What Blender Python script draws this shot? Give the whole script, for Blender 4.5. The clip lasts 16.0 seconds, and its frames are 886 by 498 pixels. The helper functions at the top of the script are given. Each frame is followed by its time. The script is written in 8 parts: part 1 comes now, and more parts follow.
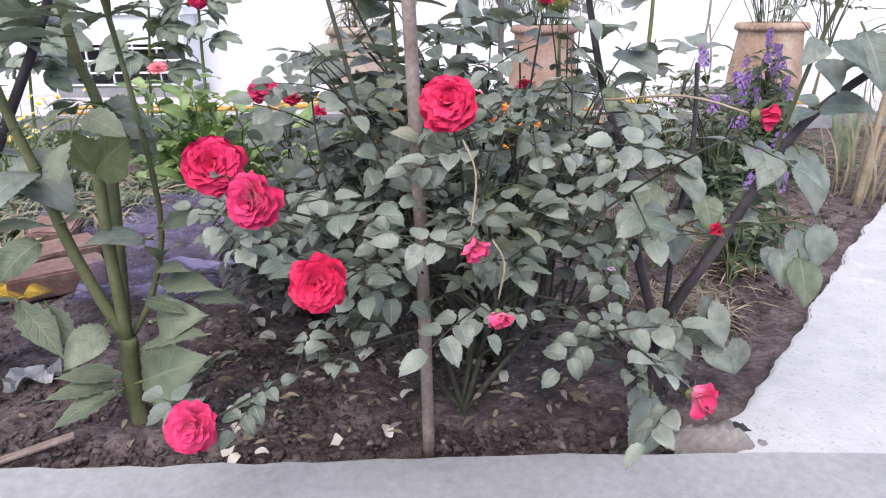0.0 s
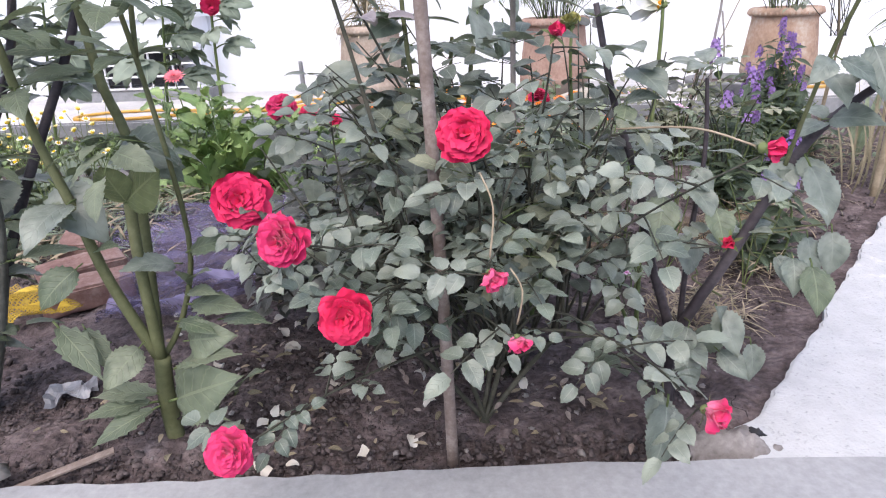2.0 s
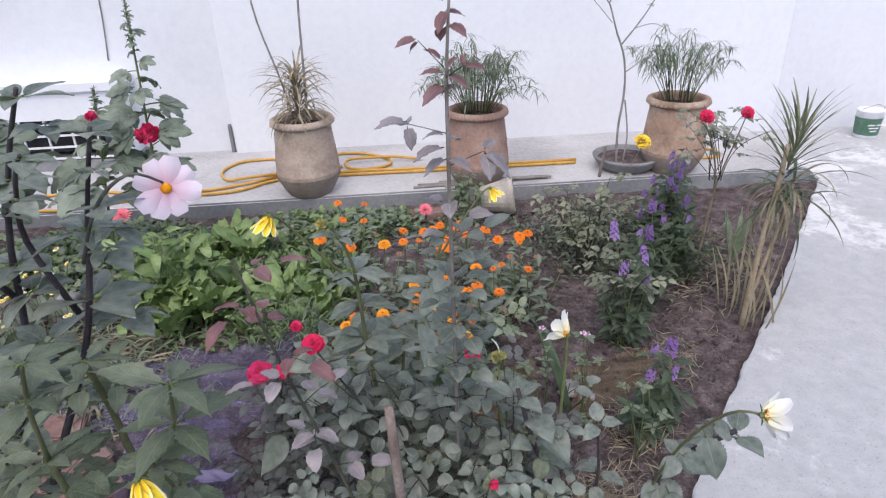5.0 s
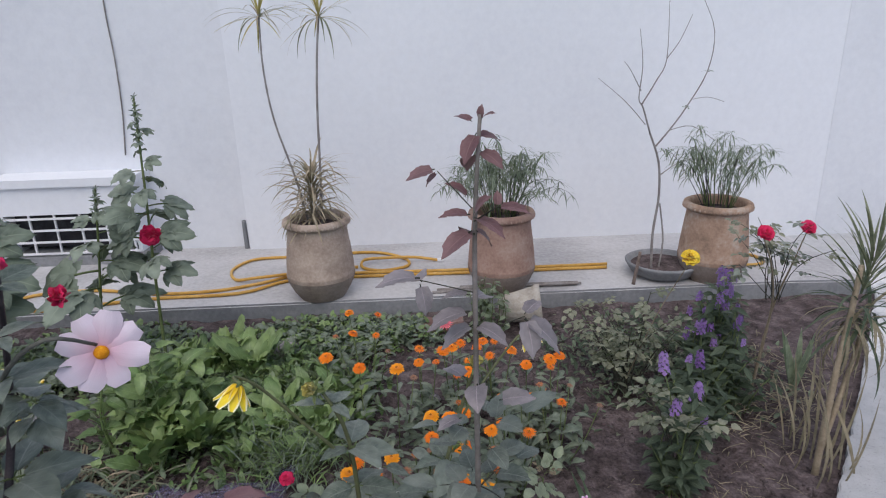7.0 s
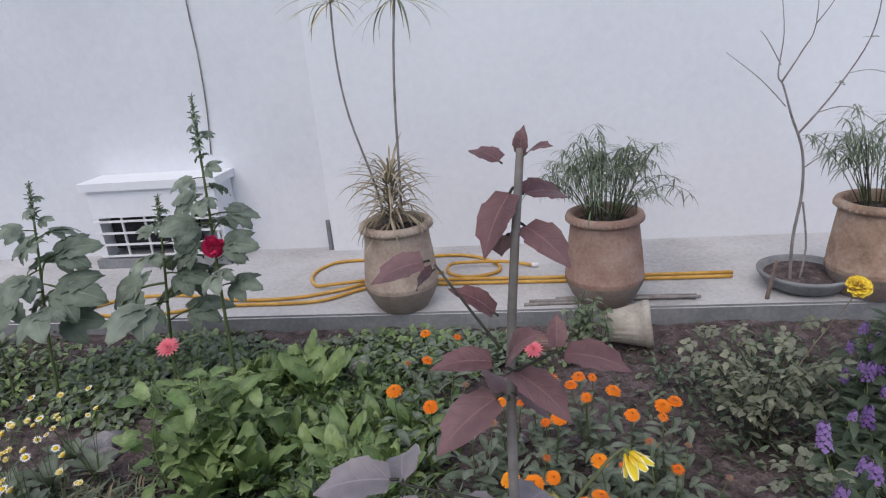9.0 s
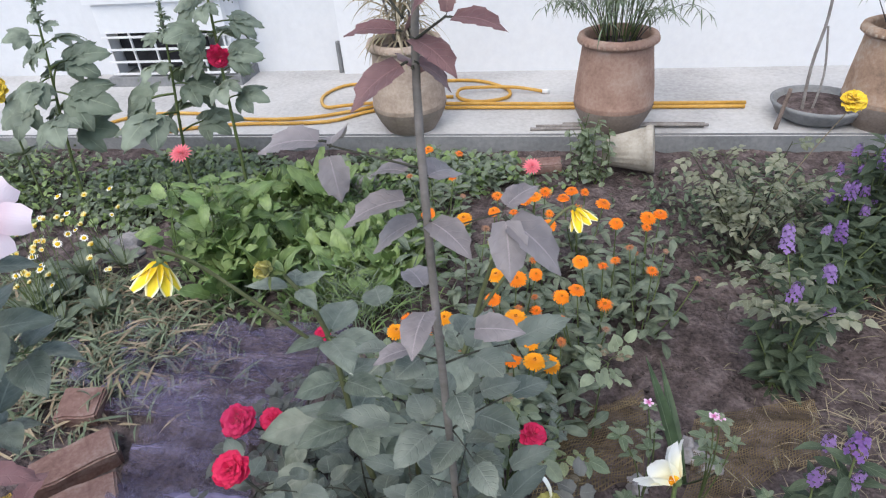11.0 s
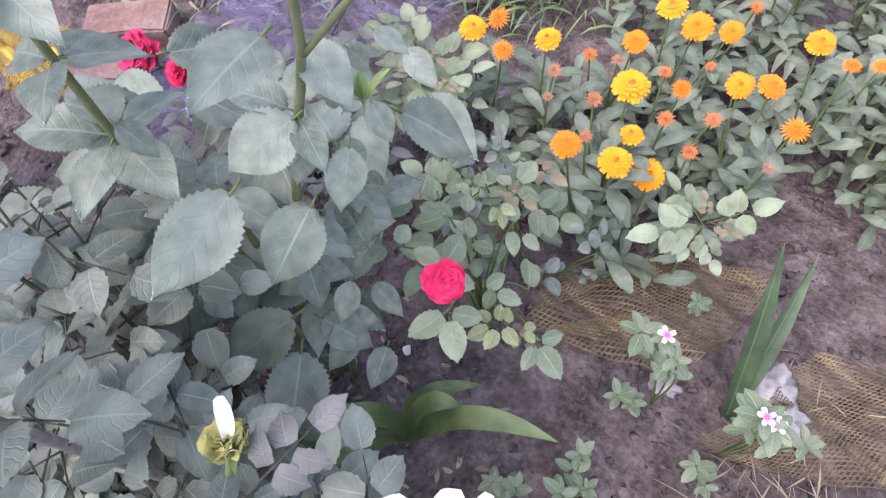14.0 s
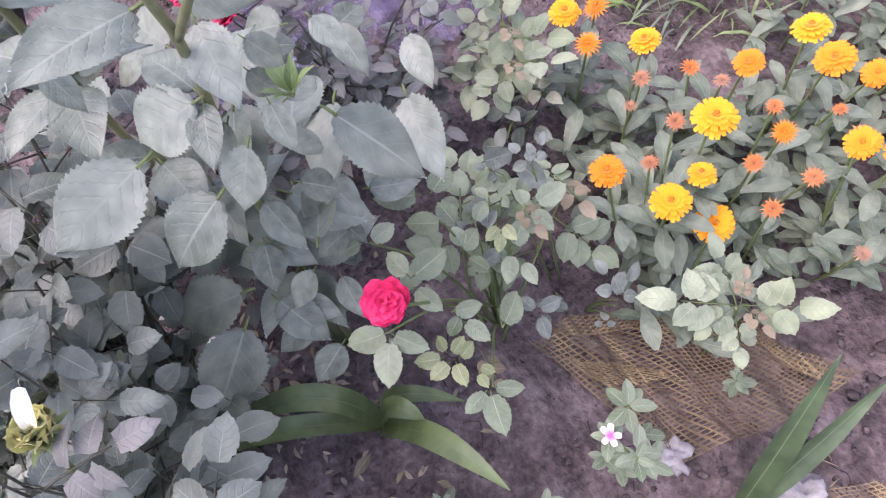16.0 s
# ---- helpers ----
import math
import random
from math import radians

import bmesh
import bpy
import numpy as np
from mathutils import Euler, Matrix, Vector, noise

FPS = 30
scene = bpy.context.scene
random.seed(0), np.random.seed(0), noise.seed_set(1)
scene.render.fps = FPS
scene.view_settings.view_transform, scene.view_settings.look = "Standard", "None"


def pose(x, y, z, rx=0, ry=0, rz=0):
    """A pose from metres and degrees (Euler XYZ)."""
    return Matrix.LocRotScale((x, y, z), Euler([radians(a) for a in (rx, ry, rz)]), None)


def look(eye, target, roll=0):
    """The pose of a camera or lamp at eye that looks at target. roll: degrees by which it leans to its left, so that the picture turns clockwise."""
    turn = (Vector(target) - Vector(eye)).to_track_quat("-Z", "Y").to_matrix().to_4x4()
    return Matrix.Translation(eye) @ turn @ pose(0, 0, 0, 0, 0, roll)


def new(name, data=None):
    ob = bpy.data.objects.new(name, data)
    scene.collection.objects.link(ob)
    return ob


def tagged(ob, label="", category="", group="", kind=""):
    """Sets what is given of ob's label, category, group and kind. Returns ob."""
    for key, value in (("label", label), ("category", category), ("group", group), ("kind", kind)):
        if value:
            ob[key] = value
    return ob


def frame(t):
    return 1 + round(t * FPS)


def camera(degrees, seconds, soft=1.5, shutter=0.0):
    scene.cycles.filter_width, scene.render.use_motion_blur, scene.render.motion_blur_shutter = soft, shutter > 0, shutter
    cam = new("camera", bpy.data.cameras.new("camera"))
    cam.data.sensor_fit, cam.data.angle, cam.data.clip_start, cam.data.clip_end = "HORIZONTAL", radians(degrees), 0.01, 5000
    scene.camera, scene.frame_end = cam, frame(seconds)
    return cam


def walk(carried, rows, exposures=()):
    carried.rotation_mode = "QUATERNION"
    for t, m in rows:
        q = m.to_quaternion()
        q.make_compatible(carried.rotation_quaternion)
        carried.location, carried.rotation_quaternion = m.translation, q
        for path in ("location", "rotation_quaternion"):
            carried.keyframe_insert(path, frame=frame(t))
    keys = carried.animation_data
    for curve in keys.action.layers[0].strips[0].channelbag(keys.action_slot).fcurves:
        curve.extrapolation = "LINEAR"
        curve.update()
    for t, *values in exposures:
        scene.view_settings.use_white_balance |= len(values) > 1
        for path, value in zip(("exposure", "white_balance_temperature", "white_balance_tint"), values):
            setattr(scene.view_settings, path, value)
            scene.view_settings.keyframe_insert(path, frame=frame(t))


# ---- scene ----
# ---------------------------------------------------------------- camera
cam = camera(70.7, 16.0, soft=1.1, shutter=0.2)
PATH = [
    (0, (0.107, 0.069, 0.704), (0.025, 1.934, -0.013), -0.7),
    (0.5, (0.105, 0.067, 0.705), (0.033, 1.933, -0.012), -0.7),
    (1, (0.102, 0.062, 0.709), (0.013, 1.931, 0.003), -0.6),
    (1.5, (0.099, 0.055, 0.716), (0.002, 1.931, 0.03), -0.9),
    (2, (0.103, 0.058, 0.763), (-0.027, 1.906, 0.01), -2.7),
    (2.5, (0.099, 0.101, 0.965), (0.019, 1.788, -0.107), -0.8),
    (3, (0.102, 0.103, 1.26), (0.026, 1.727, 0.095), -1.7),
    (3.5, (0.096, 0.087, 1.452), (-0.017, 1.781, 0.394), -2.2),
    (4, (0.084, 0.052, 1.555), (-0.014, 1.803, 0.595), -2.1),
    (4.5, (0.082, 0.041, 1.597), (0.08, 1.819, 0.682), -2.0),
    (5, (0.079, 0.076, 1.623), (0.18, 1.863, 0.731), -2.2),
    (5.2, (0.085, 0.086, 1.639), (0.209, 1.895, 0.794), -1.4),
    (7.3, (0.096, 0.502, 1.621), (0.144, 2.398, 0.985), -1.8),
    (7.5, (0.093, 0.562, 1.611), (0.172, 2.433, 0.908), -1.6),
    (8, (0.087, 0.7, 1.612), (0.057, 2.596, 0.977), -1.8),
    (8.2, (0.112, 0.753, 1.617), (-0.003, 2.659, 1.019), -1.6),
    (10.3, (0.201, 0.893, 1.525), (-0.197, 2.611, 0.582), -9.0),
    (10.5, (0.207, 0.863, 1.512), (-0.185, 2.556, 0.522), -8.8),
    (11, (0.266, 0.747, 1.526), (-0.079, 2.379, 0.422), -4.8),
    (11.5, (0.372, 0.79, 1.523), (-0.134, 2.34, 0.365), -6.2),
    (12, (0.53, 0.931, 1.476), (-0.121, 2.328, 0.201), -2.9),
    (12.5, (0.542, 1.026, 1.439), (-0.208, 2.246, 0.043), -5.7),
    (13, (0.502, 1.179, 1.373), (-0.275, 2.194, -0.165), -3.2),
    (13.5, (0.479, 1.313, 1.271), (-0.261, 2.095, -0.415), -3.1),
    (14, (0.486, 1.359, 1.201), (-0.233, 2.005, -0.55), -6.0),
    (14.5, (0.52, 1.436, 1.178), (-0.217, 1.849, -0.635), -6.7),
    (15, (0.541, 1.527, 1.174), (-0.376, 1.83, -0.577), -12.0),
    (15.5, (0.539, 1.566, 1.182), (-0.41, 1.799, -0.564), -16.7),
    (16, (0.523, 1.578, 1.146), (-0.353, 1.812, -0.637), -16.0),
]
EXPOSURE = [(0, 1.24, 6620, 12), (2.0, 1.25, 6600, 12), (2.5, 1.34, 6640, 15), (2.8, 1.36, 6560, 17), (3.0, 1.38, 6500, 18), (3.6, 1.2, 6400, 17), (4.0, 0.95, 6330, 14), (4.3, 0.82, 6400, 13), (5.0, 0.62, 6500, 11), (6.0, 0.3, 6400, 10), (7.3, 0.06, 6450, 8), (8.2, 0.06, 6450, 8), (10.3, 0.22, 6600, 10), (10.6, 0.4, 6600, 8), (11.0, 0.72, 6500, 4), (12.0, 1.25, 6390, 6), (12.5, 1.53, 6380, 10), (13.0, 1.6, 6380, 10), (14.0, 1.83, 6430, 17), (16.0, 1.93, 6560, 27)]
walk(cam, [(t, look(eye, target, roll)) for t, eye, target, roll in PATH], EXPOSURE)

# ---------------------------------------------------------------- light
world = bpy.data.worlds.new("overcast_sky")
scene.world = world
world.use_nodes = True
wn = world.node_tree.nodes
sky = wn.new("ShaderNodeTexSky")
sky.sky_type, sky.sun_disc = "NISHITA", False
sky.sun_elevation, sky.sun_rotation = radians(57), radians(195)
sky.air_density, sky.dust_density, sky.ozone_density = 1.0, 2.0, 1.0
world.node_tree.links.new(sky.outputs[0], wn["Background"].inputs[0])
wn["Background"].inputs[1].default_value = 0.15
sun_data = bpy.data.lights.new("sun", "SUN")
sun_data.energy, sun_data.angle, sun_data.color = 1.3, radians(75), (1.0, 0.925, 0.87)
sun = new("sun", sun_data)
sun.matrix_world = look((-0.65, -2.5, 4.0), (0, 0, 0))


# ---------------------------------------------------------------- materials
def shader(name, rough=0.7, spec=0.3):
    m = bpy.data.materials.new(name)
    m.use_nodes = True
    b = m.node_tree.nodes["Principled BSDF"]
    b.inputs["Roughness"].default_value = rough
    b.inputs["Specular IOR Level"].default_value = spec
    return m, m.node_tree.nodes, m.node_tree.links, b


def ramp(nodes, stops):
    r = nodes.new("ShaderNodeValToRGB")
    for k, (p, c) in enumerate(stops):
        e = r.color_ramp.elements[k] if k < 2 else r.color_ramp.elements.new(p)
        e.position, e.color = p, (*c, 1)
    return r


def mixed(nodes, links, fac, a, b, kind="MIX"):
    m = nodes.new("ShaderNodeMix")
    m.data_type, m.blend_type = "RGBA", kind
    for key, v in ((0, fac), (6, a), (7, b)):
        if hasattr(v, "is_linked"):
            links.new(v, m.inputs[key])
        elif key == 0:
            m.inputs[0].default_value = v
        else:
            m.inputs[key].default_value = (*v, 1)
    return m.outputs[2]


def math_node(nodes, links, op, a, b=0.0, c=0.0):
    m = nodes.new("ShaderNodeMath")
    m.operation = op
    for k, v in enumerate((a, b, c)):
        if hasattr(v, "is_linked"):
            links.new(v, m.inputs[k])
        else:
            m.inputs[k].default_value = v
    return m.outputs[0]


def noise_tex(nodes, links, scale, detail=4, where=None, rough=0.55):
    n = nodes.new("ShaderNodeTexNoise")
    n.inputs["Scale"].default_value, n.inputs["Detail"].default_value, n.inputs["Roughness"].default_value = scale, detail, rough
    if where:
        links.new(where, n.inputs["Vector"])
    return n.outputs[0]


def noise_out(nodes, links, scale, where):
    t = nodes.new("ShaderNodeTexNoise")
    t.inputs["Scale"].default_value = scale
    links.new(where, t.inputs["Vector"])
    return t.outputs["Color"]


def coords(nodes, kind="Object"):
    return nodes.new("ShaderNodeTexCoord").outputs[kind]


def bump(nodes, links, b, height, strength=0.4, distance=0.01):
    n = nodes.new("ShaderNodeBump")
    n.inputs["Strength"].default_value, n.inputs["Distance"].default_value = strength, distance
    links.new(height, n.inputs["Height"])
    links.new(n.outputs[0], b.inputs["Normal"])


def rough_surface(name, dark, mid, light, big=1.5, fine=40.0, rough=0.9, relief=0.5, depth=0.01, spec=0.2):
    """Two scales of noise through three tones: concrete, plaster, clay, soil, bark."""
    m, n, l, b = shader(name, rough, spec)
    at = coords(n)
    large, small = noise_tex(n, l, big, 5, at), noise_tex(n, l, fine, 6, at, 0.65)
    both = math_node(n, l, "ADD", math_node(n, l, "MULTIPLY", large, 0.6), math_node(n, l, "MULTIPLY", small, 0.4))
    r = ramp(n, [(0.34, dark), (0.66, light), (0.5, mid)])
    l.new(both, r.inputs[0])
    l.new(r.outputs[0], b.inputs["Base Color"])
    bump(n, l, b, both, relief, depth)
    return m


def leaf_material(name, c1, c2, vein, rough=0.5, spec=0.35, ribs=9.0, dust=0.25, rib_strength=0.5, dusty=(0.33, 0.36, 0.33), trails=0.0):
    """Leaf with midrib, side veins, mottling, dust and a tone of its own for each leaf."""
    m, n, l, b = shader(name, rough, spec)
    sep = n.new("ShaderNodeSeparateXYZ")
    l.new(coords(n, "UV"), sep.inputs[0])
    side = math_node(n, l, "ABSOLUTE", math_node(n, l, "SUBTRACT", sep.outputs[0], 0.5))
    mid = math_node(n, l, "LESS_THAN", side, 0.022)
    wave = math_node(n, l, "SINE", math_node(n, l, "MULTIPLY", math_node(n, l, "SUBTRACT", sep.outputs[1], math_node(n, l, "MULTIPLY", side, 0.55)), ribs * 6.283))
    rib = math_node(n, l, "POWER", math_node(n, l, "MAXIMUM", wave, 0.0), 9.0)
    veins = math_node(n, l, "MAXIMUM", mid, math_node(n, l, "MULTIPLY", rib, rib_strength))
    info = n.new("ShaderNodeObjectInfo")
    base = mixed(n, l, info.outputs["Random"], c1, c2)
    at = coords(n)
    mott = noise_tex(n, l, 30, 4, at)
    tone = mixed(n, l, math_node(n, l, "MULTIPLY", mott, dust), base, dusty)
    blotch = ramp(n, [(0.40, (0.66, 0.68, 0.66)), (0.64, (1.18, 1.18, 1.12))])
    l.new(noise_tex(n, l, 14, 3, at), blotch.inputs[0])
    tone = mixed(n, l, 1.0, tone, blotch.outputs[0], "MULTIPLY")
    col = mixed(n, l, math_node(n, l, "MULTIPLY", veins, 0.7), tone, vein)
    if trails:
        line = math_node(n, l, "LESS_THAN", math_node(n, l, "ABSOLUTE", math_node(n, l, "SUBTRACT", noise_tex(n, l, 26, 2, at), 0.5)), 0.007)
        some = math_node(n, l, "GREATER_THAN", noise_tex(n, l, 9, 1, at), 0.56)
        col = mixed(n, l, math_node(n, l, "MULTIPLY", math_node(n, l, "MULTIPLY", line, some), trails), col, (0.62, 0.62, 0.60))
    l.new(col, b.inputs["Base Color"])
    thin, both = n.new("ShaderNodeBsdfTranslucent"), n.new("ShaderNodeMixShader")
    l.new(mixed(n, l, 1.0, col, (2.0, 2.1, 1.4), "MULTIPLY"), thin.inputs["Color"])
    both.inputs[0].default_value = 0.12
    l.new(b.outputs[0], both.inputs[1])
    l.new(thin.outputs[0], both.inputs[2])
    l.new(both.outputs[0], n["Material Output"].inputs["Surface"])
    h = math_node(n, l, "SUBTRACT", math_node(n, l, "ADD", math_node(n, l, "MULTIPLY", noise_tex(n, l, 90, 3, at), 0.35), math_node(n, l, "MULTIPLY", mott, 1.6)), veins)
    bump(n, l, b, h, 0.55, 0.0025)
    return m


def petal_material(name, inner, outer, rough=0.55, vary=0.0, other=(1, 1, 1), sheen=0.2, rim=None):
    """Petal: from its foot to its rim, with fine streaks."""
    m, n, l, b = shader(name, rough, 0.25)
    sep = n.new("ShaderNodeSeparateXYZ")
    uv = coords(n, "UV")
    l.new(uv, sep.inputs[0])
    r = ramp(n, [(0.1, inner), (0.75, outer)])
    l.new(sep.outputs[1], r.inputs[0])
    stretch = n.new("ShaderNodeMapping")
    stretch.inputs["Scale"].default_value = (26, 1.5, 1)
    l.new(uv, stretch.inputs[0])
    streak = noise_tex(n, l, 1.0, 3, stretch.outputs[0])
    tone = mixed(n, l, math_node(n, l, "MULTIPLY", streak, 0.25), r.outputs[0], tuple(0.55 * v for v in outer))
    if vary:
        info = n.new("ShaderNodeObjectInfo")
        tone = mixed(n, l, math_node(n, l, "MULTIPLY", info.outputs["Random"], vary), tone, other)
    if rim:
        side = math_node(n, l, "ABSOLUTE", math_node(n, l, "SUBTRACT", sep.outputs[0], 0.5))
        edge = ramp(n, [(0.45, (0, 0, 0)), (0.62, (1, 1, 1))])
        l.new(math_node(n, l, "ADD", math_node(n, l, "MULTIPLY", side, 0.9), math_node(n, l, "MULTIPLY", sep.outputs[1], 0.28)), edge.inputs[0])
        tone = mixed(n, l, edge.outputs[0], tone, rim)
    l.new(tone, b.inputs["Base Color"])
    b.inputs["Sheen Weight"].default_value = sheen
    bump(n, l, b, streak, 0.25, 0.002)
    return m




def soil_material(name, dark, mid, light):
    """Dry crusted soil: tones at two scales, crumbs, and fine cracks in places."""
    m, n, l, b = shader(name, 0.95, 0.12)
    at = coords(n)
    large, small = noise_tex(n, l, 13, 5, at), noise_tex(n, l, 75, 5, at, 0.6)
    both = math_node(n, l, "ADD", math_node(n, l, "MULTIPLY", large, 0.62), math_node(n, l, "MULTIPLY", small, 0.38))
    r = ramp(n, [(0.34, dark), (0.66, light), (0.5, mid)])
    l.new(both, r.inputs[0])
    bent = mixed(n, l, 0.05, at, noise_out(n, l, 16, at))
    crumbs, plates = n.new("ShaderNodeTexVoronoi"), n.new("ShaderNodeTexVoronoi")
    crumbs.inputs["Scale"].default_value = 48
    plates.inputs["Scale"].default_value, plates.feature = 15, "DISTANCE_TO_EDGE"
    l.new(at, crumbs.inputs["Vector"])
    l.new(bent, plates.inputs["Vector"])
    gap = math_node(n, l, "MULTIPLY", math_node(n, l, "LESS_THAN", plates.outputs["Distance"], 0.013), math_node(n, l, "GREATER_THAN", noise_tex(n, l, 7, 2, at), 0.60))
    l.new(mixed(n, l, math_node(n, l, "MULTIPLY", gap, 0.75), r.outputs[0], tuple(0.5 * v for v in dark)), b.inputs["Base Color"])
    grains = math_node(n, l, "MULTIPLY", math_node(n, l, "SUBTRACT", 1.0, crumbs.outputs["Distance"]), math_node(n, l, "MULTIPLY", large, 0.7))
    h = math_node(n, l, "SUBTRACT", math_node(n, l, "ADD", both, grains), math_node(n, l, "MULTIPLY", gap, 0.5))
    bump(n, l, b, h, 1.0, 0.022)
    return m


SOIL = soil_material("garden_soil", (0.036, 0.028, 0.028), (0.108, 0.084, 0.084), (0.21, 0.168, 0.168))
DULL_CONCRETE = rough_surface("dull_concrete", (0.17, 0.155, 0.14), (0.27, 0.25, 0.23), (0.36, 0.34, 0.31), 3.0, 60, 0.9, 0.9, 0.012)
CONCRETE = rough_surface("rough_concrete", (0.32, 0.315, 0.32), (0.50, 0.495, 0.50), (0.64, 0.635, 0.64), 3.0, 85, 0.9, 0.9, 0.012)
KERB = rough_surface("smooth_concrete", (0.215, 0.215, 0.22), (0.295, 0.295, 0.305), (0.375, 0.375, 0.385), 2.5, 60, 0.85, 0.25, 0.004)
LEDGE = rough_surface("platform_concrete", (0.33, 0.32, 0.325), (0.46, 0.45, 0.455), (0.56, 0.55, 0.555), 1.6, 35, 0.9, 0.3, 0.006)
# about half of LEDGE's tone; on the platform front this carries its shade
LEDGE_FACE = rough_surface("darkened_concrete", (0.16, 0.165, 0.175), (0.23, 0.235, 0.245), (0.31, 0.31, 0.32), 3.0, 40, 0.9, 0.4, 0.006)
PAINT = rough_surface("white_wall_paint", (0.691, 0.702, 0.740), (0.745, 0.756, 0.788), (0.788, 0.799, 0.832), 0.7, 18, 0.8, 0.12, 0.004, 0.25)
# PAINT again with every tone about 0.05 lower, for two wall sections
PAINT_DARKER = rough_surface("white_wall_paint_darker", (0.632, 0.643, 0.681), (0.692, 0.703, 0.736), (0.741, 0.752, 0.785), 0.7, 18, 0.8, 0.12, 0.004, 0.25)


def worn_concrete(name):
    """Grey trowelled concrete with scuffed white lime patches."""
    m, n, l, b = shader(name, 0.85, 0.2)
    at = coords(n)
    large, small, grit = noise_tex(n, l, 1.3, 6, at, 0.6), noise_tex(n, l, 14, 6, at, 0.65), noise_tex(n, l, 110, 4, at, 0.6)
    base = ramp(n, [(0.3, (0.40, 0.40, 0.41)), (0.7, (0.49, 0.49, 0.50))])
    l.new(small, base.inputs[0])
    lime = ramp(n, [(0.545, (0, 0, 0)), (0.60, (1, 1, 1))])
    l.new(math_node(n, l, "ADD", math_node(n, l, "MULTIPLY", large, 0.75), math_node(n, l, "MULTIPLY", small, 0.25)), lime.inputs[0])
    tone = mixed(n, l, math_node(n, l, "MULTIPLY", lime.outputs[0], 0.75), base.outputs[0], (0.71, 0.705, 0.70))
    pits = ramp(n, [(0.30, (0.72, 0.72, 0.72)), (0.42, (1, 1, 1))])
    l.new(grit, pits.inputs[0])
    l.new(mixed(n, l, 1.0, tone, pits.outputs[0], "MULTIPLY"), b.inputs["Base Color"])
    bump(n, l, b, math_node(n, l, "ADD", math_node(n, l, "MULTIPLY", small, 1.0), math_node(n, l, "MULTIPLY", grit, 0.35)), 0.8, 0.008)
    return m


PAVING = worn_concrete("worn_pavement_concrete")
CLAY_PALE = rough_surface("pale_terracotta", (0.294, 0.224, 0.184), (0.434, 0.340, 0.279), (0.560, 0.462, 0.394), 7, 60, 0.9, 0.4, 0.004)
CLAY_RED = rough_surface("red_terracotta", (0.253, 0.161, 0.127), (0.368, 0.236, 0.190), (0.460, 0.345, 0.287), 6, 60, 0.9, 0.4, 0.004)
CLAY_PATCH = rough_surface("stained_terracotta", (0.240, 0.168, 0.126), (0.396, 0.264, 0.192), (0.504, 0.420, 0.348), 8, 50, 0.9, 0.5, 0.004)
CLAY_DAMP = rough_surface("damp_terracotta", (0.213, 0.171, 0.144), (0.300, 0.244, 0.210), (0.388, 0.329, 0.288), 9, 60, 0.9, 0.4, 0.004)
WOOD = rough_surface("weathered_stake_wood", (0.130, 0.097, 0.084), (0.220, 0.173, 0.152), (0.340, 0.292, 0.263), 12, 120, 0.85, 0.6, 0.003)
SHOOT_STEM = rough_surface("grey_mauve_shoot", (0.12, 0.11, 0.095), (0.19, 0.17, 0.155), (0.28, 0.25, 0.235), 10, 90, 0.7, 0.3, 0.002)
ROSE_STEM = rough_surface("rose_cane", (0.03, 0.03, 0.024), (0.058, 0.058, 0.044), (0.11, 0.105, 0.08), 10, 90, 0.7, 0.3, 0.002)
GREEN_STEM = rough_surface("green_stem", (0.075, 0.10, 0.04), (0.12, 0.155, 0.06), (0.18, 0.21, 0.09), 8, 80, 0.6, 0.2, 0.002)
BROWN_STEM = rough_surface("brown_dahlia_stem", (0.06, 0.06, 0.05), (0.10, 0.10, 0.085), (0.17, 0.165, 0.14), 9, 80, 0.6, 0.3, 0.002)
OLIVE_STEM = rough_surface("olive_dahlia_stem", (0.075, 0.082, 0.04), (0.115, 0.125, 0.06), (0.17, 0.175, 0.095), 9, 80, 0.6, 0.3, 0.002)
DARK_STEM = rough_surface("dark_dahlia_stem", (0.03, 0.025, 0.03), (0.055, 0.046, 0.052), (0.10, 0.085, 0.09), 9, 80, 0.55, 0.3, 0.002)
STRAW = rough_surface("dry_straw", (0.19, 0.15, 0.10), (0.29, 0.235, 0.165), (0.40, 0.33, 0.24), 9, 70, 0.9, 0.4, 0.003)
ROSE_LEAF = leaf_material("rose_leaf", (0.07, 0.10, 0.068), (0.265, 0.29, 0.25), (0.24, 0.27, 0.22), 0.4, 0.65, 6, 0.45, 0.28, (0.32, 0.345, 0.32))
GREY_LEAF = leaf_material("grey_rose_leaf", (0.052, 0.072, 0.054), (0.16, 0.18, 0.155), (0.22, 0.24, 0.21), 0.45, 0.45, 6, 0.45, 0.3, (0.35, 0.37, 0.35))
DULL_LEAF = leaf_material("dull_purple_rose_leaf", (0.06, 0.066, 0.06), (0.145, 0.142, 0.138), (0.2, 0.2, 0.19), 0.55, 0.3, 6, 0.4, 0.25, (0.27, 0.265, 0.27))
YOUNG_LEAF = leaf_material("pale_rose_leaf", (0.12, 0.168, 0.088), (0.285, 0.32, 0.215), (0.27, 0.31, 0.20), 0.45, 0.4, 6, 0.4, 0.3, (0.31, 0.33, 0.28))
FRESH_LEAF = leaf_material("fresh_rose_leaf", (0.21, 0.245, 0.105), (0.32, 0.34, 0.18), (0.35, 0.38, 0.22), 0.45, 0.35, 6, 0.3, 0.3, (0.36, 0.37, 0.28))
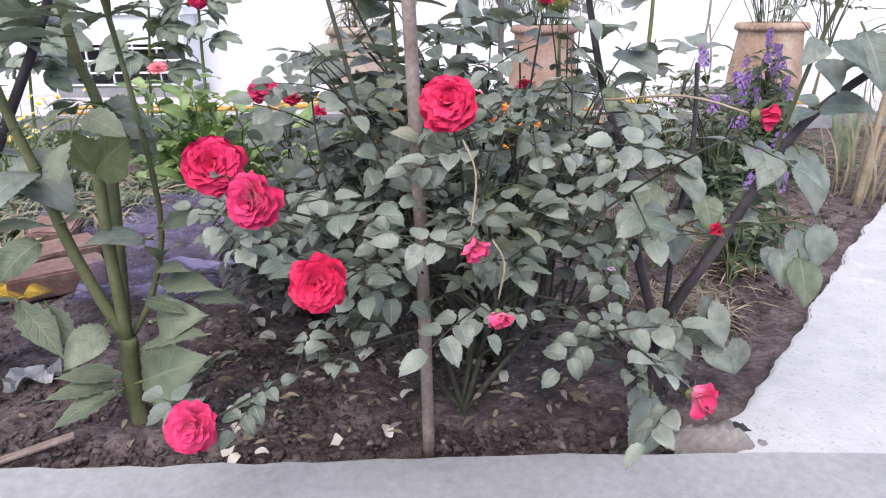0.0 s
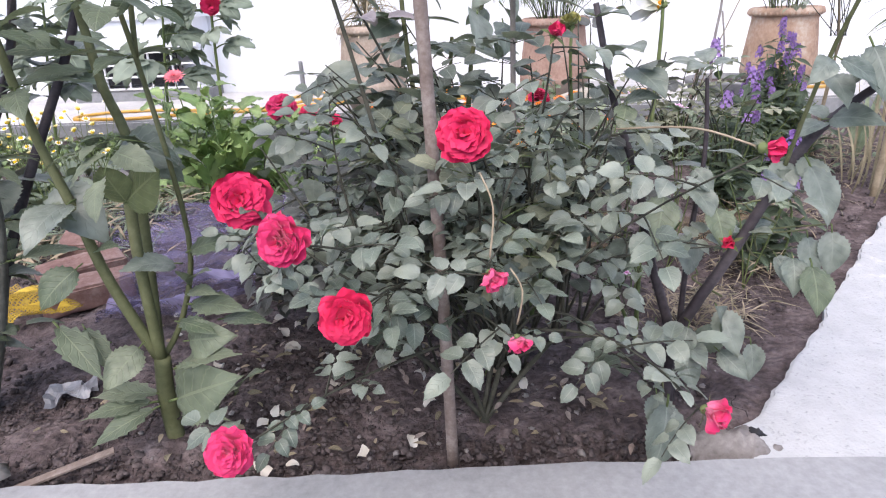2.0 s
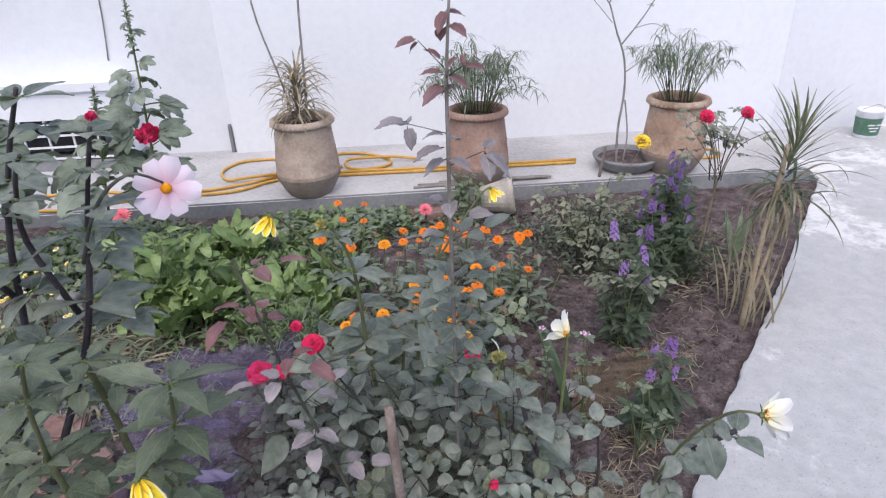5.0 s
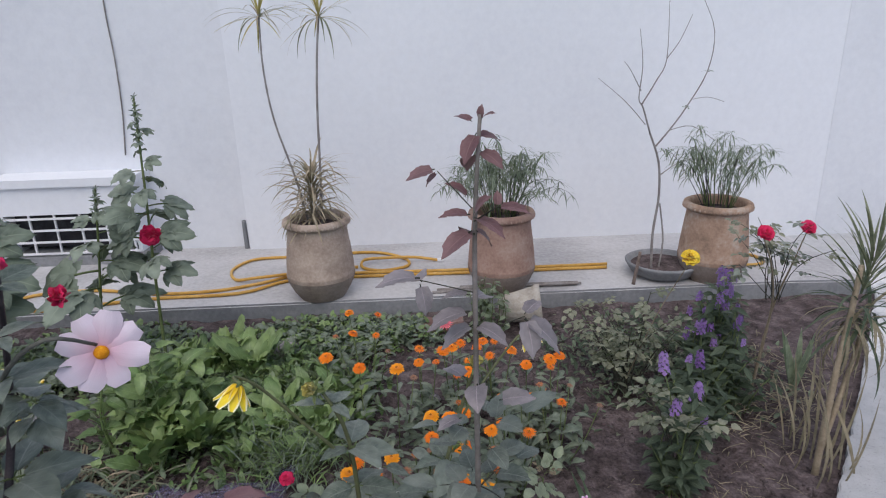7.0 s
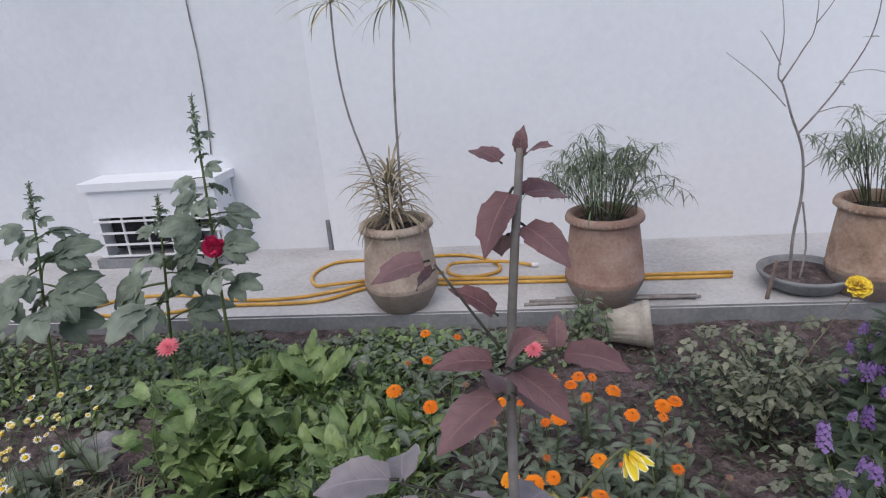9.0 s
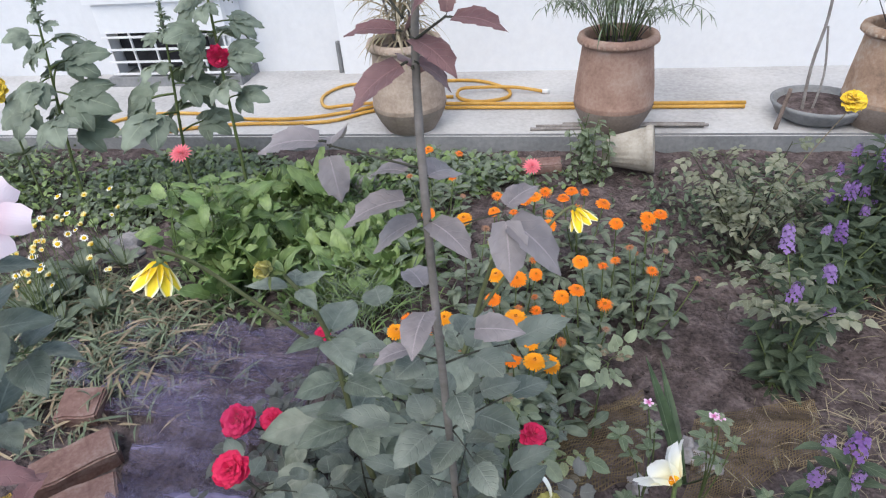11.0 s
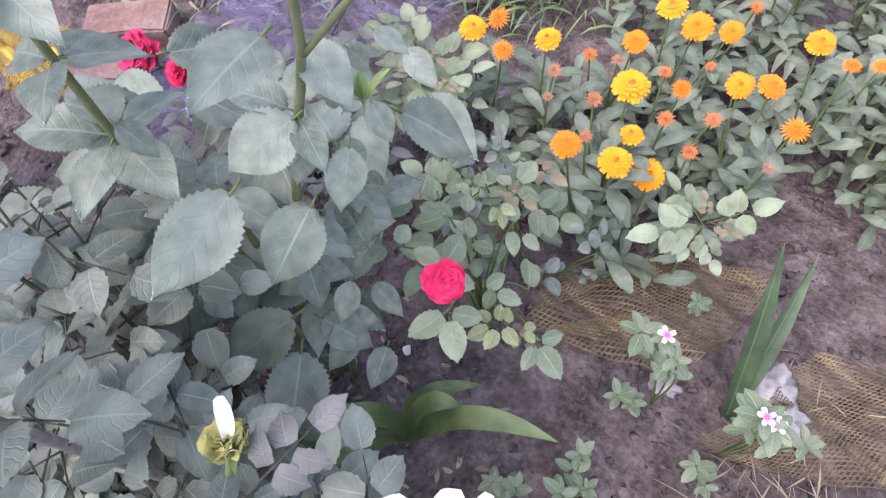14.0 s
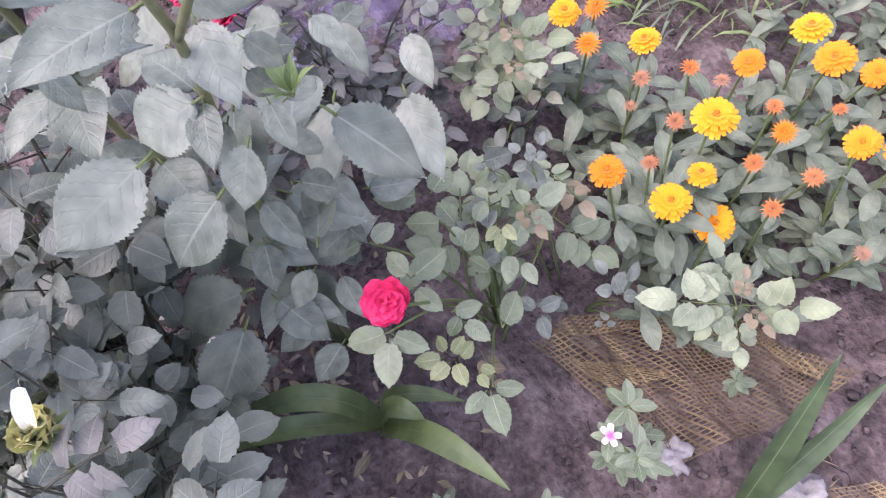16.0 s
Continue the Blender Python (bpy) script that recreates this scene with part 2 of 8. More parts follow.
WINE_LEAF = leaf_material("wine_rose_leaf", (0.16, 0.055, 0.06), (0.23, 0.115, 0.125), (0.26, 0.15, 0.15), 0.5, 0.3, 6, 0.3, 0.2, (0.32, 0.27, 0.29))
MAUVE_LEAF = leaf_material("mauve_rose_leaf", (0.23, 0.19, 0.215), (0.35, 0.30, 0.33), (0.36, 0.31, 0.33), 0.5, 0.3, 6, 0.4, 0.15, (0.38, 0.36, 0.38))
DAHLIA_LEAF = leaf_material("dahlia_leaf", (0.066, 0.09, 0.066), (0.225, 0.25, 0.21), (0.225, 0.25, 0.21), 0.42, 0.5, 7, 0.5, 0.28, (0.28, 0.31, 0.28), 0.8)
GREEN_DAHLIA = leaf_material("green_dahlia_leaf", (0.065, 0.095, 0.05), (0.17, 0.195, 0.13), (0.19, 0.22, 0.14), 0.46, 0.38, 7, 0.3, 0.5, (0.30, 0.32, 0.29))
OLIVE_DAHLIA = leaf_material("olive_dahlia_leaf", (0.10, 0.125, 0.05), (0.15, 0.175, 0.075), (0.20, 0.22, 0.11), 0.5, 0.3, 7, 0.25, 0.4, (0.22, 0.24, 0.16))
BRIGHT_LEAF = leaf_material("bright_green_leaf", (0.10, 0.175, 0.035), (0.25, 0.34, 0.11), (0.24, 0.32, 0.14), 0.42, 0.5, 5, 0.25, 0.3)
MID_LEAF = leaf_material("mid_green_leaf", (0.075, 0.115, 0.06), (0.19, 0.225, 0.16), (0.24, 0.29, 0.19), 0.55, 0.3, 5, 0.35, 0.4, (0.38, 0.41, 0.38))
DARK_LEAF = leaf_material("dark_green_leaf", (0.042, 0.066, 0.036), (0.09, 0.12, 0.072), (0.12, 0.15, 0.10), 0.55, 0.25, 5, 0.14, 0.4)
TAN_LEAF = leaf_material("tan_green_leaf", (0.135, 0.148, 0.092), (0.29, 0.285, 0.205), (0.3, 0.3, 0.22), 0.55, 0.3, 5, 0.3, 0.4)
DRY_LEAF = leaf_material("dry_leaf", (0.20, 0.155, 0.10), (0.33, 0.28, 0.20), (0.36, 0.30, 0.22), 0.8, 0.15, 4, 0.3, 0.4)
GOLD_LEAF = leaf_material("yellowing_leaf", (0.40, 0.31, 0.08), (0.50, 0.42, 0.16), (0.52, 0.45, 0.2), 0.6, 0.25, 0.0, 0.2, 0.0)
STRAW_LEAF = leaf_material("straw_leaf", (0.32, 0.25, 0.185), (0.45, 0.37, 0.29), (0.44, 0.38, 0.28), 0.8, 0.15, 0.0, 0.2, 0.0)
STRAP_LEAF = leaf_material("strap_leaf", (0.09, 0.13, 0.045), (0.155, 0.20, 0.08), (0.15, 0.18, 0.09), 0.4, 0.45, 0.0, 0.18, 0.0, (0.2, 0.23, 0.17))
SWORD_GREEN = leaf_material("sword_leaf", (0.045, 0.078, 0.035), (0.072, 0.11, 0.048), (0.16, 0.20, 0.12), 0.4, 0.45, 0.0, 0.15, 0.0, (0.16, 0.2, 0.15))
MARI_LEAF = leaf_material("marigold_leaf", (0.06, 0.095, 0.045), (0.18, 0.215, 0.145), (0.21, 0.25, 0.17), 0.44, 0.5, 5, 0.4, 0.25, (0.40, 0.42, 0.38))
LUSH_LEAF = leaf_material("lush_green_leaf", (0.055, 0.115, 0.024), (0.15, 0.245, 0.062), (0.18, 0.26, 0.10), 0.45, 0.4, 5, 0.2, 0.4)
VINCA_LEAF = leaf_material("periwinkle_leaf", (0.12, 0.17, 0.085), (0.26, 0.30, 0.20), (0.30, 0.34, 0.24), 0.5, 0.3, 5, 0.3, 0.3)
OLIVE_LEAF = leaf_material("olive_sword_leaf", (0.10, 0.12, 0.06), (0.21, 0.22, 0.13), (0.25, 0.25, 0.16), 0.55, 0.25, 0.0, 0.3, 0.0)
HOLLY_LEAF = leaf_material("hollyhock_leaf", (0.11, 0.145, 0.10), (0.22, 0.255, 0.205), (0.26, 0.30, 0.23), 0.6, 0.25, 5, 0.4, 0.3, (0.38, 0.41, 0.39))
CORNER_LEAF = leaf_material("corner_dahlia_leaf", (0.065, 0.092, 0.065), (0.175, 0.20, 0.17), (0.21, 0.235, 0.20), 0.42, 0.6, 7, 0.4, 0.35, (0.36, 0.38, 0.37))
RED_PETAL = petal_material("red_rose_petal", (0.46, 0.01, 0.065), (0.68, 0.016, 0.085), 0.55, 0.35, (0.70, 0.04, 0.19), 0.1)
PINK_PETAL = petal_material("pink_rose_petal", (0.75, 0.22, 0.36), (0.66, 0.022, 0.125), 0.5, 0.4, (0.78, 0.10, 0.24))
ORANGE_PETAL = petal_material("orange_marigold_petal", (0.74, 0.12, 0.002), (0.86, 0.19, 0.003), 0.6, 0.8, (0.88, 0.27, 0.005))
YELLOW_PETAL = petal_material("yellow_petal", (0.85, 0.50, 0.01), (0.88, 0.62, 0.03), 0.5, 0.2, (0.9, 0.72, 0.25))
CREAM_PETAL = petal_material("cream_white_petal", (0.80, 0.76, 0.50), (0.86, 0.85, 0.81), 0.5)
BLUSH_PETAL = petal_material("blush_dahlia_petal", (0.72, 0.42, 0.52), (0.80, 0.68, 0.76), 0.5)
CORAL_PETAL = petal_material("coral_dahlia_petal", (0.70, 0.10, 0.15), (0.80, 0.20, 0.24), 0.5)
PURPLE_PETAL = petal_material("purple_stock_petal", (0.16, 0.07, 0.25), (0.17, 0.085, 0.29), 0.6, 0.7, (0.30, 0.19, 0.42))
VINCA_PETAL = petal_material("pale_pink_petal", (0.45, 0.04, 0.22), (0.78, 0.55, 0.72), 0.5)
SPENT_PETAL = petal_material("spent_flower_petal", (0.30, 0.33, 0.12), (0.50, 0.42, 0.10), 0.7, 0.5, (0.26, 0.30, 0.14))
BUTTER_PETAL = petal_material("butter_yellow_petal", (0.82, 0.62, 0.10), (0.86, 0.76, 0.34), 0.55, 0.6, (0.86, 0.83, 0.62))
BUTTON = rough_surface("yellow_button_eye", (0.62, 0.36, 0.01), (0.76, 0.50, 0.02), (0.84, 0.62, 0.05), 60, 300, 0.8, 0.6, 0.002)
EYE_GOLD = rough_surface("golden_flower_eye", (0.55, 0.16, 0.01), (0.75, 0.28, 0.01), (0.85, 0.45, 0.03), 60, 300, 0.8, 0.6, 0.002)
EYE_DARK = rough_surface("dark_flower_eye", (0.20, 0.05, 0.01), (0.40, 0.13, 0.01), (0.55, 0.22, 0.02), 60, 300, 0.8, 0.6, 0.002)


# ---------------------------------------------------------------- mesh helpers
class Buf:
    """Collects vertices, faces, face materials and texture places for one mesh."""

    def __init__(self):
        self.v, self.f, self.m, self.uv = [], [], [], []

    def add(self, verts, faces, mat=0, uv=None, at=None):
        k = len(self.v)
        self.v += [tuple(at @ Vector(p)) for p in verts] if at else [tuple(p) for p in verts]
        self.f += [tuple(k + i for i in face) for face in faces]
        self.m += [mat] * len(faces)
        self.uv += uv if uv else [(0.5, 0.5)] * len(verts)
        return self

    def mesh(self, name, mats, smooth=True):
        me = bpy.data.meshes.new(name)
        me.from_pydata(self.v, [], self.f)
        for mt in mats:
            me.materials.append(mt)
        me.polygons.foreach_set("material_index", self.m)
        me.polygons.foreach_set("use_smooth", [smooth] * len(self.f))
        lay = me.uv_layers.new(name="UVMap")
        idx = np.empty(len(me.loops), dtype=np.int32)
        me.loops.foreach_get("vertex_index", idx)
        lay.data.foreach_set("uv", np.array(self.uv, dtype=np.float32)[idx].ravel())
        me.update()
        return me


def thing(name, x, y, z=0.0, label="", category="", group="", kind=""):
    ob = new(name)
    ob.empty_display_size = 0.05
    ob.matrix_basis = pose(x, y, z)
    return tagged(ob, label, category, group, kind)


def part(name, data, parent, m=None, label=""):
    """One mesh under a thing (m: its place in the world) or under a part (m: its place in the part)."""
    ob = new(name, data)
    ob.parent = parent
    m = m or Matrix()
    ob.matrix_basis = parent.matrix_basis.inverted() @ m if parent.type == "EMPTY" else m
    return tagged(ob, label)


def tube(buf, pts, radii, sides=6, mat=0, cap=True):
    """A tapered round stem along points."""
    pts = [Vector(p) for p in pts]
    if not hasattr(radii, "__len__"):
        radii = [radii] * len(pts)
    ring, verts, faces, uv = None, [], [], []
    ref = Vector((0.31, 0.87, 0.39))
    for k, p in enumerate(pts):
        d = (pts[min(k + 1, len(pts) - 1)] - pts[max(k - 1, 0)]).normalized()
        a = d.cross(ref)
        a = (a if a.length > 0.05 else d.cross(Vector((1, 0, 0)))).normalized()
        ref2 = a.cross(d)
        for s in range(sides):
            w = 2 * math.pi * s / sides
            verts.append(p + radii[k] * (math.cos(w) * a + math.sin(w) * ref2))
            uv.append((s / sides, k / max(1, len(pts) - 1)))
    for k in range(len(pts) - 1):
        for s in range(sides):
            faces.append((k * sides + s, k * sides + (s + 1) % sides, (k + 1) * sides + (s + 1) % sides, (k + 1) * sides + s))
    if cap:
        faces.append(tuple(range(sides))[::-1])
        faces.append(tuple((len(pts) - 1) * sides + s for s in range(sides)))
    return buf.add(verts, faces, mat, uv)


def arc(a, b, sag=0.0, n=6, side=(0, 0, 0)):
    """Points from a to b, bowed upward by sag and sideways."""
    a, b, side = Vector(a), Vector(b), Vector(side)
    return [a.lerp(b, k / n) + (Vector((0, 0, sag)) + side) * math.sin(math.pi * k / n) for k in range(n + 1)]


def aim(p, d, up=(0, 0, 1), roll=0.0, s=1.0):
    """A place at p whose y axis runs along d and whose z axis leans to up."""
    y = Vector(d).normalized()
    z = Vector(up) - y * y.dot(Vector(up))
    if z.length < 1e-3:
        z = Vector((0.3, 0.2, 0.9)).cross(y)
    z.normalize()
    x = y.cross(z)
    m = Matrix((x, y, z)).transposed().to_4x4()
    return Matrix.Translation(Vector(p)) @ m @ Matrix.Rotation(roll, 4, "Y") @ Matrix.Scale(s, 4)


def blade(length, width, n=7, form="ovate", teeth=0.0, fold=0.25, curl=0.4, ripple=0.0, cross=4, seed=0, quilt=0.0, ribs=7):
    """A leaf or petal from its foot along y: vertices, faces, texture places."""
    rnd = random.Random(seed)
    verts, faces, uv = [], [], []
    y = z = 0.0
    for k in range(n + 1):
        t = k / n
        if form == "ovate":
            w = math.sin(math.pi * t ** 0.78) ** 0.68
        elif form == "dahlia":
            w = t ** 0.68 * (1 - t) ** 1.15 / 0.2977
        elif form == "leaflet":
            w = t ** 0.55 * (1 - t) ** 0.8 / 0.407
        elif form == "point":
            w = math.sin(math.pi * t ** 0.66) ** 1.02
        elif form == "round":
            w = math.sin(math.pi * t ** 0.86) ** 0.58
        elif form == "lance":
            w = math.sin(math.pi * t ** 0.8) ** 1.3
        elif form == "spoon":
            w = 0.3 + 0.7 * math.sin(math.pi * min(1, t ** 1.5)) if t < 0.98 else 0.2
        elif form == "strap":
            w = min(1.0, 0.7 + t) * (1 - max(0.0, (t - 0.45) / 0.55) ** 1.6)
        elif form == "petal":
            w = (0.35 + 0.65 * math.sin(math.pi * min(1.0, 0.12 + 0.62 * t))) * (1.0 if t < 0.93 else 0.78)
        elif form == "rose":
            w = math.sin(math.pi * (0.08 + 0.84 * t)) ** 0.55
        elif form == "lobed":
            w = math.sin(math.pi * t ** 0.6) ** 0.7 * (0.62 + 0.38 * math.cos(t * 18))
        else:
            w = math.sin(math.pi * t)
        w = max(w, 0.02) * width / 2
        if teeth and 0 < k < n:
            w *= 1 + (teeth if k % 2 else -teeth)
        ang = -curl * (t - 0.25)
        if k:
            y += length / n * math.cos(ang)
            z += length / n * math.sin(ang)
        for c in range(cross + 1):
            u = 2 * c / cross - 1
            lift = fold * abs(u) * w + ripple * width * math.sin(5.5 * t + 2.5 * u + seed) * abs(u)
            if quilt:
                lift += quilt * width * (math.cos(6.283 * (ribs * (t - 0.27 * abs(u)))) - 0.6) * min(1.0, 3 * abs(u)) * (1 - t)
            back = -0.12 * length * abs(u) * (teeth and k % 2) / max(1, n / 6)
            verts.append((u * w, y + back, z + lift))
            uv.append(((u + 1) / 2, t))
    q = cross + 1
    for k in range(n):
        for c in range(cross):
            faces.append((k * q + c, k * q + c + 1, (k + 1) * q + c + 1, (k + 1) * q + c))
    return verts, faces, uv


def leaf_mesh(name, mat, stem, length, width, petiole=0.25, **how):
    """One leaf with its stalk."""
    b = Buf()
    v, f, uv = blade(length, width, **how)
    if petiole:
        tube(b, [(0, 0, 0), (0, petiole * length * 0.6, 0.01 * length), (0, petiole * length * 1.15, 0)], [0.012 * length + 0.0006] * 3, 4, 1)
    b.add(v, f, 0, uv, Matrix.Translation((0, petiole * length, 0)))
    return b.mesh(name, [mat, stem])


def compound_mesh(name, mat, stem, length, width, pairs=2, gap=0.85, seed=0, **how):
    """A compound leaf: leaflets in pairs and one at the end, on a common stalk."""
    b, rnd = Buf(), random.Random(seed)
    total = length * (0.5 + gap * pairs)
    tube(b, arc((0, 0, 0), (0, total, -0.12 * total), 0.05 * total, 4), [0.0016, 0.0013, 0.0011, 0.001, 0.0008], 4, 1)
    for k in range(pairs + 1):
        at = total * (1 if k == pairs else (0.42 + 0.58 * k / pairs))
        sag = -0.12 * total * at / total + 0.05 * total * math.sin(math.pi * at / total)
        for s in ((0,) if k == pairs else (-1, 1)):
            v, f, uv = blade(length * rnd.uniform(0.82, 1.08) * (1.1 if not s else 0.95), width * rnd.uniform(0.9, 1.1), seed=seed + k, **how)
            m = Matrix.Translation((0, at, sag)) @ Matrix.Rotation(-s * rnd.uniform(0.95, 1.25), 4, "Z") @ Matrix.Rotation(rnd.uniform(-0.3, 0.15), 4, "X") @ Matrix.Rotation(rnd.uniform(-0.3, 0.3), 4, "Y")
            b.add(v, f, 0, uv, m @ Matrix.Translation((0, 0.12 * length, 0)))
    return b.mesh(name, [mat, stem])



def palmate_mesh(name, mat, stem, length, seed=0):
    """A leaf cut into five lobes, on a long stalk."""
    b, rnd = Buf(), random.Random(seed)
    tube(b, arc((0, 0, 0), (0, 0.6 * length, 0.04 * length), 0.04 * length, 4), [0.0022] * 5, 4, 1)
    for k, (ang, size) in enumerate(((-1.55, 0.62), (-0.75, 0.85), (0.0, 1.0), (0.75, 0.85), (1.55, 0.62))):
        v, f, uv = blade(length * size, 0.56 * length * size, 9, "ovate", 0.10, 0.1, 1.0, 0.05, 4, seed + k)
        b.add(v, f, 0, uv, Matrix.Translation((0, 0.57 * length, 0.04 * length)) @ Matrix.Rotation(ang + rnd.uniform(-0.1, 0.1), 4, "Z") @ Matrix.Rotation(rnd.uniform(-0.3, 0.0), 4, "X") @ Matrix.Translation((0, -0.03 * length, 0.001 * k)))
    return b.mesh(name, [mat, stem])


def net_material(name, c1, c2, cell, cover=0.5, streak=9.0, along=0.35, bare=0.35, solid=0.0):
    """Fine gauze: a woven grid with open cells, drawn out into long denser folds."""
    m, n, l, b = shader(name, 0.75, 0.2)
    sep = n.new("ShaderNodeSeparateXYZ")
    l.new(coords(n, "UV"), sep.inputs[0])
    lines = []
    for k in (0, 1):
        w = math_node(n, l, "SINE", math_node(n, l, "MULTIPLY", sep.outputs[k], 6.283 / cell))
        lines.append(math_node(n, l, "GREATER_THAN", w, bare))
    grid = math_node(n, l, "MAXIMUM", lines[0], lines[1])
    drift = n.new("ShaderNodeMapping")
    drift.inputs["Scale"].default_value, drift.inputs["Rotation"].default_value = (0.35, 3.4, 1.0), (0, 0, along)
    l.new(coords(n), drift.inputs[0])
    folds = noise_tex(n, l, streak, 5, drift.outputs[0], 0.6)
    dense = ramp(n, [(0.62 - 0.3 * cover, (0, 0, 0)), (0.78 - 0.2 * cover, (1, 1, 1))])
    l.new(folds, dense.inputs[0])
    threads = math_node(n, l, "MULTIPLY", grid, solid or 0.35 + 0.45 * cover)
    l.new(math_node(n, l, "MAXIMUM", threads, dense.outputs[0]), b.inputs["Alpha"])
    tone = ramp(n, [(0.36, c1), (0.66, c2)])
    l.new(folds, tone.inputs[0])
    l.new(tone.outputs[0], b.inputs["Base Color"])
    bump(n, l, b, folds, 0.8, 0.015)
    return m


LILAC_NET = net_material("lilac_netting", (0.09, 0.075, 0.15), (0.27, 0.235, 0.37), 0.004, 0.3, 4)
BROWN_NET = net_material("brown_netting", (0.10, 0.075, 0.045), (0.27, 0.20, 0.115), 0.009, 0.22, 7, 0.9, 0.62, 0.8)
RUST_LEAF = leaf_material("rust_young_leaf", (0.165, 0.11, 0.07), (0.25, 0.195, 0.125), (0.28, 0.22, 0.15), 0.5, 0.25, 6, 0.25, 0.25)
NET_FOLD = net_material("folded_brown_netting", (0.13, 0.095, 0.052), (0.30, 0.225, 0.125), 0.0075, 0.36, 34, 0.9, 0.5, 0.9)
YELLOW_NET = net_material("yellow_netting", (0.36, 0.23, 0.02), (0.62, 0.43, 0.06), 0.006, 0.5, 9)
HOSE = rough_surface("yellow_hose_plastic", (0.44, 0.23, 0.035), (0.56, 0.31, 0.06), (0.64, 0.40, 0.12), 6, 60, 0.5, 0.1, 0.002, 0.4)
BRICK = rough_surface("red_brick", (0.13, 0.075, 0.065), (0.215, 0.13, 0.115), (0.30, 0.22, 0.20), 14, 90, 0.95, 0.6, 0.004)
STONE = rough_surface("grey_stone", (0.18, 0.165, 0.168), (0.31, 0.29, 0.295), (0.44, 0.415, 0.42), 14, 90, 0.9, 0.5, 0.004)
FOIL = rough_surface("dull_foil", (0.14, 0.14, 0.155), (0.24, 0.24, 0.26), (0.38, 0.38, 0.40), 20, 60, 0.4, 0.3, 0.003, 0.5)
CHIP = rough_surface("stone_chip", (0.14, 0.125, 0.12), (0.22, 0.20, 0.195), (0.32, 0.30, 0.29), 20, 90, 0.9, 0.5, 0.004)
URN_PLASTER = rough_surface("cream_plaster", (0.29, 0.26, 0.22), (0.41, 0.37, 0.32), (0.49, 0.455, 0.41), 10, 60, 0.9, 0.4, 0.004)
WHITE_METAL = rough_surface("white_painted_metal", (0.62, 0.62, 0.63), (0.74, 0.74, 0.76), (0.80, 0.80, 0.81), 8, 70, 0.5, 0.1, 0.002, 0.4)
GREEN_LABEL = rough_surface("green_bucket_label", (0.045, 0.112, 0.072), (0.081, 0.168, 0.112), (0.144, 0.224, 0.176), 12, 60, 0.5, 0.1, 0.002, 0.4)
VENT_DARK = rough_surface("dark_vent_inside", (0.02, 0.02, 0.022), (0.035, 0.035, 0.04), (0.06, 0.06, 0.065), 8, 60, 0.9)
TWIG = rough_surface("grey_twig_bark", (0.16, 0.14, 0.13), (0.26, 0.235, 0.225), (0.38, 0.36, 0.35), 14, 120, 0.9, 0.4, 0.002)
CLOD = rough_surface("soil_clod", (0.028, 0.022, 0.022), (0.08, 0.064, 0.064), (0.17, 0.14, 0.14), 25, 140, 0.95, 0.6, 0.004)
FALLEN = petal_material("fallen_white_petal", (0.50, 0.45, 0.38), (0.66, 0.62, 0.56), 0.7)
BROWN_PETAL = petal_material("withered_petal", (0.46, 0.12, 0.02), (0.56, 0.16, 0.03), 0.8, 0.9, (0.27, 0.18, 0.13))
DEEP_ORANGE_PETAL = petal_material("deep_orange_marigold_petal", (0.74, 0.10, 0.003), (0.84, 0.175, 0.004), 0.6, 0.6, (0.86, 0.26, 0.012))
GOLD_PETAL = petal_material("golden_marigold_petal", (0.80, 0.22, 0.003), (0.88, 0.35, 0.006), 0.6, 0.4, (0.88, 0.28, 0.005))
STRIPE_PETAL = petal_material("pale_yellow_dahlia_petal", (0.80, 0.52, 0.01), (0.86, 0.66, 0.03), 0.5, 0.2, (0.85, 0.60, 0.03), 0.1, (0.84, 0.80, 0.55))


# ---------------------------------------------------------------- structure
def front_line(x):
    return 0.878 + 0.065 * x


RIGHT_EDGE = [(0.535, 0.919), (0.535, 0.955), (0.545, 0.995), (0.60, 1.035), (0.643, 1.088), (0.71, 1.169), (0.82, 1.305), (1.03, 1.58), (1.27, 1.89), (1.57, 2.25), (1.78, 2.51), (1.99, 2.77), (2.45, 3.36), (2.95, 4.0)]


def rag(pts, step=0.03, size=0.012, seed=5):
    """Points along a line, broken up like a crumbled edge."""
    out = []
    for a, b in zip(pts, pts[1:]):
        a, b = Vector(a), Vector(b)
        n = max(1, int((b - a).length / step))
        for k in range(n):
            p = a.lerp(b, k / n)
            w = noise.noise((p.x * 9, p.y * 9, seed)) * size + noise.noise((p.x * 31, p.y * 31, seed)) * size * 0.6
            out.append((p.x + w, p.y - w))
    return out + [tuple(pts[-1])]


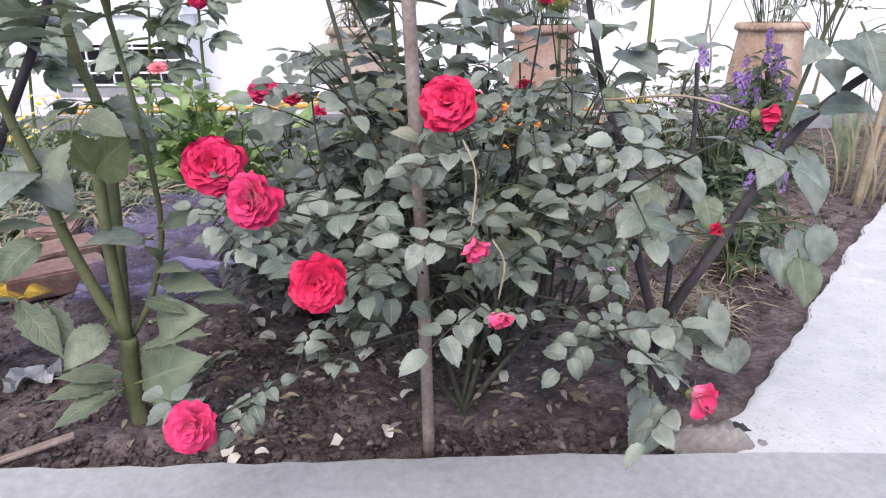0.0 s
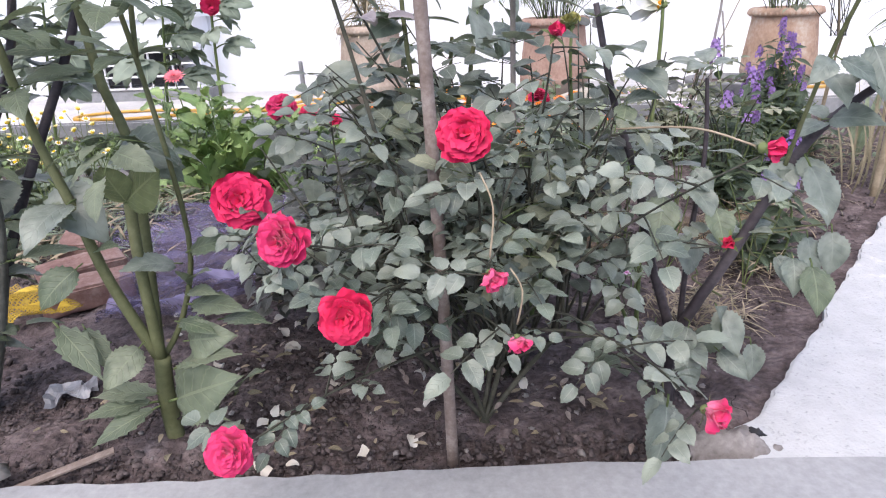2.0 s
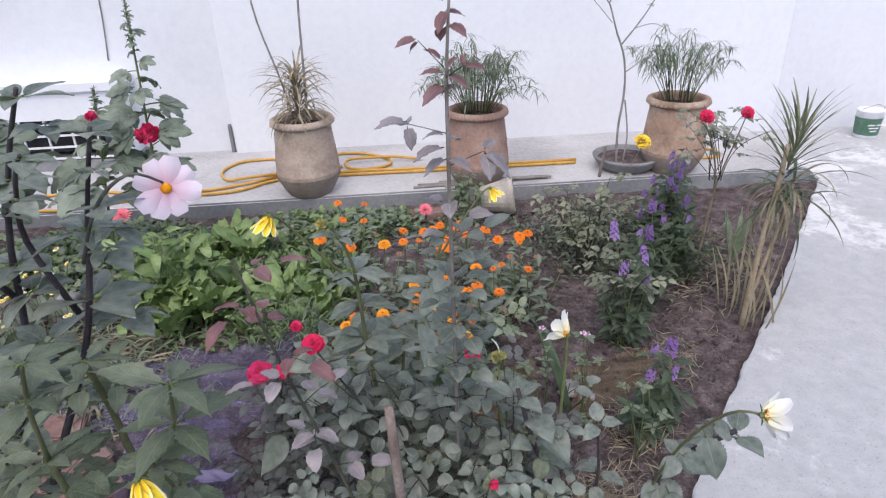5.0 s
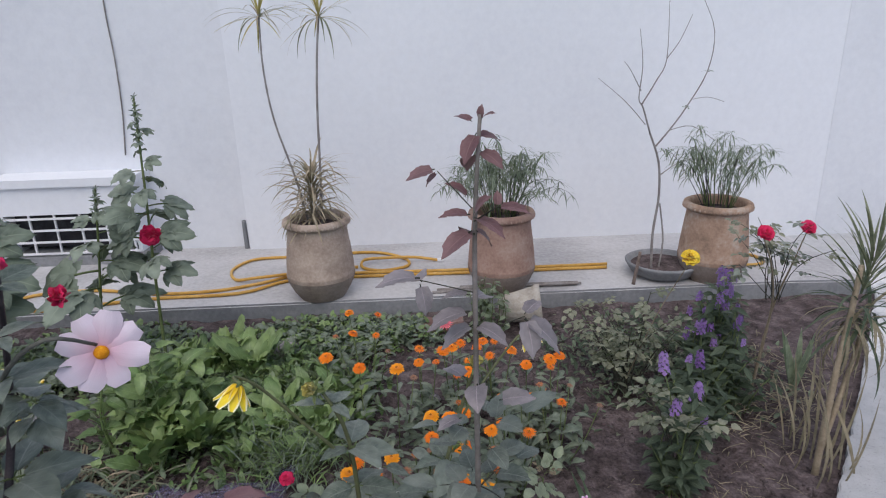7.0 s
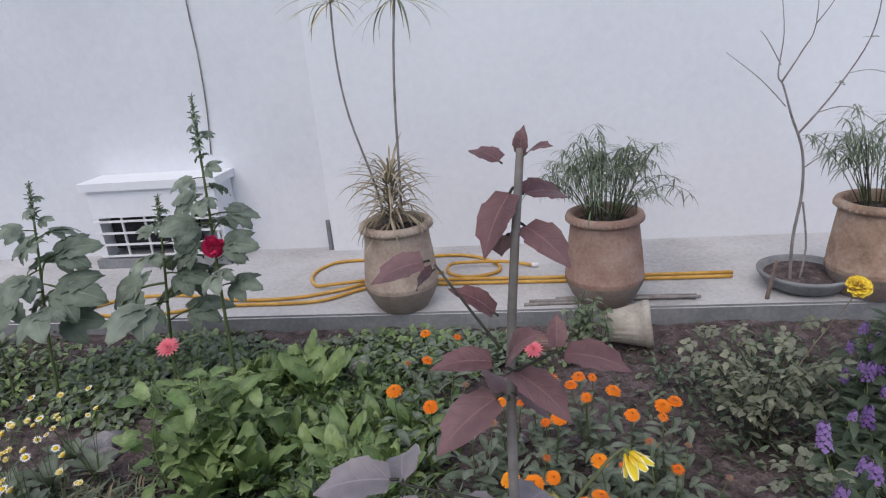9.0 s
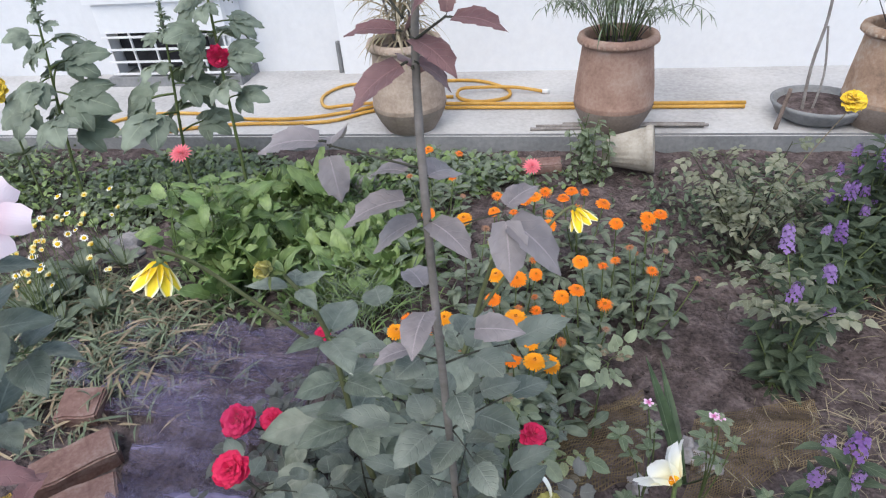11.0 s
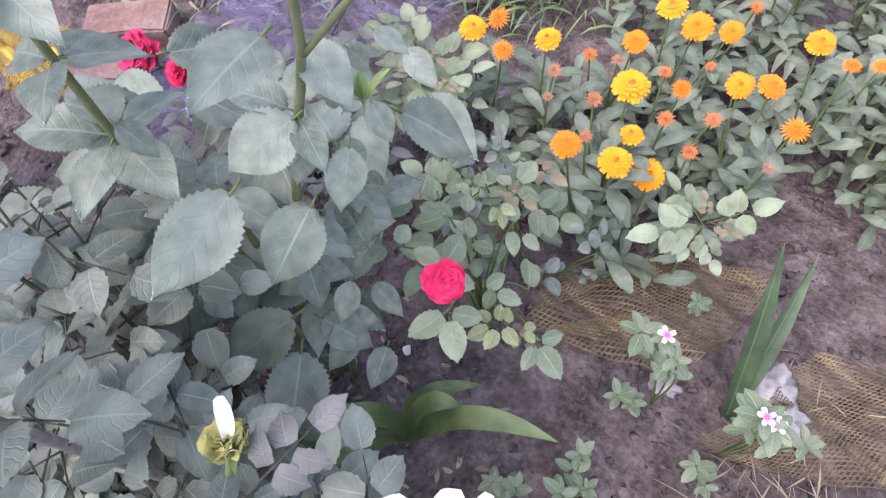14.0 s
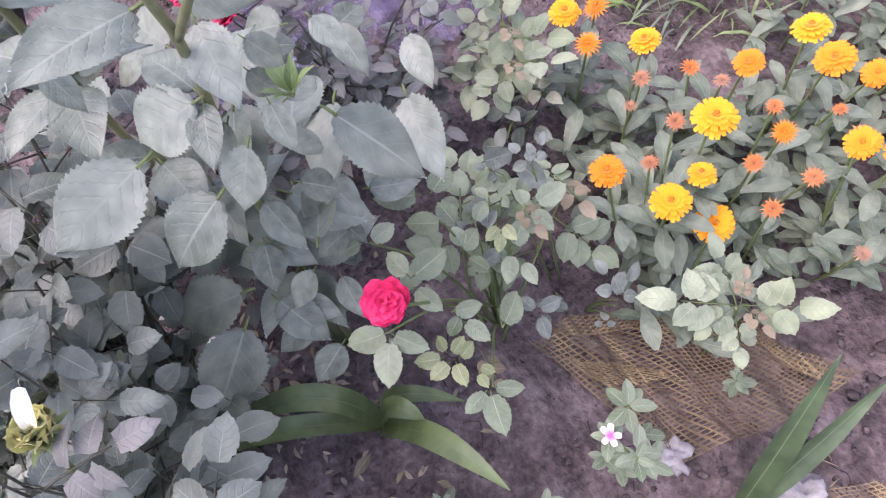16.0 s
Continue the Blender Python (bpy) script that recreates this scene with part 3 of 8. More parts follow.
def slab(name, outline, top, bottom, mat, side=None, soft=0.006, parent=None):
    """A flat slab with rounded upper edges."""
    bm = bmesh.new()
    lower = [bm.verts.new((x, y, bottom)) for x, y in outline]
    face = bm.faces.new(lower)
    if face.normal.z < 0:
        face.normal_flip()
    got = bmesh.ops.extrude_face_region(bm, geom=[face])
    up = [g for g in got["geom"] if isinstance(g, bmesh.types.BMVert)]
    for v in up:
        v.co.z = top
    rim = [e for e in bm.edges if e.verts[0] in up and e.verts[1] in up]
    bmesh.ops.bevel(bm, geom=rim, offset=soft, segments=2, affect="EDGES")
    bmesh.ops.triangulate(bm, faces=[f for f in bm.faces if len(f.verts) > 4])
    bmesh.ops.recalc_face_normals(bm, faces=bm.faces)
    me = bpy.data.meshes.new(name)
    bm.to_mesh(me)
    bm.free()
    me.materials.append(mat)
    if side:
        # upright faces take the second material
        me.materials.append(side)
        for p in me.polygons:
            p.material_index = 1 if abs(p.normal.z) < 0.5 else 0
    ob = new(name, me)
    return tagged(ob, kind="structure")


ground = slab("ground", [(-40, -40), (40, -40), (40, 40), (-40, 40)], -0.12, -0.3, CONCRETE)
tagged(ground, "plain concrete ground of the yard", "ground")
edge = rag(RIGHT_EDGE, 0.02, 0.007)
pavement = slab("pavement", [*[(9.0, 5.45), (2.95, 5.45)], *edge[::-1], (0.535, 0.88), (0.72, 0.89), (9.0, 0.73)], 0.03, -0.14, PAVING, soft=0.006)
tagged(pavement, "rough whitish concrete pavement with a crumbled edge beside the bed", "pavement")
front = rag([(-6.0, front_line(-6.0)), (0.37, front_line(0.37)), (0.55, 0.909)], 0.05, 0.005, 9)
kerb = slab("kerb_front", [(-6.0, -7.0), (9.0, -7.0), (9.0, 0.754), (0.72, 0.914), (0.57, 0.911)] + front[::-1], 0.034, -0.14, KERB, soft=0.004)
tagged(kerb, "smooth grey concrete walk along the front of the flower bed", "pavement")
# the upright faces' shade is put into their colour: LEDGE_FACE is darker than LEDGE
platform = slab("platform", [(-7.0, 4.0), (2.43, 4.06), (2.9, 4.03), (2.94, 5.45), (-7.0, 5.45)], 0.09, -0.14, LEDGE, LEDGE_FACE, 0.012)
tagged(platform, "low grey concrete platform along the white wall", "platform")

# soil of the bed: one uneven sheet
nx, ny = 300, 150
xs, ys = np.linspace(-4.6, 3.1, nx), np.linspace(0.45, 4.03, ny)
sv, sf = [], []
for y in ys:
    for x in xs:
        q = Vector((x, y, 0))
        z = 0.022 * noise.noise(q * 2.2) + 0.016 * noise.noise(q * 7) + 0.011 * noise.noise(q * 19) + 0.007 * abs(noise.noise(q * 43))
        inside = min(1.0, max(0.0, (y - front_line(x)) / 0.12))
        sv.append((x, y, z * (0.25 + 0.75 * inside) - 0.004 - 0.03 * (1 - inside)))
for j in range(ny - 1):
    for i in range(nx - 1):
        k = j * nx + i
        sf.append((k, k + 1, k + nx + 1, k + nx))
soil = new("soil", Buf().add(sv, sf).mesh("soil", [SOIL]))
tagged(soil, "dark crumbly garden soil of the flower bed", "soil", kind="structure")


def box(buf, x0, y0, z0, x1, y1, z1, mat=0):
    v = [(x, y, z) for z in (z0, z1) for y in (y0, y1) for x in (x0, x1)]
    return buf.add(v, [(0, 2, 3, 1), (4, 5, 7, 6), (0, 1, 5, 4), (2, 6, 7, 3), (0, 4, 6, 2), (1, 3, 7, 5)], mat)


def wall(name, boxes, label, paint=PAINT):
    b = Buf()
    for q in boxes:
        box(b, *q)
    return tagged(new(name, b.mesh(name, [paint], False)), label, "wall", kind="structure")


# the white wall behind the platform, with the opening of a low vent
wall("wall_north_pier", [(3.24, 5.157, -0.1, 9.2, 5.44, 3.6)], "plain white painted wall standing slightly forward", PAINT_DARKER)
wall("wall_north", [(-1.30, 5.16, -0.1, 3.24, 5.44, 3.6)], "plain white painted plaster wall behind the pots")
wall("wall_north_recess", [(-7.2, 5.25, -0.1, -1.303, 5.44, 3.6)], "plain white painted wall set slightly back", PAINT_DARKER)
wall("wall_east", [(9.0, -7.2, -0.1, 9.25, 5.15, 3.0)], "plain white painted yard wall")
wall("wall_west", [(-7.25, -7.2, -0.1, -7.0, 5.24, 3.0)], "plain white painted yard wall")
wall("wall_south", [(-7.0, -7.25, -0.1, 9.0, -7.0, 2.6)], "plain white painted yard wall")


# ---------------------------------------------------------------- pots
def lathe(buf, profile, sides=40, mat=0):
    k0, verts, faces = 0, [], []
    for r, z in profile:
        for s in range(sides):
            w = 2 * math.pi * s / sides
            verts.append((r * math.cos(w), r * math.sin(w), z))
    for k in range(len(profile) - 1):
        for s in range(sides):
            faces.append((k * sides + s, k * sides + (s + 1) % sides, (k + 1) * sides + (s + 1) % sides, (k + 1) * sides + s))
    return buf.add(verts, faces, mat)


def pot(x, y, clay, label, turn=0.0):
    p = thing("terracotta_pot", x, y, 0.09, label, "pot", "pots on the platform")
    body = Buf()
    lathe(body, [(0.0, 0.004), (0.14, 0.004), (0.152, 0.02), (0.178, 0.06), (0.203, 0.115), (0.214, 0.15), (0.2135, 0.158), (0.2155, 0.163), (0.2125, 0.17), (0.209, 0.23), (0.199, 0.32), (0.189, 0.40), (0.183, 0.455), (0.184, 0.47)])
    lathe(body, [(0.165, 0.47), (0.165, 0.42), (0.0, 0.42)])
    part("body", body.mesh("pot_body", [clay]), p, pose(x, y, 0.09, 0, 0, turn))
    rim = Buf()
    ring = [(0.183, 0.468), (0.197, 0.47), (0.208, 0.482), (0.209, 0.497), (0.203, 0.512), (0.188, 0.518), (0.170, 0.514), (0.164, 0.50), (0.165, 0.466)]
    lathe(rim, ring, 48)
    part("rim", rim.mesh("pot_rim", [clay]), p, pose(x, y, 0.09, 0, 0, turn))
    notch = Buf()
    for k in range(40):
        w = 2 * math.pi * k / 40
        m = pose(0, 0, 0, 0, 0, math.degrees(w)) @ pose(0.2075, 0, 0.487)
        notch.add([(0.003, -0.006, -0.007), (0.003, 0.006, -0.007), (0.003, 0.006, 0.007), (0.003, -0.006, 0.007), (-0.004, -0.008, -0.009), (-0.004, 0.008, -0.009), (-0.004, 0.008, 0.009), (-0.004, -0.008, 0.009)], [(0, 1, 2, 3), (0, 4, 5, 1), (1, 5, 6, 2), (2, 6, 7, 3), (3, 7, 4, 0)], 0, None, m)
    part("beaded_rim", notch.mesh("beaded_rim", [clay]), p, pose(x, y, 0.09))
    base = Buf()
    lathe(base, [(0.143, 0.0), (0.155, 0.018), (0.181, 0.06), (0.2055, 0.112), (0.2150, 0.14)])
    part("damp_base", base.mesh("damp_base", [CLAY_DAMP]), p, pose(x, y, 0.09), "damp darkened foot of the pot")
    fill = Buf()
    lathe(fill, [(0.166, 0.455), (0.12, 0.462), (0.0, 0.468)], 24)
    part("potting_soil", fill.mesh("potting_soil", [SOIL]), p, pose(x, y, 0.09))
    return p


pot(-0.582, 4.17, CLAY_PALE, "pale weathered terracotta pot with a beaded rim")
pot(0.57, 4.17, CLAY_RED, "reddish terracotta pot with a beaded rim", 40)
pot(1.95, 4.19, CLAY_PATCH, "stained terracotta pot with a beaded rim", 80)


# ---------------------------------------------------------------- flowers
def rose_mesh(name, mat, size, layers=((6, 1.0, 0.25), (6, 0.97, 0.52), (7, 0.9, 0.76), (7, 0.8, 0.95), (7, 0.68, 1.1), (6, 0.52, 1.22), (5, 0.38, 1.34), (3, 0.25, 1.45)), seed=0):
    """A full rose, z its facing: rings of cupped petals, each ring steeper."""
    b, rnd = Buf(), random.Random(seed)
    for ring, (count, reach, tilt) in enumerate(layers):
        for k in range(count):
            w = 2 * math.pi * (k + 0.37 * ring + rnd.uniform(-0.12, 0.12)) / count
            L = size * 0.62 * (0.55 + 0.45 * reach)
            v, f, uv = blade(L, L * rnd.uniform(0.85, 1.15), 7, "rose", 0, -0.25, -1.0 + 0.9 * (ring < 2), 0.13, 6, seed + k + 7 * ring)
            m = Matrix.Rotation(w, 4, "Z") @ Matrix.Translation((0, 0.02 * size * reach, 0.027 * size * ring)) @ Matrix.Rotation(tilt + rnd.uniform(-0.25, 0.25), 4, "X") @ Matrix.Rotation(rnd.uniform(-0.25, 0.25), 4, "Y")
            v = [(p[0], p[1], -p[2]) for p in v] if ring >= 2 else v
            b.add(v, f, 0, uv, m)
    return b.mesh(name, [mat])


def disc_flower_mesh(name, mat, size, count, rows=1, tilt=0.15, width=0.4, form="petal", curl=0.3, seed=0, fold=-0.1):
    """Open flower, z its facing: rows of petals round an eye."""
    b, rnd = Buf(), random.Random(seed)
    for r in range(rows):
        for k in range(count):
            w = 2 * math.pi * (k + 0.5 * r + rnd.uniform(-0.15, 0.15)) / count
            L = size / 2 * (1 - 0.2 * r) * rnd.uniform(0.92, 1.05)
            v, f, uv = blade(L, L * width, 3 if count > 12 else 5, form, 0, fold, curl, 0.05, 2 if count > 12 else 4, seed + k)
            b.add(v, f, 0, uv, Matrix.Rotation(w, 4, "Z") @ Matrix.Translation((0, 0.03 * size, 0.02 * size * r)) @ Matrix.Rotation(tilt + 0.28 * r + rnd.uniform(-0.08, 0.08), 4, "X"))
    return b.mesh(name, [mat])


def eye_mesh(name, mat, r, h):
    b = Buf()
    lathe(b, [(r * 0.9, 0), (r, h * 0.35), (r * 0.8, h * 0.8), (r * 0.35, h), (0.0, h * 1.02)], 12)
    return b.mesh(name, [mat])


def calyx_mesh(name, mat, size, count=5):
    b = Buf()
    lathe(b, [(0.05 * size, -0.16 * size), (0.13 * size, -0.1 * size), (0.12 * size, 0.0)], 8)
    for k in range(count):
        v, f, uv = blade(0.42 * size, 0.13 * size, 4, "lance", 0, 0.2, 0.5, 0, 2)
        b.add(v, f, 0, uv, Matrix.Rotation(2 * math.pi * k / count, 4, "Z") @ Matrix.Translation((0, 0.06 * size, -0.05 * size)) @ Matrix.Rotation(0.2, 4, "X"))
    return b.mesh(name, [mat])


def facing(p, d, spin=0.0, s=1.0):
    """A place at p whose z axis points along d."""
    q = Vector(d).to_track_quat("Z", "Y").to_matrix().to_4x4()
    return Matrix.Translation(Vector(p)) @ q @ Matrix.Rotation(spin, 4, "Z") @ Matrix.Scale(s, 4)


ROSE_A = [rose_mesh("red_rose", RED_PETAL, 0.085, seed=s) for s in (1, 2, 3)]
ROSE_P = [rose_mesh("pink_rose", PINK_PETAL, 0.085, seed=s) for s in (4, 5)]
ROSE_HALF = rose_mesh("half_open_rose", PINK_PETAL, 0.06, ((4, 0.9, 0.9), (4, 0.8, 1.2), (3, 0.6, 1.4), (3, 0.4, 1.5)), 8)
ROSE_BUD = rose_mesh("rose_bud", RED_PETAL, 0.04, ((3, 0.9, 1.25), (3, 0.8, 1.45), (2, 0.6, 1.5)), 9)
CALYX = calyx_mesh("rose_calyx", GREEN_STEM, 0.06)
MARI = [disc_flower_mesh("marigold", ORANGE_PETAL, 0.064, 22, 5, -0.12, 0.27, "petal", 0.35, s, -0.05) for s in (1, 2, 3)]
MARI[2] = disc_flower_mesh("ragged_marigold", DEEP_ORANGE_PETAL, 0.056, 20, 4, 0.18, 0.17, "strap", 0.6, 7)
MARI_Y = disc_flower_mesh("yellow_marigold", GOLD_PETAL, 0.066, 22, 5, -0.12, 0.27, "petal", 0.35, 5, -0.05)
MARI_EYE = eye_mesh("marigold_eye", EYE_DARK, 0.007, 0.010)
DAISY = disc_flower_mesh("daisy", BUTTER_PETAL, 0.027, 14, 2, 0.7, 0.4, "strap", 0.2, 2)
DAISY_EYE = eye_mesh("daisy_eye", BUTTON, 0.0065, 0.006)
DAHLIA_CUP = disc_flower_mesh("half_open_white_dahlia", CREAM_PETAL, 0.135, 7, 1, 0.95, 0.58, "rose", 0.75, 13, -0.3)
DAHLIA_B = disc_flower_mesh("blush_dahlia", BLUSH_PETAL, 0.155, 8, 1, 0.22, 0.66, "petal", 0.45, 4, -0.25)
DAHLIA_Y = disc_flower_mesh("drooping_yellow_dahlia", STRIPE_PETAL, 0.135, 8, 1, 1.12, 0.44, "rose", 0.5, 6, -0.3)
DAHLIA_EYE = eye_mesh("dahlia_eye", EYE_GOLD, 0.014, 0.014)
CORAL = disc_flower_mesh("coral_dahlia", CORAL_PETAL, 0.085, 18, 4, 0.2, 0.3, "lance", 0.3, 7)
VINCA = disc_flower_mesh("periwinkle", VINCA_PETAL, 0.03, 5, 1, 0.05, 0.6, "petal", 0.1, 2)


def bloom(parent, petals, p, d, s=1.0, spin=0.0, name="flower", eye=None, calyx=None, label=""):
    m = facing(p, d, spin, s)
    fl = part(name, petals, parent, m, label)
    if eye:
        part("flower_eye", eye, fl)
    if calyx:
        part("calyx", calyx, fl)
    return fl


# ---------------------------------------------------------------- leaves
ROSE_LEAVES = [compound_mesh("rose_leaf", ROSE_LEAF, ROSE_STEM, l, w, 2, 0.9, s, n=12, form="leaflet", teeth=0.03, fold=f, curl=c, ripple=0.05, quilt=0.012) for s, l, w, f, c in ((1, 0.038, 0.027, 0.18, 0.5), (2, 0.033, 0.022, 0.34, 1.0), (3, 0.042, 0.028, 0.26, 0.7), (4, 0.030, 0.021, 0.40, 1.3))]
BIG_LEAVES = [leaf_mesh("dahlia_leaf", DAHLIA_LEAF, GREEN_STEM, 0.14, w, 0.14, n=40, form="dahlia", teeth=0.04, fold=0.13, curl=c, ripple=0.045, seed=s, quilt=0.0045, cross=6) for s, c, w in ((1, 0.3, 0.080), (2, 0.55, 0.088), (3, 0.4, 0.076))]
LETTUCE = [leaf_mesh("broad_leaf", BRIGHT_LEAF if s % 4 else LUSH_LEAF, BRIGHT_LEAF, 0.125, w, 0.45, n=9, form="round", teeth=t, fold=0.22, curl=c, ripple=0.12, seed=s) for s, w, t, c in ((1, 0.058, 0.05, 0.7), (2, 0.05, 0.12, 1.2), (3, 0.062, 0.07, 0.5), (4, 0.054, 0.06, 1.0))]
SPOON = [leaf_mesh("spoon_leaf", MARI_LEAF, GREEN_STEM, 0.09, 0.035, 0.05, n=5, form="spoon", fold=0.2, curl=0.7, ripple=0.03, seed=s, cross=2) for s in (1, 2, 3)]
SMALL = [leaf_mesh("small_leaf", MID_LEAF, GREEN_STEM, 0.035, 0.02, 0.1, n=4, form="ovate", fold=0.2, curl=0.5, seed=s, cross=2) for s in (1, 2)]


def grow(plant, stem_mat, leaves, tips, base, per=7, start=0.3, size=1.0, r0=0.006, r1=0.0018, spread=0.9, sag=0.05, seed=0, droop=0.15, name="cane", leaf_name="leaf", up=0.55, bare=()):
    """Canes from the base to each tip, with leaves set in a spiral along them."""
    rnd = random.Random(seed)
    base = Vector(base)
    for k, tip in enumerate(tips):
        foot = base + Vector((rnd.uniform(-0.035, 0.035), rnd.uniform(-0.03, 0.03), -0.02))
        tip = Vector(tip)
        side = Vector((rnd.uniform(-0.04, 0.04), rnd.uniform(-0.04, 0.04), 0))
        pts = arc(foot, tip, sag * rnd.uniform(0.5, 1.4), 8, side)
        b = Buf()
        tube(b, pts, [r0 + (r1 - r0) * j / 8 for j in range(9)], 6)
        part(name, b.mesh(name, [stem_mat]), plant)
        if k in bare:
            continue
        turn = rnd.uniform(0, 6.28)
        for j in range(per):
            t = start + (1 - start) * (j + rnd.uniform(0.1, 0.9)) / per
            i = min(7, int(t * 8))
            p = pts[i].lerp(pts[i + 1], t * 8 - i)
            turn += 2.4 + rnd.uniform(-0.4, 0.4)
            d = Vector((math.cos(turn), math.sin(turn), 0)) * spread + Vector((0, 0, rnd.uniform(-droop - 0.25, up)))
            n = Vector((rnd.uniform(-0.5, 0.5), rnd.uniform(-0.7, 0.3), 1))
            part(leaf_name, rnd.choice(leaves), plant, aim(p, d, n, 0, size * rnd.uniform(0.75, 1.2)))


def cloud(rnd, centre, radii, n, low=-1.0):
    """n points inside an egg-shaped space."""
    out = []
    while len(out) < n:
        q = Vector((rnd.uniform(-1, 1), rnd.uniform(-1, 1), rnd.uniform(low, 1)))
        if 0.25 < q.length < 1:
            out.append(tuple(Vector(centre) + Vector([a * b for a, b in zip(q, radii)])))
    return out


def stake(x0, y0, x1, y1, h):
    s = thing("wooden_stake", x0, y0, 0, "weathered brown wooden stake standing in the bed", "stake")
    b = Buf()
    pts = arc((x0, y0, -0.06), (x1, y1, h), 0, 10, (0.004, 0.003, 0))
    tube(b, pts, [0.0112, 0.0108, 0.0104, 0.0112, 0.0106, 0.0102, 0.0108, 0.0102, 0.010, 0.0102, 0.0085], 8)
    part("pole", b.mesh("pole", [WOOD]), s)


stake(0.041, 0.945, 0.021, 0.949, 0.88)


# ---------------------------------------------------------------- planting helpers
rnd = random.Random(11)
LANCE_LEAVES = [leaf_mesh("lance_leaf", GREEN_DAHLIA, GREEN_STEM, 0.11, 0.042, 0.12, n=14, form="lance", teeth=0.10, fold=0.2, curl=0.6, ripple=0.03, seed=s) for s in (4, 5)]
GREY_ROSE = [compound_mesh("grey_rose_leaf", GREY_LEAF, ROSE_STEM, 0.06, 0.042, 1, 0.8, s, n=14, form="leaflet", teeth=0.03, fold=0.16, curl=0.5, ripple=0.03, quilt=0.01) for s in (21, 22, 23)]
BIG_WINE = [compound_mesh("wine_leaf", WINE_LEAF, ROSE_STEM, 0.062, 0.034, 1, 0.75, s, n=7, teeth=0.05, fold=0.25, curl=0.9, ripple=0.03) for s in (31, 32)]
WINE_ONE = [leaf_mesh("wine_leaf", WINE_LEAF, ROSE_STEM, 0.07, 0.04, 0.1, n=8, form="ovate", teeth=0.04, fold=0.22, curl=0.8, ripple=0.03, seed=s) for s in (31, 32)]
MAUVE_ONE = [leaf_mesh("mauve_leaf", MAUVE_LEAF, ROSE_STEM, 0.07, 0.042, 0.1, n=8, form="ovate", teeth=0.04, fold=0.22, curl=0.8, ripple=0.03, seed=s) for s in (33, 34)]
BIG_MAUVE = [compound_mesh("mauve_leaf", MAUVE_LEAF, ROSE_STEM, 0.062, 0.036, 1, 0.8, s, n=9, teeth=0.05, fold=0.2, curl=0.7, ripple=0.03) for s in (33, 34)]
PALE_ROSE = [compound_mesh("pale_rose_leaf", YOUNG_LEAF, GREEN_STEM, 0.058, 0.039, 2, 0.5, s, n=14, form="leaflet", teeth=0.035, fold=0.14, curl=0.4, ripple=0.02, quilt=0.011) for s in (41, 42, 43)]
DULL_ROSE = [compound_mesh("dull_rose_leaf", DULL_LEAF, ROSE_STEM, 0.042, 0.029, 2, 0.8, s, n=8, form="leaflet", teeth=0.03, fold=0.18, curl=0.6, ripple=0.04) for s in (46, 47)]
PALE_ONE = [leaf_mesh("pale_rose_leaf", YOUNG_LEAF, GREEN_STEM, 0.065, 0.041, 0.12, n=16, form="leaflet", teeth=0.03, fold=0.14, curl=0.5, ripple=0.02, seed=s, quilt=0.007) for s in (41, 42, 43)]
YOUNG_PALE = [leaf_mesh("young_rose_leaf", FRESH_LEAF, GREEN_STEM, 0.065, 0.044, 0.12, n=12, form="leaflet", teeth=0.02, fold=0.16, curl=0.5, ripple=0.02, seed=s) for s in (48, 49)]
TAN_ROSE = [compound_mesh("dusty_rose_leaf", TAN_LEAF, GREEN_STEM, 0.042, 0.029, 2, 0.8, s, n=8, form="leaflet", teeth=0.04, fold=0.2, curl=0.7, ripple=0.05) for s in (43, 44)]
RUST_ROSE = compound_mesh("rust_leaf", RUST_LEAF, GREEN_STEM, 0.04, 0.024, 2, 0.75, 45, n=8, form="round", teeth=0.02, fold=0.2, curl=0.7)
CORNER_LEAVES = [leaf_mesh("dahlia_leaf", CORNER_LEAF, GREEN_STEM, 0.14, 0.086, 0.16, n=26, form="dahlia", teeth=0.05, fold=0.14, curl=c, ripple=0.05, seed=s, quilt=0.007, cross=6) for s, c in ((1, 0.6), (2, 1.0), (3, 0.8))]
GREEN_BIG = [leaf_mesh("dahlia_leaf", GREEN_DAHLIA, GREEN_STEM, 0.14, 0.09, 0.16, n=26, form="dahlia", teeth=0.045, fold=0.16, curl=c, ripple=0.05, seed=s, quilt=0.007, cross=6) for s, c in ((1, 0.6), (2, 0.9))]
CUP_LEAVES = [leaf_mesh("dahlia_leaf", OLIVE_DAHLIA, GREEN_STEM, 0.14, 0.10, 0.06, n=30, form="round", teeth=0.02, fold=-0.1, curl=0.3, ripple=0.04, seed=s, quilt=0.006, cross=6) for s in (5, 6)]
TRI_DARK = [compound_mesh("dahlia_leaf", GREEN_DAHLIA, GREEN_STEM, 0.085, 0.046, 1, 0.7, s, n=12, teeth=0.09, fold=0.15, curl=0.7, ripple=0.03) for s in (1, 2, 3)]
YOUNG_ONE = [leaf_mesh("young_leaf", BRIGHT_LEAF, GREEN_STEM, 0.06, 0.022, 0.1, n=6, form="lance", fold=0.3, curl=0.4, seed=s) for s in (1, 2)]
ROSE_ONE = [leaf_mesh("grey_rose_leaf", GREY_LEAF, ROSE_STEM, 0.07, 0.046, 0.12, n=16, form="leaflet", teeth=0.03, fold=0.16, curl=0.6, ripple=0.03, seed=s, quilt=0.01) for s in (21, 22, 23)]
LOBED = [palmate_mesh("lobed_leaf", HOLLY_LEAF, GREEN_STEM, 0.10, s) for s in (51, 52, 53)]
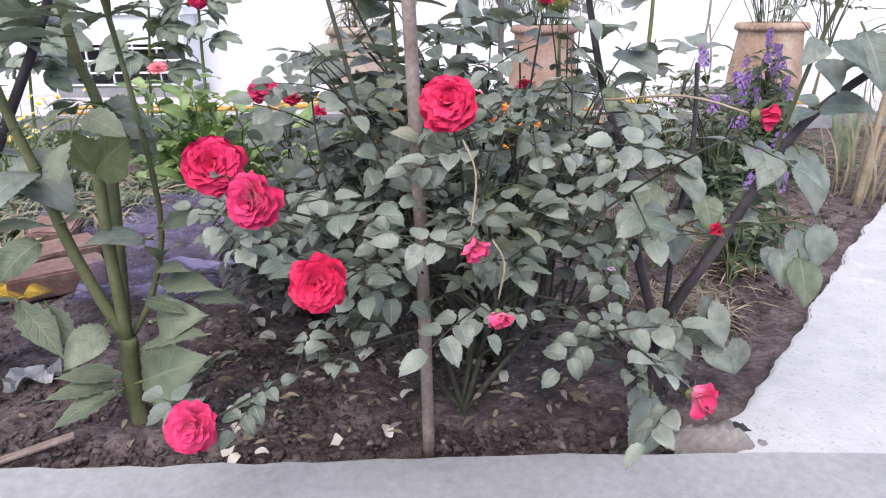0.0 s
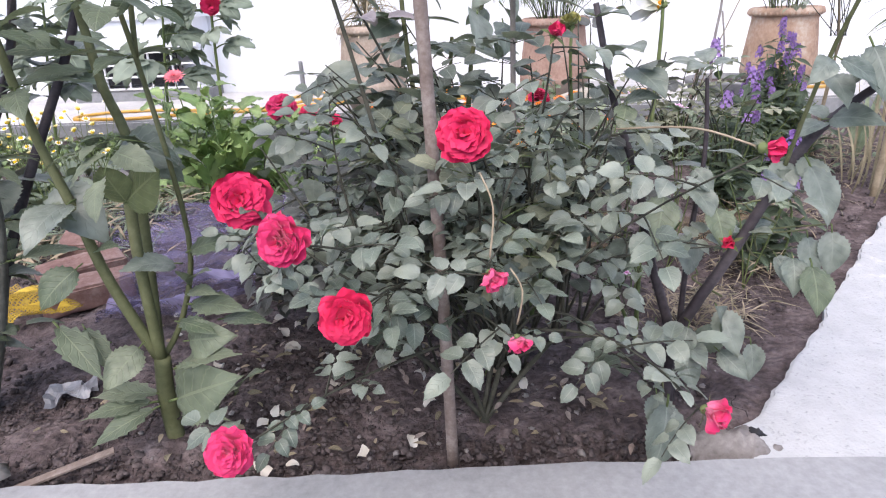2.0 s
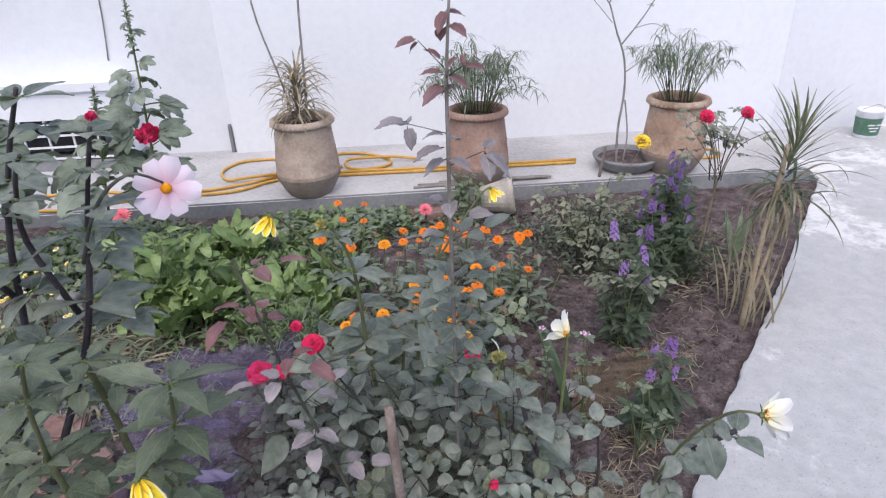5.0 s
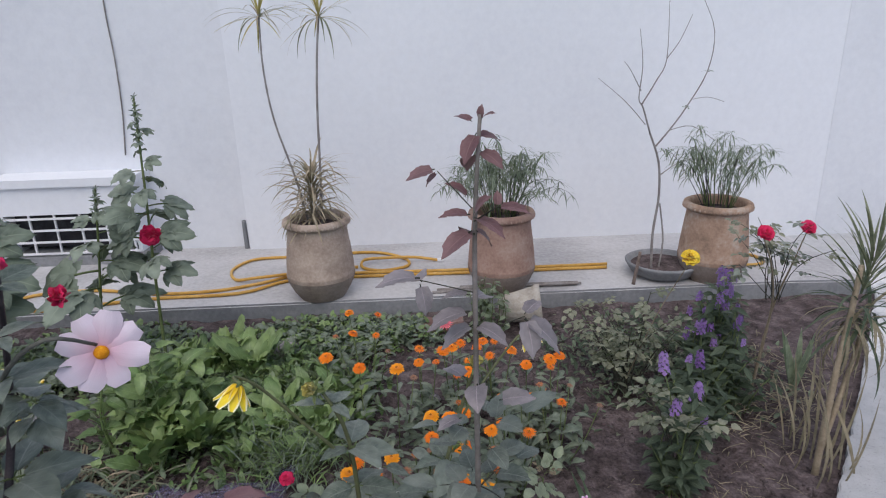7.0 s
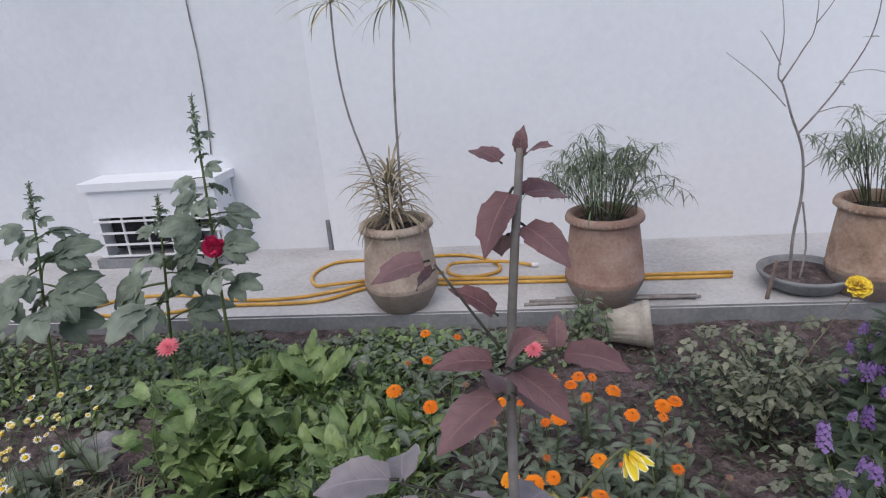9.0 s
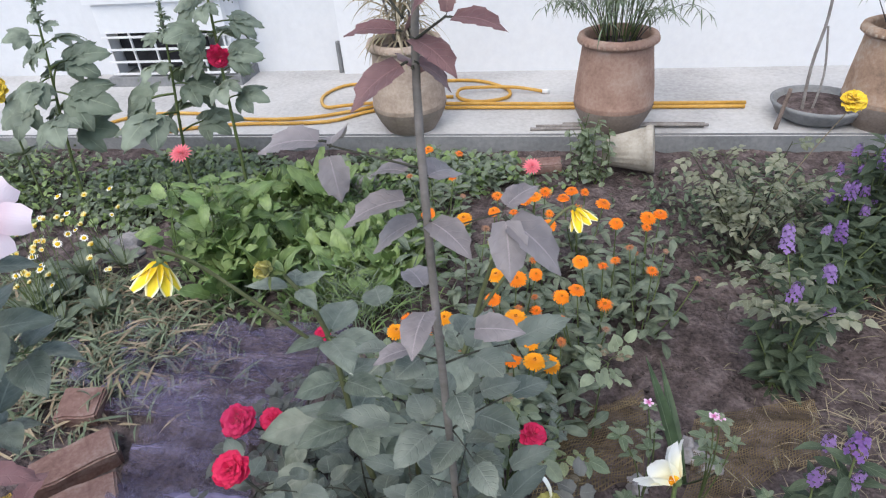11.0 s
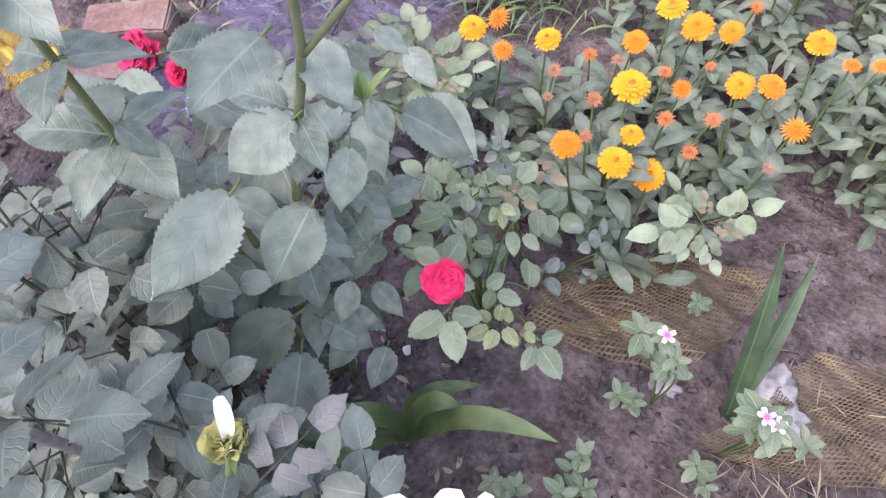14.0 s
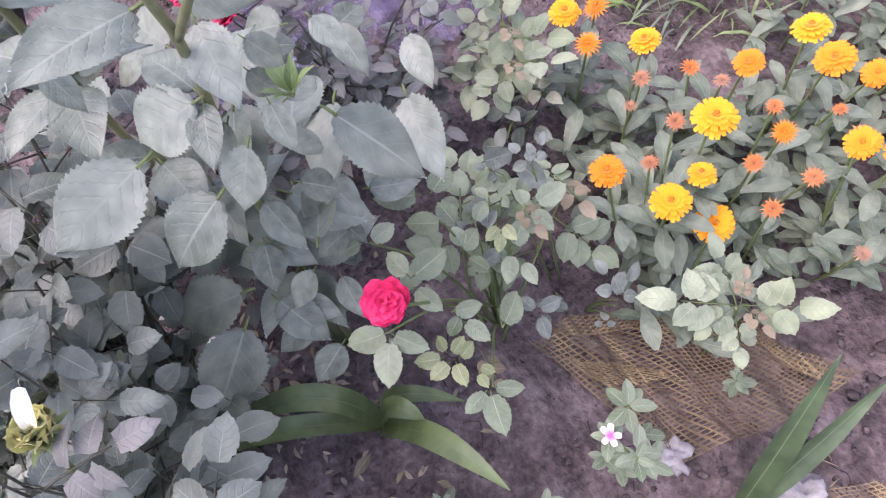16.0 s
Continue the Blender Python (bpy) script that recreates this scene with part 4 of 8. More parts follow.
DARK_LANCE = [leaf_mesh("stock_leaf", DARK_LEAF, GREEN_STEM, 0.075, 0.027, 0.05, n=5, form="lance", fold=0.2, curl=0.6, seed=s, cross=2) for s in (1, 2)]
VINCA_OVAL = [leaf_mesh("oval_leaf", VINCA_LEAF, GREEN_STEM, 0.036, 0.019, 0.06, n=6, form="round", fold=0.2, curl=0.6, seed=s) for s in (6, 7)]
MINT = [leaf_mesh("mint_leaf", VINCA_LEAF, GREEN_STEM, 0.055, 0.032, 0.1, n=6, form="ovate", teeth=0.06, fold=0.2, curl=0.6, seed=s) for s in (6, 7)]
SPEAR = leaf_mesh("spear_leaf", VINCA_LEAF, VINCA_LEAF, 0.34, 0.04, 0, n=12, form="strap", fold=0.3, curl=0.15, seed=3)
SWORD_BLADE = leaf_mesh("sword_leaf", SWORD_GREEN, SWORD_GREEN, 0.34, 0.036, 0, n=12, form="strap", fold=0.4, curl=0.15, seed=3)
SWORD = [leaf_mesh("sword_leaf", m, m, 0.36, 0.016, 0, n=9, form="strap", fold=0.35, curl=c, seed=s, cross=2) for s, c, m in ((1, 0.5, OLIVE_LEAF), (2, 1.3, DARK_LEAF), (3, 2.2, DRY_LEAF))]
BIG_PETAL = leaf_mesh("white_petal", CREAM_PETAL, CREAM_PETAL, 0.042, 0.013, 0, n=5, form="petal", fold=0.5, curl=0.9, seed=2)
BIG_SPAN, TRI_SPAN, LANCE_SPAN = 0.15, 0.19, 0.122


def set_leaf(plant, meshes, span, row, up=(0, -0.35, 0.9), k=0):
    """A leaf from its foot to its tip."""
    a, b = Vector(row[:3]), Vector(row[3:6])
    part("leaf", meshes[k % len(meshes)], plant, aim(a, b - a, up, rnd.uniform(-0.25, 0.25), max(0.3, (b - a).length / span)))


def stalk(plant, pts, r0, r1, mat, name="stalk", sides=8, label=""):
    b, n = Buf(), len(pts) - 1
    fine = []
    for k in range(n):
        p0, p1, p2, p3 = (Vector(pts[max(0, min(n, k + j))]) for j in (-1, 0, 1, 2))
        for j in range(4):
            t = j / 4
            fine.append(0.5 * (2 * p1 + (p2 - p0) * t + (2 * p0 - 5 * p1 + 4 * p2 - p3) * t * t + (3 * p1 - p0 - 3 * p2 + p3) * t ** 3))
    fine.append(Vector(pts[-1]))
    m = len(fine) - 1
    tube(b, fine, [r0 + (r1 - r0) * j / m for j in range(m + 1)], sides, 0)
    return part(name, b.mesh(name, [mat]), plant, None, label)


def rosette(plant, meshes, p, n, rise=0.4, size=1.0, spin=0.0):
    """Leaves in a ring at the head of a shoot."""
    for k in range(n):
        w = spin + 2.4 * k
        d = (math.cos(w), math.sin(w), rise + rnd.uniform(-0.3, 0.3))
        part("leaf", rnd.choice(meshes), plant, aim(p, d, (-0.3 * math.cos(w), -0.3 * math.sin(w), 1), rnd.uniform(-0.3, 0.3), size * rnd.uniform(0.7, 1.15)))


# ---------------------------------------------------------------- front rose bush
bush = thing("rose_bush", 0.1, 1.0, 0, "low red rose bush with dusty leaves and full blooms", "rose bush", "rose bushes")
ROSES = [((0.081, 0.878, 0.587), 0, 0.74), ((-0.123, 0.713, 0.512), 3, 0.62), ((-0.054, 0.68, 0.43), 1, 0.62), ((-0.213, 0.661, 0.255), 4, 0.58), ((-0.225, 0.86, 0.515), 2, 0.78)]
HALVES = [((0.11, 0.726, 0.458), 0.62), ((0.142, 0.729, 0.37), 0.55), ((0.388, 0.747, 0.248), 0.85), ((0.40, 0.72, 0.60), 0.62), ((0.491, 0.996, 0.383), 0.55), ((0.20, 0.914, 0.71), 0.55)]
tips = [(p[0], p[1] + 0.012, p[2] - 0.012) for p, *_ in ROSES + HALVES]
grow(bush, ROSE_STEM, ROSE_LEAVES, tips, (0.1, 1.02, 0.22), 5, 0.5, 0.9, 0.003, 0.0012, seed=1)
for k, p in enumerate([(-0.06, 1.0, 0.22), (0.04, 1.05, 0.24), (0.15, 1.04, 0.25), (0.24, 1.02, 0.22), (0.12, 0.98, 0.24)]):
    stalk(bush, [(0.1 + 0.02 * math.cos(k), 1.04, -0.02), (0.5 * (0.1 + p[0]), 1.03, 0.12), p], 0.0055, 0.004, ROSE_STEM, "cane", 6)
    grow(bush, ROSE_STEM, TAN_ROSE + ROSE_LEAVES[:2] if p[0] > 0.2 else ROSE_LEAVES + TAN_ROSE[:1], cloud(rnd, (0.08 + 1.2 * (p[0] - 0.1), 1.04, 0.50), (0.23, 0.18, 0.18), 3 if p[0] > 0.2 else 7), p, 5, 0.3, 0.95, 0.003, 0.0012, seed=20 + k)
for a, c in (((0.10, 0.80, 0.56), (0.11, 0.735, 0.475)), ((0.135, 0.76, 0.45), (0.142, 0.735, 0.385)), ((0.27, 0.84, 0.60), (0.39, 0.722, 0.602))):
    stalk(bush, [a, tuple(0.5 * (u + v) + w for u, v, w in zip(a, c, (0.01, -0.01, 0.012))), c], 0.0014, 0.0013, STRAW, "flower_stalk", 5)
grow(bush, ROSE_STEM, ROSE_LEAVES, [(-0.10, 0.90, 0.19), (0.36, 0.92, 0.17), (0.34, 0.88, 0.22), (-0.30, 0.95, 0.42), (-0.33, 1.0, 0.36), (-0.05, 0.80, 0.38), (0.05, 0.80, 0.42), (0.16, 0.82, 0.40)], (0.1, 1.02, 0.16), 4, 0.7, 0.95, 0.003, 0.0012, 0.9, 0.10, 3)
for p, kind, s in ROSES:
    bloom(bush, (ROSE_A + ROSE_P)[kind], p, (rnd.uniform(-0.25, 0.25), -0.8, rnd.uniform(0.15, 0.5)), s, rnd.uniform(0, 6), "rose_bloom", None, CALYX)
for k, (p, s) in enumerate(HALVES):
    bloom(bush, ROSE_HALF if k < 3 else ROSE_BUD, p, ((0.3, -0.5, -0.5), (0.3, -0.4, -0.7), (0.8, -0.6, -0.1), (0.9, -0.2, -0.1), (-0.5, -0.5, 0.2), (0.3, -0.4, 0.4))[k], s * (1.0 if k < 3 else 1.35), rnd.uniform(0, 6), "rose_bloom", None, CALYX)
grow(bush, ROSE_STEM, DULL_ROSE, cloud(rnd, (-0.08, 1.16, 0.42), (0.18, 0.12, 0.16), 10), (0.02, 1.1, 0.1), 5, 0.35, 0.95, 0.003, 0.0012, seed=5)
grow(bush, ROSE_STEM, GREY_ROSE + DULL_ROSE[:1], cloud(rnd, (0.30, 1.22, 0.58), (0.22, 0.14, 0.16), 10), (0.26, 1.16, 0.16), 5, 0.35, 0.72, 0.0028, 0.0011, seed=4)
shoot = [(0.0, 1.0, 0.3), (-0.08, 0.97, 0.7), (-0.15, 0.94, 1.0), (-0.19, 0.93, 1.2)]
stalk(bush, shoot, 0.004, 0.002, ROSE_STEM, "cane", 6)
for k in range(9):
    t = 0.35 + 0.62 * k / 8
    q = Vector(shoot[1]).lerp(Vector(shoot[3]), (t - 0.3) / 0.7)
    w = 2.4 * k
    part("leaf", (BIG_WINE if k > 4 else BIG_MAUVE)[k % 2], bush, aim(q, (math.cos(w), math.sin(w), 0.15), (0, 0, 1), 0, 0.75), "wine-red young leaf" if k > 4 else "")

# ---------------------------------------------------------------- dahlia by the front kerb
D1 = thing("dahlia", -0.49, 1.0, 0, "dahlia with thick green stalks and large pointed leaves", "dahlia", "dahlias")
stalk(D1, [(-0.49, 1.0, -0.03), (-0.49, 1.0, 0.09), (-0.48, 1.0, 0.18)], 0.017, 0.0145, OLIVE_STEM)
stalk(D1, [(-0.482, 1.0, 0.17), (-0.48, 1.0, 0.35), (-0.47, 1.0, 0.49)], 0.0105, 0.009, OLIVE_STEM)
stalk(D1, [(-0.482, 1.0, 0.17), (-0.54, 1.0, 0.33), (-0.57, 1.0, 0.47), (-0.60, 1.0, 0.60), (-0.60, 0.97, 0.80)], 0.011, 0.006, OLIVE_STEM)
stalk(D1, [(-0.485, 1.01, 0.17), (-0.44, 1.03, 0.25), (-0.40, 1.03, 0.40), (-0.38, 0.95, 0.70), (-0.36, 0.85, 0.90)], 0.006, 0.003, OLIVE_STEM)
stalk(D1, [(-0.50, 1.02, 0.14), (-0.53, 1.14, 0.50), (-0.56, 1.15, 0.64), (-0.57, 1.15, 0.76), (-0.56, 1.1, 0.92)], 0.011, 0.006, OLIVE_STEM)
for k, row in enumerate([
    (-0.468, 0.99, 0.474, -0.475, 0.93, 0.567), (-0.472, 0.99, 0.474, -0.356, 0.93, 0.561)]):
    set_leaf(D1, CUP_LEAVES, 1.35 * BIG_SPAN, row, (0, -1, 0.25), k)
for k, row in enumerate([
    (-0.487, 0.97, 0.096, -0.596, 0.88, 0.074), (-0.494, 0.98, 0.098, -0.628, 0.92, 0.113), (-0.485, 0.99, 0.108, -0.615, 0.95, 0.141),
    (-0.648, 0.98, 0.266, -0.522, 0.9, 0.192), (-0.612, 1, 0.249, -0.526, 0.93, 0.185), (-0.452, 0.98, 0.167, -0.3, 0.93, 0.252),
    (-0.441, 1, 0.253, -0.339, 0.95, 0.261), (-0.373, 1.02, 0.244, -0.252, 0.97, 0.278), (-0.411, 1.02, 0.309, -0.4, 0.97, 0.379),
    (-0.414, 1.02, 0.313, -0.344, 0.97, 0.381), (-0.423, 1.02, 0.296, -0.338, 0.97, 0.331), (-0.37, 0.95, 0.108, -0.31, 0.9, 0.2),
    (-0.345, 0.97, 0.118, -0.267, 0.92, 0.228), (-0.548, 0.99, 0.389, -0.474, 0.95, 0.428), (-0.626, 1, 0.468, -0.533, 0.95, 0.469),
    (-0.452, 0.97, 0.085, -0.326, 0.9, 0.134), (-0.567, 1, 0.211, -0.637, 0.96, 0.255)]):
    set_leaf(D1, LANCE_LEAVES, 1.1 * LANCE_SPAN, row, (0.1, -0.25, 0.95), k)
for k, row in enumerate([
    (-0.492, 0.98, 0.225, -0.53, 0.9, 0.184), (-0.565, 0.98, 0.375, -0.621, 0.92, 0.326), (-0.469, 0.97, 0.105, -0.323, 0.9, 0.194),
    (-0.434, 1, 0.212, -0.335, 0.95, 0.249), (-0.619, 1.03, 0.507, -0.513, 0.97, 0.428), (-0.506, 1.14, 0.561, -0.428, 1.08, 0.49)]):
    set_leaf(D1, GREEN_BIG if k < 4 else CORNER_LEAVES, BIG_SPAN, row, (0.1, -0.8, 0.5), k)
for k, row in enumerate([
    (-0.53, 1.1, 0.67, -0.60, 0.98, 0.68), (-0.56, 1.0, 0.48, -0.58, 0.88, 0.46), (-0.41, 1.03, 0.37, -0.30, 0.98, 0.42),
    (-0.42, 1.03, 0.35, -0.48, 0.96, 0.38), (-0.43, 1.03, 0.27, -0.30, 0.97, 0.30), (-0.57, 1.15, 0.53, -0.42, 1.06, 0.54), (-0.57, 1.15, 0.7, -0.66, 1.05, 0.72)]):
    set_leaf(D1, CORNER_LEAVES if k % 2 else LANCE_LEAVES, BIG_SPAN if k % 2 else LANCE_SPAN, row, (0, -0.5, 0.8), k)
rosette(D1, LANCE_LEAVES, (-0.37, 0.88, 0.86), 6, 0.15, 0.8, 0.4)
rosette(D1, LANCE_LEAVES, (-0.39, 0.96, 0.70), 5, 0.0, 0.85, 1.4)
rosette(D1, LANCE_LEAVES, (-0.60, 0.97, 0.80), 6, 0.2, 0.85, 0.9)
rosette(D1, LANCE_LEAVES, (-0.60, 0.99, 0.66), 5, 0.0, 0.9, 2.0)
rosette(D1, LANCE_LEAVES, (-0.56, 1.1, 0.92), 6, 0.2, 0.8, 0.2)
rosette(D1, LANCE_LEAVES, (-0.56, 1.13, 0.80), 4, 0.0, 0.8, 1.2)
for p, n, sz in [((-0.45, 0.98, 0.58), 4, 0.8), ((-0.60, 0.98, 0.74), 4, 0.8), ((-0.56, 1.12, 0.86), 4, 0.75), ((-0.38, 0.92, 0.78), 4, 0.75)]:
    rosette(D1, TRI_DARK, p, n, -0.05, sz, rnd.uniform(0, 6))
stalk(D1, [(-0.38, 0.95, 0.70), (-0.35, 0.93, 0.85), (-0.329, 0.923, 0.985)], 0.004, 0.003, OLIVE_STEM)
stalk(D1, [(-0.60, 0.97, 0.80), (-0.56, 0.92, 0.95), (-0.506, 0.87, 1.08)], 0.005, 0.003, OLIVE_STEM)
for p, n, sz in [((-0.329, 0.923, 0.985), 7, 0.95), ((-0.34, 0.925, 0.90), 6, 1.1), ((-0.506, 0.87, 1.08), 7, 0.9), ((-0.54, 0.90, 0.99), 6, 1.1)]:
    rosette(D1, LANCE_LEAVES, p, n, 0.15, sz, rnd.uniform(0, 6))
bloom(D1, DAHLIA_Y, (-0.361, 0.807, 0.895), (0.25, -0.35, -0.85), 0.75, 0, "flower", None, CALYX, "drooping yellow flower")

D6 = thing("dahlia", -0.93, 1.08, 0, "bushy dahlia with brown stalks and pointed leaves", "dahlia", "dahlias")
for tip in [(-0.95, 1.05, 0.85), (-0.78, 1.10, 0.95), (-0.72, 1.02, 0.80), (-0.90, 1.25, 0.80)]:
    stalk(D6, [(-0.93, 1.08, -0.02), (-0.5 * 0.84 + 0.5 * tip[0], 0.58 + 0.5 * tip[1], 0.4), tip], 0.009, 0.004, BROWN_STEM)
    rosette(D6, LANCE_LEAVES, tip, 7, 0.2, 0.95, rnd.uniform(0, 6))
    rosette(D6, LANCE_LEAVES, (0.75 * tip[0] - 0.25 * 0.84, 0.75 * tip[1] + 0.29, 0.66 * tip[2]), 6, -0.05, 1.0, rnd.uniform(0, 6))
    rosette(D6, LANCE_LEAVES, (0.5 * tip[0] - 0.5 * 0.84, 0.5 * tip[1] + 0.58, 0.42 * tip[2]), 4, -0.05, 1.0, rnd.uniform(0, 6))

for z in (0.18, 0.32, 0.46):
    rosette(D6, TRI_DARK, (-0.91, 1.09, z), 5, 0.0, 0.75, rnd.uniform(0, 6))

# ---------------------------------------------------------------- tall dark-stalked dahlia
D2 = thing("dahlia", -0.95, 1.02, 0, "tall dahlia with near-black stalks and a blush flower", "dahlia", "dahlias")
stalk(D2, [(-0.97, 1.02, -0.030), (-0.95, 1.22, 0.38), (-0.868, 1.380, 0.721), (-0.803, 1.380, 1.042), (-0.707, 1.316, 1.243), (-0.595, 1.236, 1.412)], 0.012, 0.004, DARK_STEM)
stalk(D2, [(-0.93, 1.02, -0.030), (-0.86, 1.24, 0.38), (-0.739, 1.380, 0.721), (-0.667, 1.380, 0.922), (-0.627, 1.380, 1.083), (-0.482, 1.219, 1.340)], 0.012, 0.004, DARK_STEM)
stalk(D2, [(-0.707, 1.380, 0.866), (-0.723, 1.316, 1.083), (-0.643, 1.219, 1.243), (-0.579, 1.155, 1.315)], 0.008, 0.003, DARK_STEM)
stalk(D2, [(-0.651, 1.364, 1.002), (-0.514, 1.219, 1.187), (-0.43, 1.20, 1.255), (-0.397, 1.262, 1.215)], 0.0045, 0.0025, BROWN_STEM)
stalk(D2, [(-0.836, 1.380, 0.922), (-0.900, 1.300, 1.123), (-0.948, 1.219, 1.283)], 0.008, 0.003, DARK_STEM)
for p, n, s in [((-0.803, 1.380, 1.002), 5, 1.1), ((-0.707, 1.316, 1.219), 6, 1.0), ((-0.595, 1.236, 1.396), 6, 0.7), ((-0.667, 1.380, 0.898), 5, 1.2), ((-0.627, 1.364, 1.083), 5, 1.0), ((-0.490, 1.219, 1.332), 6, 0.65), ((-0.579, 1.155, 1.307), 5, 0.7), ((-0.948, 1.219, 1.267), 7, 0.8), ((-0.884, 1.300, 1.083), 5, 1.0), ((-0.514, 1.219, 1.187), 4, 0.8), ((-0.852, 1.380, 0.721), 4, 1.0), ((-0.739, 1.380, 0.681), 4, 1.0), ((-0.771, 1.332, 0.818), 5, 1.0)]:
    rosette(D2, BIG_LEAVES, p, n, 0.1, 0.75 * s, rnd.uniform(0, 6))
    rosette(D2, CORNER_LEAVES, (p[0] + rnd.uniform(-0.05, 0.05), p[1] + rnd.uniform(-0.05, 0.05), p[2] - 0.06), 5, -0.1, 0.6 * s, rnd.uniform(0, 6))
for p, n, s in [((-0.95, 1.08, 0.14), 5, 0.8), ((-0.93, 1.13, 0.26), 5, 0.9), ((-0.95, 1.20, 0.38), 5, 0.9), ((-0.88, 1.25, 0.46), 5, 0.9), ((-0.90, 1.30, 0.58), 5, 0.85)]:
    rosette(D2, CORNER_LEAVES, p, n, 0.0, s, rnd.uniform(0, 6))
bloom(D2, DAHLIA_B, (-0.394, 1.266, 1.201), (0.35, -0.85, 0.15), 0.78, 0.4, "flower", DAHLIA_EYE, CALYX, "blush-white flower with a gold eye")
bloom(D2, ROSE_BUD, (-0.47, 1.21, 1.355), (0, -0.3, 0.9), 0.7, 0, "flower_bud")
bloom(D2, ROSE_BUD, (-0.37, 1.16, 1.33), (0.2, -0.6, 0.5), 0.9, 0, "flower_bud")

# ---------------------------------------------------------------- dahlia at the bed's corner
D3 = thing("dahlia", 0.47, 1.1, 0, "dahlia with dark woody stalks and a white flower", "dahlia", "dahlias")
stalk(D3, [(0.455, 1.1, -0.03), (0.46, 1.1, 0.15), (0.54, 1.1, 0.32), (0.62, 1.1, 0.49), (0.68, 1.09, 0.57), (0.76, 1.07, 0.64)], 0.0125, 0.006, DARK_STEM)
stalk(D3, [(0.465, 1.13, -0.03), (0.465, 1.15, 0.12), (0.41, 1.15, 0.30), (0.38, 1.15, 0.44), (0.33, 1.15, 0.58), (0.29, 1.14, 0.74)], 0.0115, 0.005, DARK_STEM)
stalk(D3, [(0.47, 1.12, -0.03), (0.47, 1.12, 0.31), (0.48, 1.12, 0.49), (0.47, 1.12, 0.62)], 0.006, 0.003, DARK_STEM)
stalk(D3, [(0.60, 1.1, 0.45), (0.60, 1.0, 0.68), (0.62, 0.90, 0.85), (0.655, 0.853, 0.885)], 0.0036, 0.0022, OLIVE_STEM)
for k, row in enumerate([
    (0.63, 1.1, 0.5, 0.64, 0.98, 0.41), (0.65, 1.1, 0.55, 0.74, 0.98, 0.58), (0.61, 1.1, 0.49, 0.54, 1.0, 0.41), (0.68, 1.1, 0.6, 0.68, 0.98, 0.68),
    (0.46, 1.08, 0.14, 0.38, 1.0, 0.25), (0.46, 1.08, 0.15, 0.49, 0.94, 0.18), (0.51, 1.05, 0.16, 0.59, 0.97, 0.10), (0.45, 1.05, 0.16, 0.48, 0.96, 0.07),
    (0.6, 1.08, 0.33, 0.65, 1.03, 0.24), (0.66, 1.08, 0.31, 0.70, 1.04, 0.22), (0.39, 1.12, 0.34, 0.31, 1.04, 0.32), (0.39, 1.12, 0.44, 0.44, 1.03, 0.36)]):
    set_leaf(D3, CORNER_LEAVES, 1.7 * BIG_SPAN, row, (0, -0.6, 0.7), k)
for k, row in enumerate([
    (0.47, 1.1, 0.45, 0.5, 1.04, 0.36), (0.45, 1.1, 0.48, 0.51, 1.04, 0.42), (0.33, 1.12, 0.58, 0.41, 1.04, 0.63), (0.32, 1.12, 0.61, 0.24, 1.04, 0.67),
    (0.51, 1.05, 0.2, 0.5, 0.97, 0.3), (0.39, 0.97, 0.13, 0.385, 0.85, 0.04), (0.60, 1.0, 0.66, 0.70, 0.96, 0.60), (0.60, 1.0, 0.66, 0.53, 0.93, 0.62), (0.61, 0.93, 0.80, 0.70, 0.92, 0.74)]):
    set_leaf(D3, CORNER_LEAVES, 1.7 * BIG_SPAN, row, (0, -0.6, 0.7), k)
for k, row in enumerate([(0.49, 1.10, 0.12, 0.555, 1.07, 0.205), (0.47, 1.07, 0.20, 0.44, 1.02, 0.135), (0.41, 0.985, 0.10, 0.42, 0.95, 0.01), (0.66, 1.10, 0.36, 0.665, 1.05, 0.27), (0.70, 1.10, 0.37, 0.695, 1.05, 0.27), (0.585, 1.08, 0.16, 0.59, 1.04, 0.07), (0.63, 1.10, 0.42, 0.58, 1.05, 0.49), (0.485, 1.1, 0.28, 0.43, 1.06, 0.38)]):
    set_leaf(D3, CORNER_LEAVES, 0.185, row, (0, -0.75, 0.55), k)
    stalk(D3, [(0.47 + 0.55 * max(0, row[2] - 0.16), 1.11, max(0.03, row[2] - 0.05)), (0.5 * (0.47 + row[0]), 1.1, row[2] - 0.01), row[:3]], 0.0022, 0.0016, OLIVE_STEM, "leaf_stalk", 5)
for k, row in enumerate([
    (0.616, 1.06, 0.501, 0.647, 1, 0.409), (0.621, 1.06, 0.336, 0.61, 1, 0.29), (0.506, 1.06, 0.242, 0.536, 1, 0.174),
    (0.359, 1.1, 0.362, 0.323, 1.03, 0.314), (0.354, 1.1, 0.482, 0.386, 1.03, 0.502), (0.45, 1.1, 0.451, 0.476, 1.03, 0.421),
    (0.665, 1.04, 0.681, 0.685, 0.98, 0.596), (0.625, 1.06, 0.633, 0.636, 1, 0.598), (0.322, 1.15, 0.656, 0.342, 1.05, 0.692),
    (0.346, 1.15, 0.643, 0.386, 1.05, 0.615), (0.407, 1.06, 0.214, 0.381, 1, 0.186), (0.406, 0.95, 0.13, 0.38, 0.88, 0.027)]):
    set_leaf(D3, CORNER_LEAVES, BIG_SPAN, row, (0.1, -0.8, 0.5), k)
